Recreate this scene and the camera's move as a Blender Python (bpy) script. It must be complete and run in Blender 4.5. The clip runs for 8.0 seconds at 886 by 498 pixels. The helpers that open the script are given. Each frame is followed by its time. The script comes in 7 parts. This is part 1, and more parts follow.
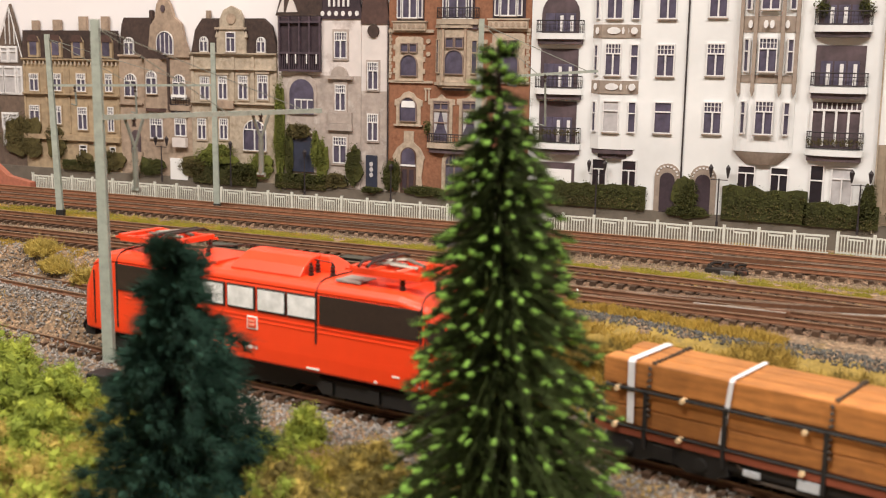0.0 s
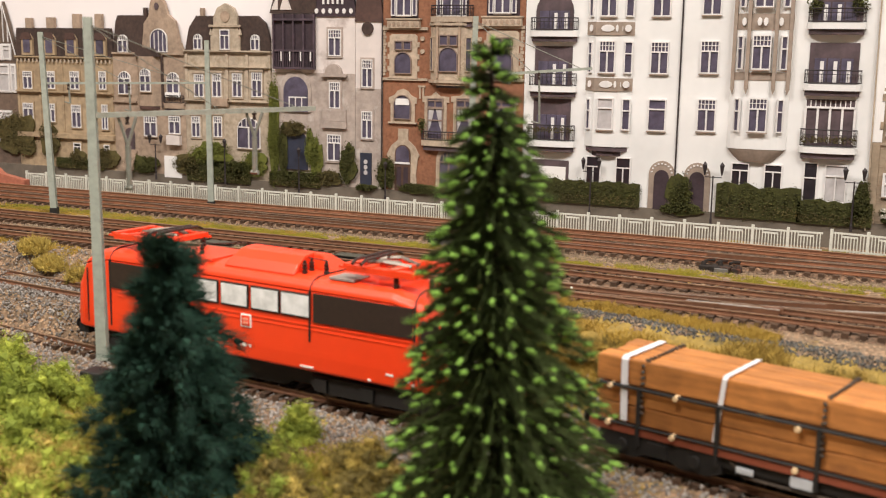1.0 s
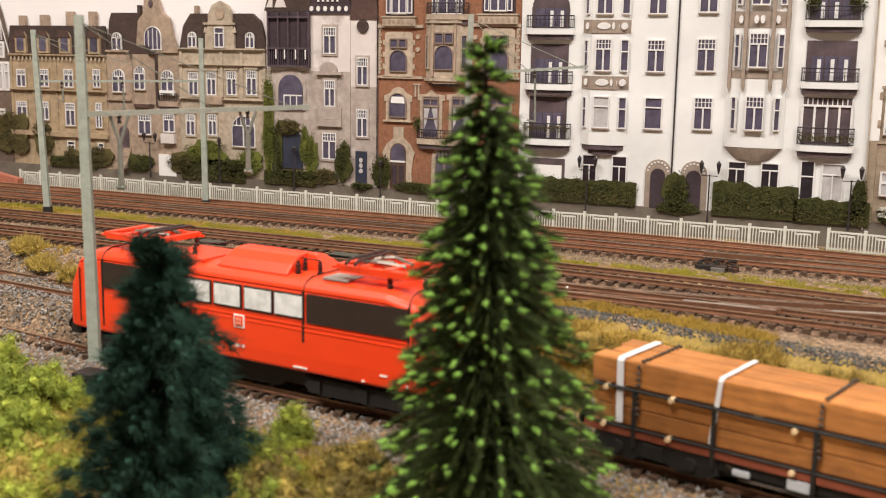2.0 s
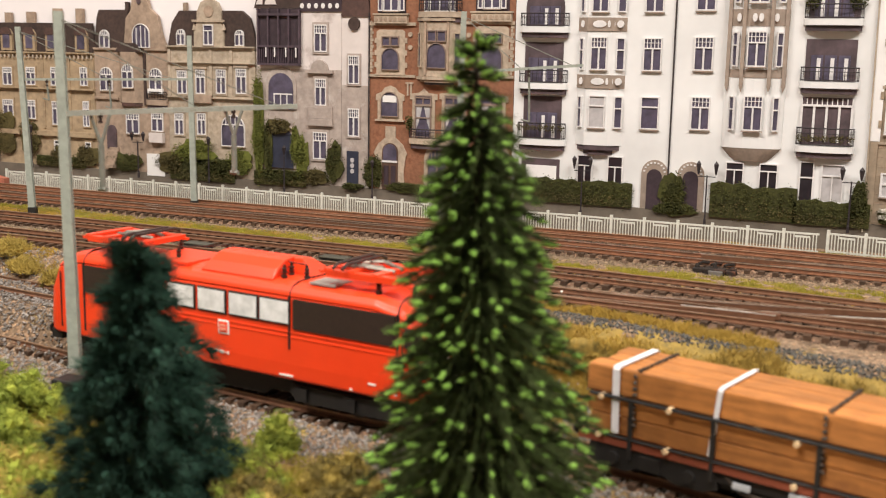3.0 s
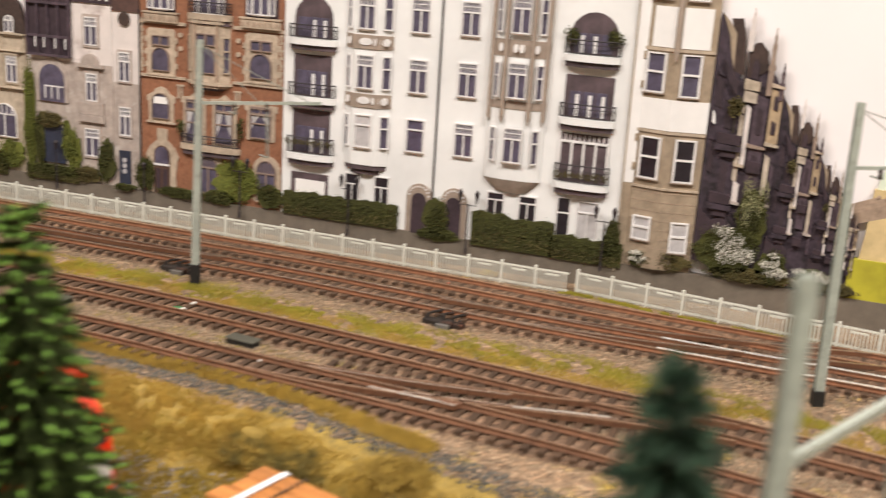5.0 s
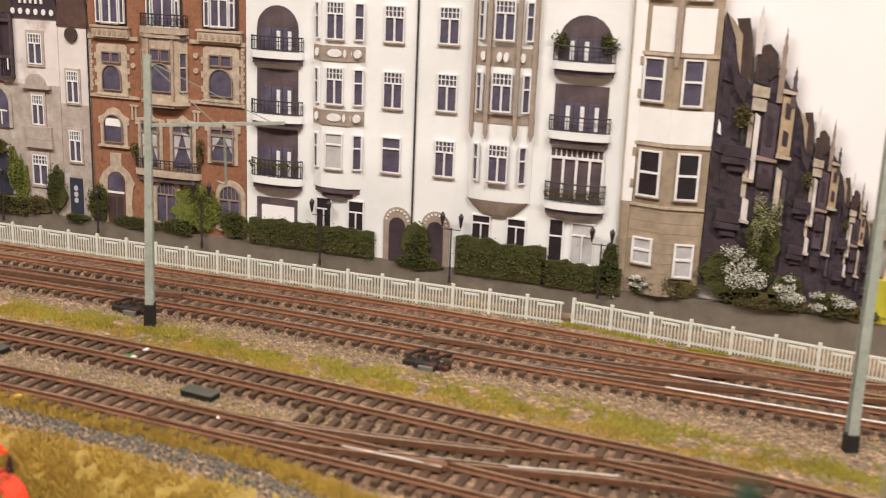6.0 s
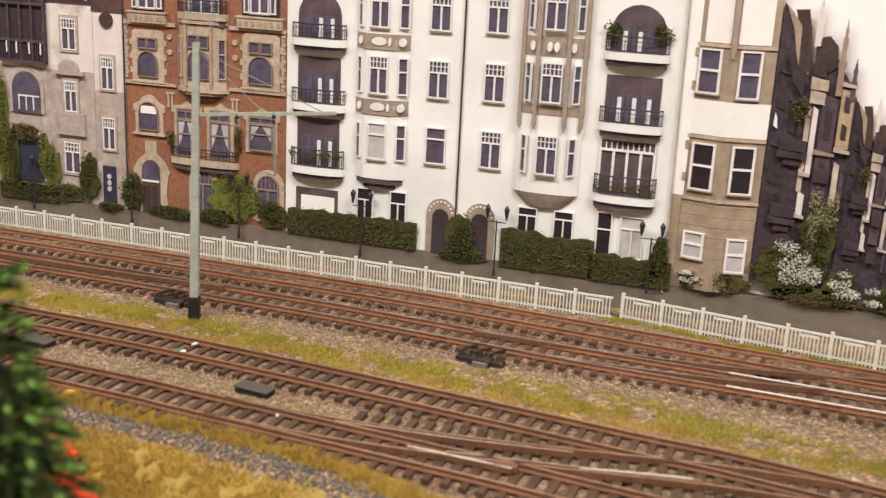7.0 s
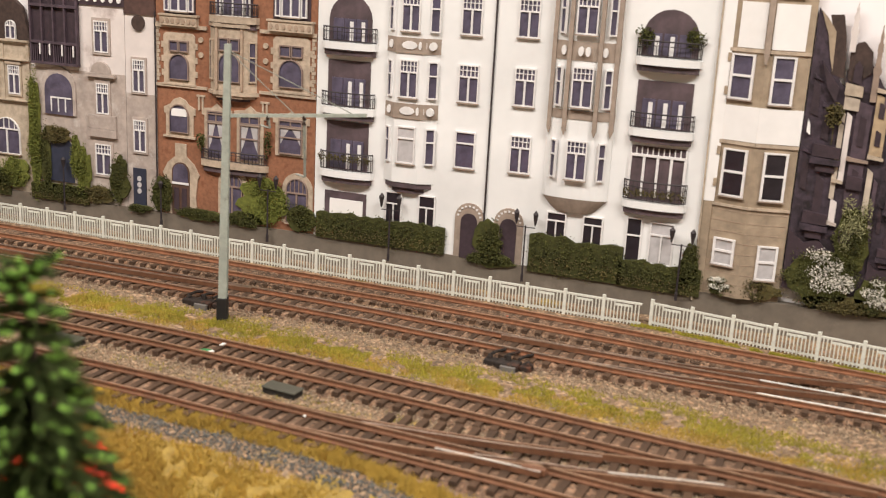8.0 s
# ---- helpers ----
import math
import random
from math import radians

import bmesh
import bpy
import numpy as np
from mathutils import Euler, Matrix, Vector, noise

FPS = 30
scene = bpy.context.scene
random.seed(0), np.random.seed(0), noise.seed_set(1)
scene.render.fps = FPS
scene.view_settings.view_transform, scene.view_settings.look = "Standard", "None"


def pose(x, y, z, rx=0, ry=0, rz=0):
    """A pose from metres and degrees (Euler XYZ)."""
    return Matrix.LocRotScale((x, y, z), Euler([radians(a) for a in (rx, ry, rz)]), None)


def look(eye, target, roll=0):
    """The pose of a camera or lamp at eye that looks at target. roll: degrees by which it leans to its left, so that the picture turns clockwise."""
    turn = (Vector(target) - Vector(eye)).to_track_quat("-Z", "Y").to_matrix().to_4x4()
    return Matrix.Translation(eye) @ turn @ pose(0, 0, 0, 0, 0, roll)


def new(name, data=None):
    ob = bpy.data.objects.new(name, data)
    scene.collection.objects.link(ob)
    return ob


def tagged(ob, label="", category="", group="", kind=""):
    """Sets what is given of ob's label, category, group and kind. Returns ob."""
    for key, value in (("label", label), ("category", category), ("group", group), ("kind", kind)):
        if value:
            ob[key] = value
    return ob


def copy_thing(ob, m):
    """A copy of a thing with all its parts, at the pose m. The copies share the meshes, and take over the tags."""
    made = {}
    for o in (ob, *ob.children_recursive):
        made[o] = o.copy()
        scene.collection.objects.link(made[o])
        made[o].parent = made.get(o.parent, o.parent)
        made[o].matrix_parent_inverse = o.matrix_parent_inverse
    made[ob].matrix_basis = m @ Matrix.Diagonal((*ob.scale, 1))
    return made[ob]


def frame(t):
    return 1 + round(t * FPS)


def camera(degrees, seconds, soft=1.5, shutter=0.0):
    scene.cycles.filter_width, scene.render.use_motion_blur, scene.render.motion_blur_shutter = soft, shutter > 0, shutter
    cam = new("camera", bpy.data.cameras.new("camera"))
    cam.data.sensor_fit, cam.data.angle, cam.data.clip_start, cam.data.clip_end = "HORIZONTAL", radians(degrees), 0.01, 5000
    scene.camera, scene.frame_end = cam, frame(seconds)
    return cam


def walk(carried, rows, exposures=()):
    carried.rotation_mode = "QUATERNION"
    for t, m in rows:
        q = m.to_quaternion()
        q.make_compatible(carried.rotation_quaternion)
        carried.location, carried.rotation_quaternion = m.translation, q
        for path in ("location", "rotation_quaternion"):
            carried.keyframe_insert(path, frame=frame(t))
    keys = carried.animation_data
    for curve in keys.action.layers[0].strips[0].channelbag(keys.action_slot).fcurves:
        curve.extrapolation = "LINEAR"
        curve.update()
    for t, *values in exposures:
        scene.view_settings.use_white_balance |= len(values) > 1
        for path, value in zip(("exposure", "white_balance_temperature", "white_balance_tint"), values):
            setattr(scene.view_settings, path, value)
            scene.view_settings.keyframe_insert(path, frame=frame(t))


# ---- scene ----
cam = camera(44.0, 8.0, soft=1.1, shutter=0.7)
cam.data.dof.use_dof = True
cam.data.dof.focus_distance = 0.72
cam.data.dof.aperture_fstop = 18
PATH = [
    (0, (0.04899, 0.03035, 0.11570), (-0.34691, 0.93239, -0.05629), 0.94),
    (0.5, (0.04927, 0.03101, 0.11507), (-0.34533, 0.93363, -0.05690), 0.91),
    (1, (0.04966, 0.03076, 0.11576), (-0.34233, 0.93410, -0.05838), 0.91),
    (1.5, (0.04963, 0.03194, 0.11629), (-0.34049, 0.93575, -0.05961), 0.91),
    (3, (0.04554, 0.04797, 0.11603), (-0.33993, 0.95342, -0.06166), 1.01),
    (3.5, (0.04316, 0.06050, 0.11674), (-0.32043, 0.97467, -0.06242), 1.08),
    (4, (0.05747, 0.07166, 0.13326), (-0.28208, 0.99064, -0.06721), 1.64),
    (4.5, (0.07822, 0.08046, 0.18430), (-0.21801, 0.99901, -0.07746), 3.67),
    (5, (0.13075, 0.11600, 0.19775), (-0.18193, 1.02683, -0.07173), 3.65),
    (5.2, (0.14557, 0.13809, 0.19096), (-0.18125, 1.04696, -0.06816), 3.34),
    (6.3, (0.09738, 0.17770, 0.19232), (-0.19525, 1.09720, -0.07015), 2.34),
    (6.5, (0.09092, 0.17960, 0.19283), (-0.20058, 1.09769, -0.07575), 2.55),
    (7, (0.08150, 0.17562, 0.19165), (-0.21271, 1.09183, -0.08039), 2.90),
    (7.5, (0.07801, 0.17420, 0.18944), (-0.22829, 1.08772, -0.07825), 3.08),
    (8, (0.07954, 0.17552, 0.18743), (-0.23707, 1.08678, -0.07594), 3.14),
]
walk(cam, [(t, look(eye, target, roll)) for t, eye, target, roll in PATH])

# ---- light: a lit room with two assumed ceiling lamps, out of view ----
world = bpy.data.worlds.new("world")
scene.world = world
world.use_nodes = True
world.node_tree.nodes["Background"].inputs[0].default_value = (0.9, 0.93, 1.0, 1)
world.node_tree.nodes["Background"].inputs[1].default_value = 0.03
scene.view_settings.exposure = 0.0


def ceiling_lamp(x, y, z, sx, sy, power):
    data = bpy.data.lights.new("ceiling_lamp", "AREA")
    data.shape, data.size, data.size_y, data.energy, data.color = "RECTANGLE", sx, sy, power, (1.0, 0.93, 0.855)
    ob = new("ceiling_lamp_light", data)
    ob.matrix_world = pose(x, y, z)
    return ob


ceiling_lamp(-0.7, -0.4, 1.55, 1.2, 0.25, 47)
ceiling_lamp(0.9, -0.15, 1.55, 1.2, 0.25, 46)


# ---- materials ----
def ramp(nt, fac, stops):
    n = nt.nodes.new("ShaderNodeValToRGB")
    el = n.color_ramp.elements
    while len(el) < len(stops):
        el.new(0.5)
    for e, (p, c) in zip(el, stops):
        e.position, e.color = p, (*c, 1)
    nt.links.new(fac, n.inputs[0])
    return n.outputs[0]


def noise_tex(nt, scale, detail=4, rough=0.6, vec=None):
    n = nt.nodes.new("ShaderNodeTexNoise")
    n.inputs["Scale"].default_value, n.inputs["Detail"].default_value, n.inputs["Roughness"].default_value = scale, detail, rough
    if vec is None:
        vec = nt.nodes.new("ShaderNodeTexCoord").outputs["Object"]
    nt.links.new(vec, n.inputs["Vector"])
    return n.outputs["Fac"]


def mixc(nt, fac, a, b, mode="MIX"):
    n = nt.nodes.new("ShaderNodeMix")
    n.data_type, n.blend_type = "RGBA", mode
    for k, v in ((0, fac), (6, a), (7, b)):
        if isinstance(v, (int, float)):
            n.inputs[k].default_value = v
        elif isinstance(v, tuple):
            n.inputs[k].default_value = (*v, 1)
        else:
            nt.links.new(v, n.inputs[k])
    return n.outputs[2]


def mat(name, col, var=0.25, scale=120.0, rough=0.7, metal=0.0, bump=0.0, bscale=400.0, coat=0.0, spot=None, island=0.0, obj=0.0, spec=0.5, grit=0.0, grain=None):
    """Colour with two scales of variation, optional stains (spot = colour, amount), relief and per-piece change."""
    m = bpy.data.materials.new(name)
    m.use_nodes = True
    nt = m.node_tree
    b = nt.nodes["Principled BSDF"]
    lo, hi = tuple(c * (1 - var) for c in col), tuple(min(1, c * (1 + var)) for c in col)
    c = ramp(nt, noise_tex(nt, scale), [(0.3, lo), (0.7, hi)])
    c = mixc(nt, 0.35 * min(1, var * 3), c, ramp(nt, noise_tex(nt, scale * 0.13, 3), [(0.35, lo), (0.65, hi)]))
    if spot:
        c = mixc(nt, ramp(nt, noise_tex(nt, scale * 0.45, 6, 0.7), [(0.62 - spot[1] * 0.3, (0, 0, 0)), (0.72 - spot[1] * 0.2, (1, 1, 1))]), c, spot[0])
    if grain:
        mp = nt.nodes.new("ShaderNodeMapping")
        mp.inputs["Scale"].default_value = grain
        nt.links.new(nt.nodes.new("ShaderNodeTexCoord").outputs["Object"], mp.inputs["Vector"])
        c = mixc(nt, 0.75, c, ramp(nt, noise_tex(nt, 1.0, 6, 0.65, mp.outputs[0]), [(0.35, (0.55, 0.5, 0.45)), (0.62, (1.15, 1.12, 1.1))]), "MULTIPLY")
    grains = None
    if grit:
        grains = nt.nodes.new("ShaderNodeTexVoronoi")
        grains.inputs["Scale"].default_value = grit
        nt.links.new(nt.nodes.new("ShaderNodeTexCoord").outputs["Object"], grains.inputs["Vector"])
        sep = nt.nodes.new("ShaderNodeSeparateColor")
        nt.links.new(grains.outputs["Color"], sep.inputs[0])
        c = mixc(nt, 1.0, c, ramp(nt, sep.outputs[0], [(0.0, (0.45, 0.42, 0.4)), (0.75, (1.1, 1.05, 1.0)), (1.0, (1.9, 1.85, 1.8))]), "MULTIPLY")
        c = mixc(nt, 1.0, c, ramp(nt, sep.outputs[1], [(0.0, (1.0, 0.9, 0.82)), (1.0, (0.93, 1.0, 1.04))]), "MULTIPLY")
    if island or obj:
        n = nt.nodes.new("ShaderNodeNewGeometry") if island else nt.nodes.new("ShaderNodeObjectInfo")
        out = n.outputs["Random Per Island"] if island else n.outputs["Random"]
        k = island or obj
        c = mixc(nt, 1.0, c, ramp(nt, out, [(0, (1 - k,) * 3), (1, (1.0,) * 3)]), "MULTIPLY")
    nt.links.new(c, b.inputs["Base Color"])
    b.inputs["Roughness"].default_value, b.inputs["Metallic"].default_value = rough, metal
    b.inputs["Coat Weight"].default_value = coat
    b.inputs["Specular IOR Level"].default_value = spec
    if grit:
        n = nt.nodes.new("ShaderNodeBump")
        n.invert = True
        n.inputs["Strength"].default_value, n.inputs["Distance"].default_value = 0.9, 0.0005
        nt.links.new(grains.outputs["Distance"], n.inputs["Height"])
        nt.links.new(n.outputs[0], b.inputs["Normal"])
    elif bump:
        n = nt.nodes.new("ShaderNodeBump")
        n.inputs["Strength"].default_value, n.inputs["Distance"].default_value = bump, 0.0006
        nt.links.new(noise_tex(nt, bscale, 5), n.inputs["Height"])
        nt.links.new(n.outputs[0], b.inputs["Normal"])
    return m


M = {
    "rail": mat("rusty_rail", (0.155, 0.069, 0.036), 0.4, 300, 0.6, 0.05),
    "rustyrail": mat("orange_rust_rail", (0.2, 0.082, 0.04), 0.4, 300, 0.65, 0.05),
    "rustyhead": mat("rusty_rail_head", (0.42, 0.24, 0.15), 0.35, 200, 0.42, 0.5),
    "railhead": mat("worn_rail_head", (0.38, 0.235, 0.15), 0.35, 180, 0.38, 0.6),
    "railbright": mat("polished_rail_head", (0.66, 0.5, 0.4), 0.25, 250, 0.28, 0.85),
    "sleeper": mat("stained_sleeper", (0.078, 0.041, 0.021), 0.35, 500, 0.85, obj=0.4),
    "stone": mat("ballast_stone", (0.205, 0.132, 0.088), 0.3, 300, 0.9, island=0.6),
    "mast": mat("grey_green_mast_paint", (0.33, 0.36, 0.315), 0.2, 300, 0.5, spot=((0.24, 0.25, 0.21), 0.1)),
    "red": mat("orange_red_body_paint", (0.88, 0.058, 0.012), 0.05, 60, 0.4, coat=0.1, bump=0.03, bscale=900),
    "black": mat("matt_black_plastic", (0.012, 0.011, 0.011), 0.3, 300, 0.6),
}
# ---- building helpers ----
def box(bm, x0, x1, y0, y1, z0, z1):
    v = [bm.verts.new(p) for p in ((x0, y0, z0), (x1, y0, z0), (x1, y1, z0), (x0, y1, z0), (x0, y0, z1), (x1, y0, z1), (x1, y1, z1), (x0, y1, z1))]
    for f in ((3, 2, 1, 0), (4, 5, 6, 7), (0, 1, 5, 4), (1, 2, 6, 5), (2, 3, 7, 6), (3, 0, 4, 7)):
        bm.faces.new([v[i] for i in f])
    return v


def prism(bm, pts, a, b, axis="y"):
    """Extrudes the outline pts (u, v) from a to b along an axis: y takes (x, z), z takes (x, y), x takes (y, z)."""
    place = {"y": lambda u, v, w: (u, w, v), "z": lambda u, v, w: (u, v, w), "x": lambda u, v, w: (w, u, v)}[axis]
    lo, hi = [bm.verts.new(place(u, v, a)) for u, v in pts], [bm.verts.new(place(u, v, b)) for u, v in pts]
    fs = [bm.faces.new(lo), bm.faces.new(hi[::-1])]
    n = len(pts)
    for i in range(n):
        fs.append(bm.faces.new((lo[i], hi[i], hi[(i + 1) % n], lo[(i + 1) % n])))
    bmesh.ops.recalc_face_normals(bm, faces=fs)
    return fs


def tube(bm, pts, radii, sides=8, cap=True):
    """A round bar through the points."""
    pts = [Vector(p) for p in pts]
    if not isinstance(radii, (list, tuple)):
        radii = [radii] * len(pts)
    rings = []
    for i, p in enumerate(pts):
        d = (pts[min(i + 1, len(pts) - 1)] - pts[max(i - 1, 0)]).normalized()
        u = d.orthogonal().normalized() if abs(d.z) > 0.98 else Vector((0, 0, 1)).cross(d).normalized()
        w = d.cross(u)
        rings.append([bm.verts.new(p + radii[i] * (math.cos(a) * u + math.sin(a) * w)) for a in (2 * math.pi * k / sides for k in range(sides))])
    for a, b in zip(rings, rings[1:]):
        for k in range(sides):
            bm.faces.new((a[k], a[(k + 1) % sides], b[(k + 1) % sides], b[k]))
    if cap:
        bm.faces.new(rings[0][::-1])
        bm.faces.new(rings[-1])


def smooth_bevel(ob, width, segments=2):
    m = ob.modifiers.new("bevel", "BEVEL")
    m.width, m.segments, m.limit_method = width, segments, "ANGLE"
    return ob


def mesh_from(name, bm, material, smooth=False):
    me = bpy.data.meshes.new(name)
    bm.to_mesh(me)
    bm.free()
    me.materials.append(material)
    if smooth:
        me.polygons.foreach_set("use_smooth", [True] * len(me.polygons))
    return me


def part(name, bm, material, parent, label="", smooth=False):
    ob = new(name, mesh_from(name, bm, material, smooth))
    ob.parent = parent
    if label:
        tagged(ob, label)
    return ob


def thing(name, label, category, m=None, group="", kind=""):
    ob = new(name)
    ob.empty_display_size = 0.01
    if m is not None:
        ob.matrix_world = m
    return tagged(ob, label, category, group, kind)


def solid(name, bm, material, label, category, group="", kind="", smooth=False):
    return tagged(new(name, mesh_from(name, bm, material, smooth)), label, category, group, kind)


def smoothstep(a, b, x):
    t = min(1.0, max(0.0, (x - a) / (b - a)))
    return t * t * (3 - 2 * t)


def spline(pts, step):
    """Even points along a smooth curve through (x, y) points."""
    p = [Vector((*q, 0)).to_2d() if len(q) == 2 else Vector(q) for q in pts]
    p = [2 * p[0] - p[1]] + p + [2 * p[-1] - p[-2]]
    fine = []
    for a, b, c, d in zip(p, p[1:], p[2:], p[3:]):
        for k in range(40):
            t = k / 40
            fine.append(0.5 * ((2 * b) + (c - a) * t + (2 * a - 5 * b + 4 * c - d) * t * t + (3 * b - a - 3 * c + d) * t ** 3))
    fine.append(p[-2])
    out, left = [fine[0]], step
    for a, b in zip(fine, fine[1:]):
        l = (b - a).length
        while l >= left:
            a = a + (b - a) * (left / l)
            out.append(a)
            l, left = (b - a).length, step
        left -= l
    return out
# ---- the layout's ground ----
LOCO_LINE = [(-1.1, 0.62), (-0.8, 0.545), (-0.55, 0.497), (-0.40, 0.471), (-0.32, 0.4575), (-0.21, 0.4415), (-0.15, 0.434), (-0.09, 0.4308), (-0.04, 0.4255), (0.08, 0.3955), (0.191, 0.3656), (0.3, 0.335), (0.6, 0.25)]
LOW = -0.0345


def loco_y(x):
    for (a, b), (c, d) in zip(LOCO_LINE, LOCO_LINE[1:]):
        if x <= c:
            return b + (d - b) * (x - a) / (c - a)
    return LOCO_LINE[-1][1]


def ground_z(x, y):
    c = loco_y(x)
    n = noise.noise(Vector((x * 18, y * 18, 0))) * 0.003 + noise.noise(Vector((x * 60, y * 60, 5))) * 0.0012
    bank = smoothstep(c + 0.02, c + 0.078 - 0.046 * smoothstep(-0.28, -0.55, x), y)
    front = smoothstep(c - 0.025, c - 0.16, y)
    rough = bank * (1 - bank) * 4 + front
    if x < -0.26:
        side = 0.4865 - (x + 0.3) * 0.128 + max(0, -0.45 - x) * 0.08
        bank = max(bank, 0.52 * smoothstep(0.046, 0.02, abs(y - side)) * smoothstep(-0.26, -0.3, x))
    return LOW * (1 - bank) - 0.012 * front + n * (0.25 + 1.1 * min(1, rough)) - 0.0006


bm = bmesh.new()
xs = [-1.6 + i * 0.1 for i in range(8)] + [-0.8 + i * 0.006 for i in range(200)] + [0.4 + i * 0.1 for i in range(12)]
ys = [0.1 + i * 0.006 for i in range(112)]
grid = [[bm.verts.new((x, y, ground_z(x, y))) for x in xs] for y in ys]
for a, b in zip(grid, grid[1:]):
    for i in range(len(xs) - 1):
        bm.faces.new((a[i], a[i + 1], b[i + 1], b[i]))
M["moss"] = mat("ochre_moss_and_soil", (0.28, 0.19, 0.045), 0.4, 300, 0.95, bump=0.8, bscale=700, spot=((0.17, 0.13, 0.05), 0.2))
M["ground"] = mat("ballast_and_soil", (0.235, 0.165, 0.108), 0.3, 90, 0.95, grit=750, spot=((0.3, 0.22, 0.04), 0.2))
solid("ground", bm, M["ground"], "grey-brown gravel and soil ground of a model railway layout", "ground", kind="structure", smooth=True).data.materials.append(M["moss"])
for f in bpy.data.objects["ground"].data.polygons:
    x, y = f.center.x, f.center.y
    up = y - loco_y(x) + 0.006 * noise.noise(Vector((x * 60, y * 60, 2)))
    if 0.03 < up < 0.074 and x > -0.34 or -0.16 < up < -0.052 and x > -0.6:
        f.material_index = 1

# ---- tracks ----
GAUGE = 0.0165
RAIL_H = 0.0027
M["bed"] = mat("brown_track_ballast", (0.17, 0.107, 0.07), 0.3, 90, 0.95, grit=750)


def track(line, z, name, label, bright=False, x_from=-9, x_to=9, rust="rail", fill=0.0):
    t = thing(name, label, "railway track", kind="")
    pts = spline(line, 0.0073)
    pts = [p for p in pts if x_from <= p.x <= x_to]
    dirs = [(pts[min(i + 1, len(pts) - 1)] - pts[max(i - 1, 0)]).normalized() for i in range(len(pts))]
    for side in (1, -1):
        bm, hb = bmesh.new(), bmesh.new()
        for b, prof, dz in ((bm, [(-0.0012, 0), (-0.0012, 0.0004), (-0.0003, 0.0007), (-0.0003, 0.0015), (-0.00055, 0.0017), (0.00055, 0.0017), (0.0003, 0.0015), (0.0003, 0.0007), (0.0012, 0.0004), (0.0012, 0)], 0), (hb, [(-0.00052, 0.00172), (-0.00048, 0.0021), (0.00048, 0.0021), (0.00052, 0.00172)], 0)):
            last = None
            for p, d in zip(pts, dirs):
                nrm = Vector((-d.y, d.x))
                q = p + nrm * (side * (GAUGE / 2 + 0.0005))
                zz = z(p.x) if callable(z) else z
                ring = [b.verts.new((q.x + nrm.x * u, q.y + nrm.y * u, zz - RAIL_H + v * RAIL_H / 0.0021)) for u, v in prof]
                if last:
                    for k in range(len(ring)):
                        b.faces.new((last[k], ring[k], ring[(k + 1) % len(ring)], last[(k + 1) % len(ring)]))
                last = ring
        r = part("rail", bm, M[rust], t)
        part("rail_head", hb, M["railbright" if bright else "railhead" if rust == "rail" else "rustyhead"], r)
    bm = bmesh.new()
    box(bm, -0.0015, 0.0015, -0.0148, 0.0148, -0.0026, 0)
    me = mesh_from("sleeper", bm, M["sleeper"])
    rnd = random.Random(name)
    bed = bmesh.new()
    last = None
    for p, d in zip(spline(line, 0.0024), [None] * 2000):
        if not x_from <= p.x <= x_to:
            continue
        zz = z(p.x) if callable(z) else z
        row = []
        for off, h in ((-0.022, -0.0064), (-0.0175, -0.0056), (-0.0145, -0.005), (-0.0125, -0.0043), (-0.0085, -0.004), (-0.004, -0.0038), (0, -0.0037), (0.004, -0.0038), (0.0085, -0.004), (0.0125, -0.0043), (0.0145, -0.005), (0.0175, -0.0056), (0.022, -0.0064)):
            y = p.y + off
            k = noise.noise(Vector((p.x * 400, y * 400, 1))) * 0.0005
            row.append(bed.verts.new((p.x, y, zz + h + k * (1 + 500 * fill) + fill * (1 if -0.013 < off < 0.02 else 0.3))))
        if last:
            for q in range(len(row) - 1):
                bed.faces.new((last[q], row[q], row[q + 1], last[q + 1]))
        last = row
    part("ballast_bed", bed, M["bed"], t)
    for p, d in zip(pts, dirs):
        zz = z(p.x) if callable(z) else z
        o = new("sleeper", me)
        o.parent = t
        o.matrix_world = pose(p.x, p.y, zz - RAIL_H, 0, rnd.uniform(-1, 1), math.degrees(math.atan2(d.y, d.x)) + rnd.uniform(-1, 1))
    return t


RT = 0.0045
track([(-0.95, 0.72), (-0.6, 0.712), (-0.25, 0.71), (-0.1, 0.7085), (0.014, 0.7015), (0.10, 0.697), (0.45, 0.68)], RT, "railway_track", "rusty model railway track beside the white fence", rust="rustyrail", fill=0.0011)
track([(-0.95, 0.68), (-0.6, 0.674), (-0.2, 0.672), (-0.09, 0.668), (0.0, 0.663), (0.118, 0.661), (0.45, 0.655)], RT, "railway_track", "rusty model railway track with shiny rail heads", True, rust="rustyrail", fill=0.0006)
track([(-0.95, 0.60), (-0.6, 0.60), (-0.27, 0.596), (-0.18, 0.594), (-0.064, 0.586), (0.032, 0.578), (0.115, 0.570), (0.45, 0.52)], RT, "railway_track", "brown model railway track with tall sleepers")
track([(-0.95, 0.555), (-0.6, 0.55), (-0.22, 0.5445), (-0.14, 0.541), (-0.045, 0.535), (0.01, 0.531), (0.12, 0.518), (0.45, 0.46)], RT, "railway_track", "brown model railway track beside a grassy strip")
track(LOCO_LINE, -0.030, "railway_track", "rusty model railway track under the red locomotive")
track([(-1.0, 0.60), (-0.7, 0.545), (-0.48, 0.512), (-0.4, 0.499), (-0.3, 0.487)], -0.014, "railway_track", "rusty siding track on grey ballast", x_to=-0.28)
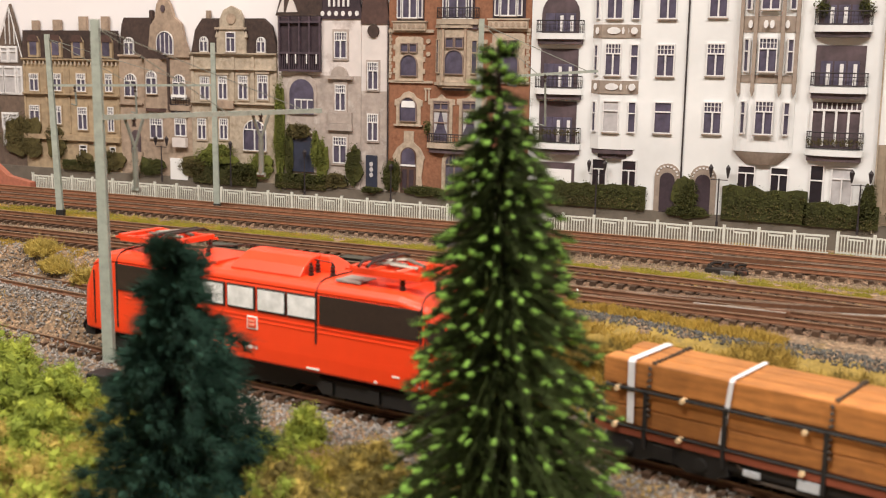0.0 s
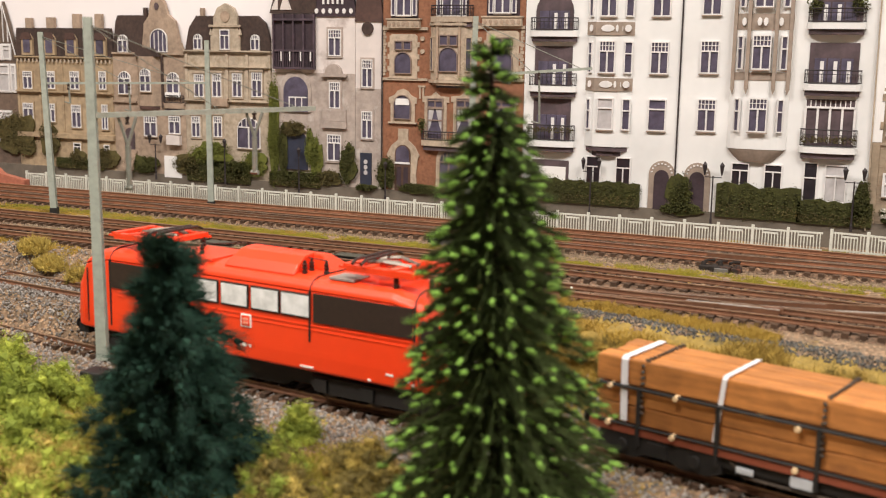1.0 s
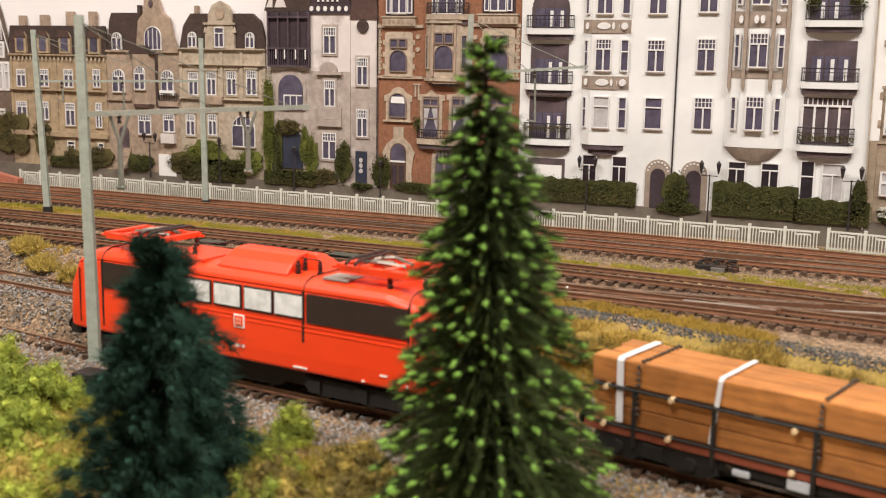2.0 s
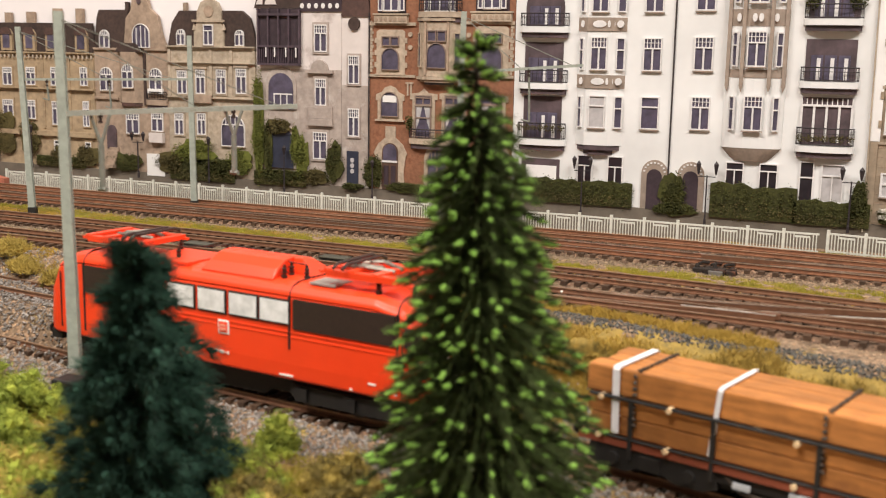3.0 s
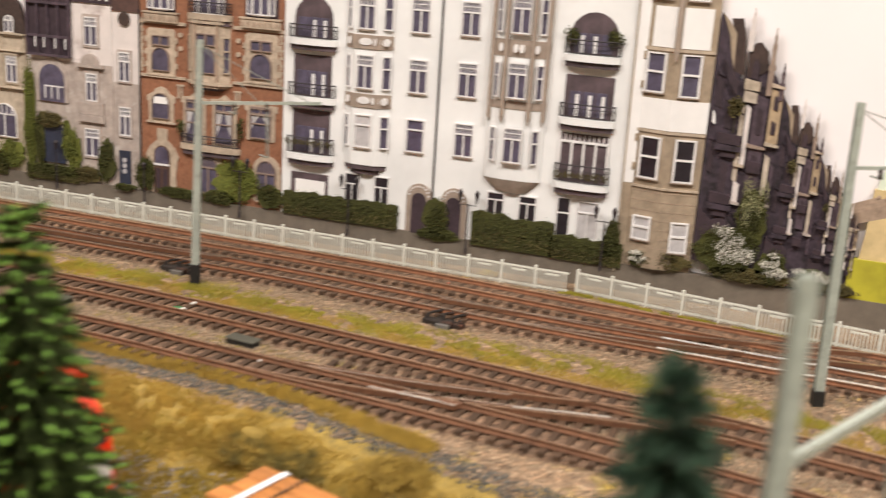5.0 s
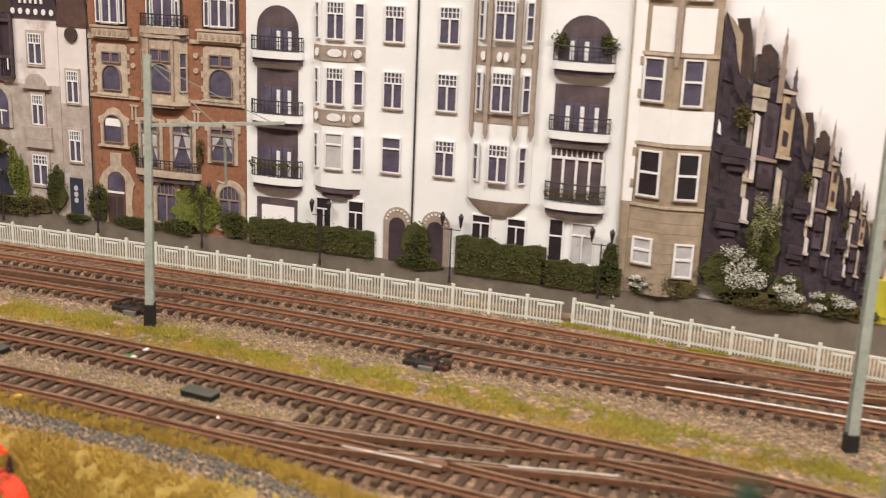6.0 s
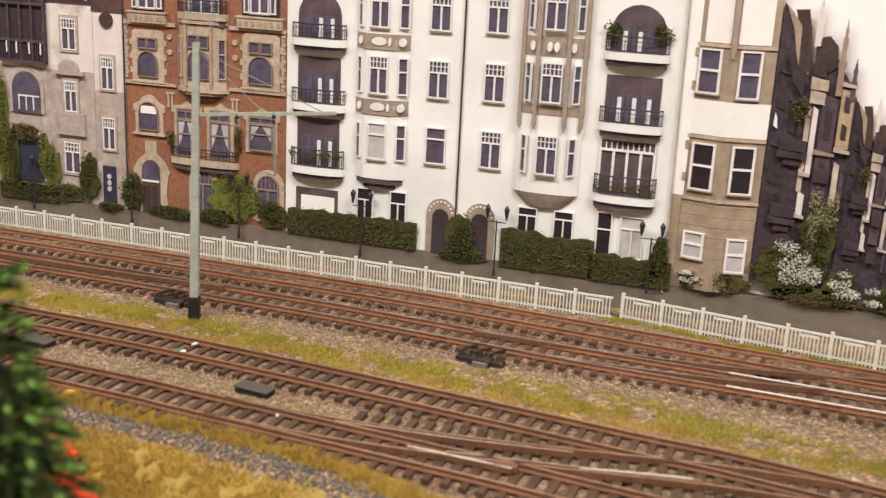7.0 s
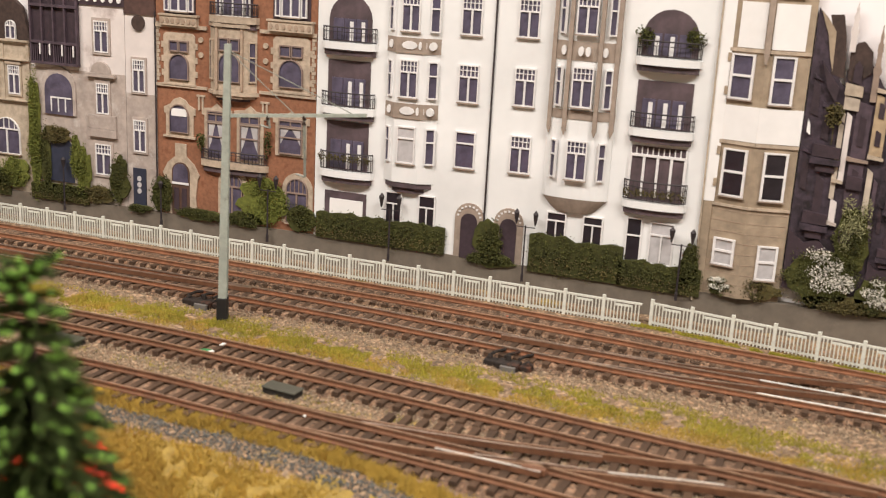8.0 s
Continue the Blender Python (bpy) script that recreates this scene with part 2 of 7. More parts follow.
# ---- backdrop: a printed townscape built as a low relief of card on a board ----
YB = 0.757
PM = {
    "sky": mat("printed_pale_sky", (0.86, 0.82, 0.835), 0.03, 6, 0.6),
    "white": mat("white_render", (0.765, 0.765, 0.765), 0.1, 22, 0.65, bump=0.05, spot=((0.76, 0.71, 0.67), 0.1)),
    "bandwhite": mat("fresh_white_render", (0.8, 0.785, 0.78), 0.05, 60, 0.65),
    "trim": mat("brown_grey_stucco_trim_and_shade", (0.31, 0.245, 0.2), 0.2, 260, 0.7),
    "frame": mat("white_window_frame", (0.72, 0.7, 0.7), 0.12, 160, 0.5),
    "pane": mat("dark_violet_window_pane", (0.09, 0.078, 0.12), 0.6, 140, 0.3),
    "darkpane": mat("black_ground_floor_pane", (0.022, 0.018, 0.024), 0.6, 160, 0.3),
    "panelight": mat("curtained_window_pane", (0.48, 0.46, 0.47), 0.3, 120, 0.4),
    # dark tone that paints shade in loggias, soffits, a bay foot and openings
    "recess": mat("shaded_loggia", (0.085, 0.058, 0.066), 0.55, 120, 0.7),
    "iron": mat("black_wrought_iron", (0.03, 0.022, 0.025), 0.3, 300, 0.6),
    "brick": mat("orange_brown_brick", (0.25, 0.108, 0.058), 0.3, 420, 0.75, spot=((0.19, 0.072, 0.036), 0.25)),
    "sand": mat("sandstone", (0.43, 0.345, 0.265), 0.32, 300, 0.75, spot=((0.3, 0.23, 0.17), 0.2)),
    "beige": mat("yellow_beige_render", (0.37, 0.275, 0.175), 0.32, 200, 0.75, spot=((0.27, 0.195, 0.125), 0.28)),
    "brown": mat("brown_sandstone", (0.35, 0.26, 0.195), 0.32, 260, 0.8, spot=((0.26, 0.19, 0.14), 0.2)),
    "pale": mat("pale_yellow_sandstone", (0.43, 0.355, 0.275), 0.32, 280, 0.8, spot=((0.31, 0.25, 0.18), 0.25)),
    "grey": mat("grey_pink_stone", (0.4, 0.335, 0.3), 0.3, 160, 0.8, spot=((0.52, 0.47, 0.44), 0.2)),
    "greywhite": mat("white_patchy_render", (0.66, 0.6, 0.58), 0.1, 60, 0.8, spot=((0.42, 0.35, 0.33), 0.2)),
    "roof": mat("dark_slate_roof", (0.05, 0.03, 0.025), 0.55, 330, 0.8),
    "redroof": mat("brown_tile_roof", (0.08, 0.042, 0.035), 0.4, 330, 0.8),
    "timber": mat("dark_violet_timber", (0.04, 0.024, 0.032), 0.4, 250, 0.7),
    "lattice": mat("violet_grey_lattice", (0.07, 0.047, 0.062), 0.45, 250, 0.7),
    "door": mat("blue_black_door", (0.03, 0.035, 0.06), 0.3, 200, 0.5),
    "brdoor": mat("red_brown_door", (0.1, 0.055, 0.04), 0.3, 200, 0.5),
    "corner": mat("ochre_ashlar", (0.315, 0.245, 0.175), 0.3, 150, 0.8, spot=((0.25, 0.19, 0.13), 0.25)),
    # side street walls: shade printed into the violet, sunlight into the cream
    "violet": mat("shaded_violet_brown_facade", (0.04, 0.027, 0.038), 0.75, 260, 0.85, spot=((0.014, 0.009, 0.011), 0.35)),
    "lit": mat("sunlit_cream_facade", (0.46, 0.39, 0.32), 0.3, 190, 0.8, spot=((0.2, 0.15, 0.14), 0.25)),
    "brownframe": mat("brown_window_frame", (0.24, 0.175, 0.15), 0.2, 200, 0.6),
    "street": mat("grey_printed_street", (0.15, 0.124, 0.098), 0.25, 90, 0.8, spot=((0.19, 0.16, 0.13), 0.2)),
    "gothicdark": mat("dark_brown_gothic_wall", (0.13, 0.09, 0.068), 0.4, 200, 0.8, spot=((0.08, 0.06, 0.045), 0.2)),
    "gothic": mat("grey_brown_gothic_stone", (0.27, 0.2, 0.16), 0.25, 200, 0.8),
    "tower": mat("far_ochre_tower", (0.6, 0.46, 0.24), 0.15, 120, 0.8),
    "meadow": mat("yellow_green_meadow", (0.42, 0.38, 0.03), 0.25, 60, 0.9),
    "copper": mat("pale_green_dome", (0.66, 0.74, 0.62), 0.06, 60, 0.8),
    "redwall": mat("weathered_red_brick_wall", (0.38, 0.13, 0.08), 0.25, 420, 0.85),
    "leaf": mat("printed_dark_leaves", (0.06, 0.062, 0.011), 0.5, 500, 0.95, island=0.4),
    "leaflight": mat("printed_bright_leaves", (0.14, 0.155, 0.026), 0.45, 500, 0.95, island=0.4),
    "leafbrown": mat("printed_brown_leaves", (0.1, 0.08, 0.024), 0.5, 500, 0.95, island=0.45),
    "blossomyellow": mat("pale_yellow_blossom", (0.34, 0.33, 0.16), 0.3, 400, 0.9, island=0.6),
    "blossom": mat("white_blossom", (0.78, 0.74, 0.65), 0.25, 400, 0.9, island=0.45),
}

bm = bmesh.new()
box(bm, -1.6, 1.6, YB + 0.005, YB + 0.016, -0.06, 0.75)
solid("backdrop", bm, PM["sky"], "large printed backdrop board with a pale hazy sky", "backdrop", kind="structure")
bm = bmesh.new()
box(bm, -1.6, 1.6, YB - 0.0012, YB + 0.0045, -0.02, 0.0168)
solid("street", bm, PM["street"], "grey street printed along the foot of the backdrop", "street", kind="structure")


def card(name, x0, x1, z0, z1, material, parent, y=YB, d=0.004, label=""):
    bm = bmesh.new()
    box(bm, x0, x1, y, y + d, z0, z1)
    return part(name, bm, material, parent, label)


def arch_pts(w, h, n=10, rise=0.5):
    """Outline of an opening of that size with a round head; the head is rise * w high."""
    r = rise * w
    return [(-w / 2, 0), (w / 2, 0)] + [(w / 2 * math.cos(a), h - r + r * math.sin(a)) for a in (math.pi * k / n for k in range(n + 1))]


def frame_ring(bm, x0, x1, z0, z1, l, r, b, t, d0, d1):
    """A closed rectangular frame whose four members are l, r, b and t wide."""
    o = [(x0, z0), (x1, z0), (x1, z1), (x0, z1)]
    n = [(x0 + l, z0 + b), (x1 - r, z0 + b), (x1 - r, z1 - t), (x0 + l, z1 - t)]
    v = [[bm.verts.new((p[0], y, p[1])) for p in q] for q, y in ((o, d0), (n, d0), (n, d1), (o, d1))]
    for a, c in zip(v, v[1:] + v[:1]):
        for k in range(4):
            bm.faces.new((a[k], a[(k + 1) % 4], c[(k + 1) % 4], c[k]))


BARS = {}


def glazing_bar(win, x0, x1, z0, z1, m, d0=-0.0012, d1=0.0002):
    key = (round(x1 - x0, 5), round(z1 - z0, 5), m, d0)
    if key not in BARS:
        bm = bmesh.new()
        box(bm, 0, x1 - x0, d0, d1, 0, z1 - z0)
        BARS[key] = mesh_from("glazing_bar", bm, PM[m])
    o = new("glazing_bar", BARS[key])
    o.parent = win
    o.matrix_local = pose(x0, 0, z0)


def window(parent, x, z, w, h, style="std", y=YB, turn=0.0, glass="pane", surround=None, margin=0.0016, fm="frame"):
    """A window with its bars, pane, sill and, where it has one, stone surround; x is its middle, z its foot."""
    f = 0.0013 if style == "sash" else 0.00065
    bm = bmesh.new()
    d0, d1 = -0.0012, 0.0002
    arched = style in ("arch", "gothic", "archplain")
    if glass == "pane" and z < 0.05 and style in ("two", "narrow"):
        glass = "darkpane"
    if arched:
        out, inn = arch_pts(w, h), arch_pts(w - 2 * f, h - 2 * f)
        lo = [bm.verts.new((a, d0, b)) for a, b in out]
        li = [bm.verts.new((a, d0, b + f)) for a, b in inn]
        lb = [bm.verts.new((a, d1, b)) for a, b in out]
        for i in range(len(lo)):
            j = (i + 1) % len(lo)
            bm.faces.new((lo[i], lo[j], li[j], li[i]))
            bm.faces.new((lb[i], lb[j], lo[j], lo[i]))
    else:
        frame_ring(bm, -w / 2, w / 2, 0, h, f, f, 0.0008, 0.0008, d0, d1)
    win = part("window", bm, PM[fm], parent)
    win.matrix_world = pose(x, y, z, 0, 0, turn)
    bars = []
    if style in ("std", "arch", "french"):
        zt = h * 0.66
        bars.append((-w / 2 + f, w / 2 - f, zt, zt + 0.0009))
        bars.append((-0.00055, 0.00055, f, zt))
        n = 4 if w > 0.008 else 3
        for k in range(1, n + 1):
            a = -w / 2 + w * k / (n + 1)
            bars.append((a - 0.00025, a + 0.00025, zt + 0.0009, h - f - (w * 0.5 - math.sqrt(max(0, w * w / 4 - a * a)) if style == "arch" else 0)))
        if style == "std":
            bars.append((-w / 2 + f, w / 2 - f, zt + (h - zt) * 0.52, zt + (h - zt) * 0.52 + 0.0004))
    elif style == "plain":
        bars.append((-w / 2 + f, w / 2 - f, h * 0.66, h * 0.66 + 0.0009))
    elif style == "sash":
        bars.append((-w / 2 + f, w / 2 - f, h * 0.5, h * 0.5 + 0.0012))
    elif style == "narrow":
        bars.append((-w / 2 + f, w / 2 - f, h * 0.6, h * 0.6 + 0.0008))
    elif style == "two":
        bars.append((-0.0004, 0.0004, f, h * 0.68))
        bars.append((-w / 2 + f, w / 2 - f, h * 0.68, h * 0.68 + 0.0008))
    elif style == "gothic":
        for k in (-1, 0, 1):
            bars.append((k * w / 4 - 0.0003, k * w / 4 + 0.0003, f, h - w * (0.1 + 0.1 * abs(k))))
    for k, b in enumerate(bars):
        if b[3] > b[2]:
            glazing_bar(win, *b, fm, -0.0012 + 0.00006 * (k % 3))
    bm = bmesh.new()
    if arched:
        prism(bm, arch_pts(w - f, h - f), -0.0005, 0.0002)
    else:
        box(bm, -w / 2 + f * 0.7, w / 2 - f * 0.7, -0.0005, 0.0002, f * 0.7, h - f * 0.7)
    part("pane", bm, PM[glass], win)
    if surround:
        bm = bmesh.new()
        m = margin
        frame_ring(bm, -w / 2 - m, w / 2 + m, -m, h + m * 1.3, m, m, m, m * 1.3, -0.0009, 0.0002)
        part("surround", bm, PM[surround], win)
    elif style not in ("narrow", "gothic", "sole", "archplain"):
        bm = bmesh.new()
        box(bm, -w / 2 - 0.0006, w / 2 + 0.0006, -0.0014, 0.0002, -0.0007, -0.0001)
        part("sill", bm, PM["trim" if style != "arch" else "sand"], win)
    return win


def house(label, walls):
    h = thing("house", label, "house", group="townhouses on the backdrop")
    for x0, x1, z0, z1, m in walls:
        card("wall", x0, x1, z0, z1, PM[m], h)
    return h


def roof(parent, pts, m="roof", y=YB + 0.0006, d=0.003):
    bm = bmesh.new()
    prism(bm, pts, y, y + d)
    return part("roof", bm, PM[m], parent)


def cornice(parent, x0, x1, z, m="sand", h=0.002, d=0.0016):
    bm = bmesh.new()
    box(bm, x0, x1, YB - d, YB, z, z + h * 0.5)
    box(bm, x0, x1, YB - d * 1.6, YB, z + h * 0.5, z + h)
    return part("cornice", bm, PM[m], parent)


def balcony(parent, x, z, w, h, depth=0.006, slab="white", bars=16):
    """A bowed slab with an iron railing of bars before it; z is the railing's foot."""
    bm = bmesh.new()
    n = 10
    front = [(x + w / 2 * math.cos(a), YB - depth * math.sin(a) ** 0.7) for a in (math.pi * (k / n) for k in range(n + 1))]
    prism(bm, front, z - 0.0042, z - 0.0004, "z")
    b = part("balcony", bm, PM[slab], parent)
    # the soffit's dark colour paints the shade under the slab
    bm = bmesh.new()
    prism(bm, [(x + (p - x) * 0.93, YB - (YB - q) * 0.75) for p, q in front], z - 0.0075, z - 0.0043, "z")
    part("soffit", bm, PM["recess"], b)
    rim = [(x + (w / 2 - 0.0006) * math.cos(a), YB - (depth - 0.0006) * math.sin(a) ** 0.7) for a in (math.pi * (0.03 + 0.94 * k / bars) for k in range(bars + 1))]
    bm = bmesh.new()
    tube(bm, [(0, 0, 0), (0, 0, h)], 0.00022, 4, False)
    bar = mesh_from("bar", bm, PM["iron"])
    for p, q in rim:
        o = new("bar", bar)
        o.parent = b
        o.matrix_world = pose(p, q, z)
    bm = bmesh.new()
    for zz, r in ((z + h, 0.0004), (z + 0.0006, 0.0003), (z + h * 0.7, 0.00022)):
        tube(bm, [(p, q, zz) for p, q in rim], r, 4, False)
    part("handrail", bm, PM["iron"], b)
    return b


def clump(bm, rnd, x, y, z, rx, ry, rz, n, size):
    """Small leaf blades strewn through an uneven ball."""
    for _ in range(n):
        a, u = rnd.uniform(0, 2 * math.pi), rnd.uniform(-1, 1)
        r = (0.35 + 0.65 * rnd.random() ** 0.6) * (1 + 0.25 * math.sin(3 * a + x * 900))
        s = math.sqrt(1 - u * u)
        p = Vector((x + rx * r * s * math.cos(a), y + ry * r * s * math.sin(a), z + rz * r * u))
        d = Vector((rnd.gauss(0, 1), rnd.gauss(0, 1), rnd.gauss(0, 1))).normalized() * size * rnd.uniform(0.6, 1.3)
        e = d.orthogonal().normalized() * size * rnd.uniform(0.4, 0.9)
        bm.faces.new([bm.verts.new(p - d), bm.verts.new(p + e), bm.verts.new(p + d), bm.verts.new(p - e)])


def shrub(name, label, x, z, w, h, m="leaf", n=420, y=YB - 0.0025, size=0.0008, boxy=False, category="bush", extra=None):
    """A flat-backed bush of many small leaves against the backdrop; z is its foot."""
    rnd = random.Random(label + str(x))
    t = thing(name, label, category, pose(x, y, z))
    bm = bmesh.new()
    n, size = int(n * 3.2), size * 0.68
    if boxy:
        k = max(2, int(w / (h * 0.5)))
        line = [(-w / 2, 0)]
        low = bmesh.new()
        for i in range(k):
            hh = h * rnd.uniform(0.92, 1.04)
            xx = -w / 2 + w * (i + 0.5) / k
            clump(bm, rnd, xx, 0, hh * 0.58, w / k * 0.62, 0.0016, hh * 0.42, n // k, size)
            clump(low, rnd, xx, -0.0004, hh * 0.22, w / k * 0.6, 0.0016, hh * rnd.uniform(0.2, 0.34), n // (2 * k), size)
            line += [(-w / 2 + w * i / k, hh * 0.9), (xx, hh * 0.96)]
        line += [(w / 2, h * 0.9), (w / 2, 0)]
        prism(bm, line, 0.0002, 0.002)
        part("old_growth", low, PM["leafbrown"], t, "brownish lower leaves")
    else:
        line = []
        for q in range(26):
            a = 2 * math.pi * q / 26
            r = 0.82 + 0.34 * noise.noise(Vector((math.cos(a) * 2.2 + x * 70, math.sin(a) * 2.2, h * 90)))
            line.append((w * 0.47 * math.cos(a) * r, max(0.0, h * 0.48 + h * 0.48 * math.sin(a) * r)))
        prism(bm, line, 0.0002, 0.002)
        for i in range(13):
            a = rnd.uniform(0, 6.28)
            r = rnd.choice((0.1, 0.28, 0.31))
            clump(bm, rnd, r * w * math.cos(a), -0.0003, h * (0.5 + r * math.sin(a)), w * rnd.uniform(0.16, 0.24), 0.0018, h * rnd.uniform(0.14, 0.24), n // 10, size)
    part("leaves", bm, PM[m], t)
    if extra:
        bm = bmesh.new()
        for i in range(7):
            clump(bm, rnd, rnd.uniform(-0.34, 0.34) * w, -0.0012, h * rnd.uniform(0.35, 0.9), w * 0.16, 0.0012, h * 0.13, n // 8, size * 0.85)
        part("blossom", bm, PM[extra], t)
    return t


# white apartment house
H7 = house("tall white rendered apartment house with bay windows and balconies", [(-0.206, 0.0225, 0.012, 0.2, "white")])
for zz, hh, styles in ((0.1427, 0.0205, ("std", "std")), (0.1056, 0.021, ("std", "std")), (0.0683, 0.021, ("plain", "std"))):
    window(H7, -0.1126, zz, 0.0118, hh, styles[0])
    window(H7, -0.0802, zz + 0.001, 0.0118, hh, styles[1])
for xx in (-0.1126, -0.0802):
    window(H7, xx, 0.1795, 0.0118, 0.02)
bm = bmesh.new()
tube(bm, [(-0.0985, YB - 0.0008, 0.03), (-0.0987, YB - 0.0008, 0.2)], 0.0006, 6)
part("drainpipe", bm, PM["iron"], H7)
# faceted bay
BX0, BX1, BD = -0.1633, -0.1285, 0.0045
plan = [(BX0, YB + 0.001), (BX0 + 0.0085, YB - BD), (BX1 - 0.0105, YB - BD), (BX1, YB + 0.001)]
bm = bmesh.new()
prism(bm, plan, 0.0566, 0.2, "z")
part("bay", bm, PM["white"], H7)
# foot in the dark recess tone: shade under the bay put into colour
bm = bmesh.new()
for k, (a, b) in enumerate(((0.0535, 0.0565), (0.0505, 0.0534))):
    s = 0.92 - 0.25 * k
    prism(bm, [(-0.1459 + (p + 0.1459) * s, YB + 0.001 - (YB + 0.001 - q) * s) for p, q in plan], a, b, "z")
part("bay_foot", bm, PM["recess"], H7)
aL, aR = math.degrees(math.atan2(BD, 0.0085)), math.degrees(math.atan2(BD, 0.0105))
for zz, style, gl in ((0.1795, "std", "pane"), (0.1425, "std", "pane"), (0.1056, "std", "pane"), (0.068, "plain", "panelight")):
    window(H7, -0.1467, zz, 0.0109, 0.0213, style, YB - BD, glass=gl)
    window(H7, BX0 + 0.0047, zz, 0.0036, 0.0205, "narrow", YB - 0.00225, -aL)
    window(H7, BX1 - 0.0048, zz, 0.0055, 0.021, "narrow", YB - 0.002, aR)
for zz in (0.1305, 0.0938):
    bm = bmesh.new()
    prism(bm, [(-0.1459 + (p + 0.1459) * 1.02, YB + 0.001 - (YB + 0.001 - q) * 1.12) for p, q in plan], zz, zz + 0.0086, "z")
    fr = part("frieze", bm, PM["trim"], H7)
    for xx, ww in ((-0.1585, 0.0012), (-0.1555, 0.0008), (-0.1468, 0.0046), (-0.1405, 0.0009), (-0.1378, 0.001), (-0.1335, 0.0022)):
        dy = YB - BD - 0.0012 if -0.155 < xx < -0.139 else YB - 0.0042
        bm = bmesh.new()
        prism(bm, [(xx + ww * math.cos(a), zz + 0.0043 + 0.0026 * math.sin(a) * (1 if a < math.pi else 0.8)) for a in (2 * math.pi * k / 10 for k in range(10))], dy, dy + 0.002)
        part("ornament", bm, PM["frame"], fr)
for xx in (-0.1544, -0.1337):
    window(H7, xx, 0.026, 0.0103, 0.0238, "two")
# round bay
bm = bmesh.new()
RC, RW, RD = -0.0477, 0.0187, 0.0062
ring = [(RC + RW * math.cos(a), YB + 0.001 - RD * math.sin(a) ** 0.8) for a in (math.pi * k / 12 for k in range(13))]
prism(bm, ring, 0.0596, 0.2, "z")
part("bay", bm, PM["white"], H7, smooth=False)
# tapered foot in trim brown, which paints the bay's shaded underside
bm = bmesh.new()
rows = []
for k in range(10):
    f = 0.97 - 0.42 * (k / 9) ** 1.2
    rows.append([bm.verts.new((RC + (p - RC) * f, YB + 0.001 - (YB + 0.001 - q) * f, 0.0595 - 0.00092 * k)) for p, q in ring])
for u, v in zip(rows, rows[1:]):
    for k in range(len(u)):
        bm.faces.new((u[k], u[(k + 1) % len(u)], v[(k + 1) % len(u)], v[k]))
bm.faces.new(rows[-1])
bmesh.ops.recalc_face_normals(bm, faces=bm.faces)
part("bay_foot", bm, PM["trim"], H7)
yb = YB - RD + 0.0009
for zz in (0.1482, 0.1098, 0.0706):
    window(H7, RC + 0.0006, zz, 0.0114, 0.0215, "std", yb - 0.0009)
    window(H7, RC - 0.0122, zz, 0.0045, 0.021, "narrow", yb + 0.0006, -38)
    window(H7, RC + 0.0135, zz, 0.0046, 0.021, "narrow", yb + 0.0011, 38)
for xx, yy in ((-0.0168, 0.0035), (-0.0078, 0.0008), (0.0088, 0.0008), (0.0172, 0.0038)):
    bm = bmesh.new()
    box(bm, RC + xx - 0.0011, RC + xx + 0.0011, yb + yy - 0.0022, yb + yy + 0.0012, 0.0985, 0.2)
    prism(bm, [(RC + xx - 0.0013, 0.0984), (RC + xx + 0.0013, 0.0984), (RC + xx, 0.0945)], yb + yy - 0.0024, yb + yy + 0.001)
    part("pilaster", bm, PM["trim"], H7)
for zz, hh in ((0.1345, 0.01), (0.1032, 0.0048)):
    bm = bmesh.new()
    prism(bm, [(RC + (p - RC) * 1.0, YB + 0.001 - (YB + 0.001 - q) * 1.06) for p, q in ring], zz, zz + hh, "z")
    part("frieze", bm, PM["trim"], H7)
for xx in (-0.0112, -0.0016, 0.0022, 0.0112):
    bm = bmesh.new()
    dy = yb - 0.0022 + (0.002 if abs(xx) > 0.005 else 0)
    prism(bm, [(RC + xx + 0.0014 * math.cos(a), 0.1395 + 0.0026 * math.sin(a)) for a in (2 * math.pi * k / 10 for k in range(10))], dy, dy + 0.002)
    part("ornament", bm, PM["frame"], H7)
for xx in (-0.0566, -0.0359):
    window(H7, xx, 0.0335, 0.0112, 0.0168, "two")
# gate arches
for xx in (-0.1073, -0.0838):
    bm = bmesh.new()
    prism(bm, arch_pts(0.0172, 0.0325), YB - 0.001, YB)
    a = part("gate_arch", bm, PM["trim"], H7)
    a.matrix_world = pose(xx, 0, 0.0163)
    bm = bmesh.new()
    prism(bm, arch_pts(0.0098, 0.0265), YB - 0.0014, YB - 0.0009)
    part("gate", bm, PM["timber"], a)
    bm = bmesh.new()
    for k in range(9):
        an = math.pi * (k + 0.5) / 9
        bm = bmesh.new()
        p = (0.0068 * math.cos(an), 0.0325 - 0.0086 + 0.0068 * math.sin(an))
        box(bm, p[0] - 0.0006, p[0] + 0.0006, YB - 0.0014, YB - 0.0009, p[1] - 0.0005, p[1] + 0.0005)
        part("white_stone", bm, PM["frame"], a)
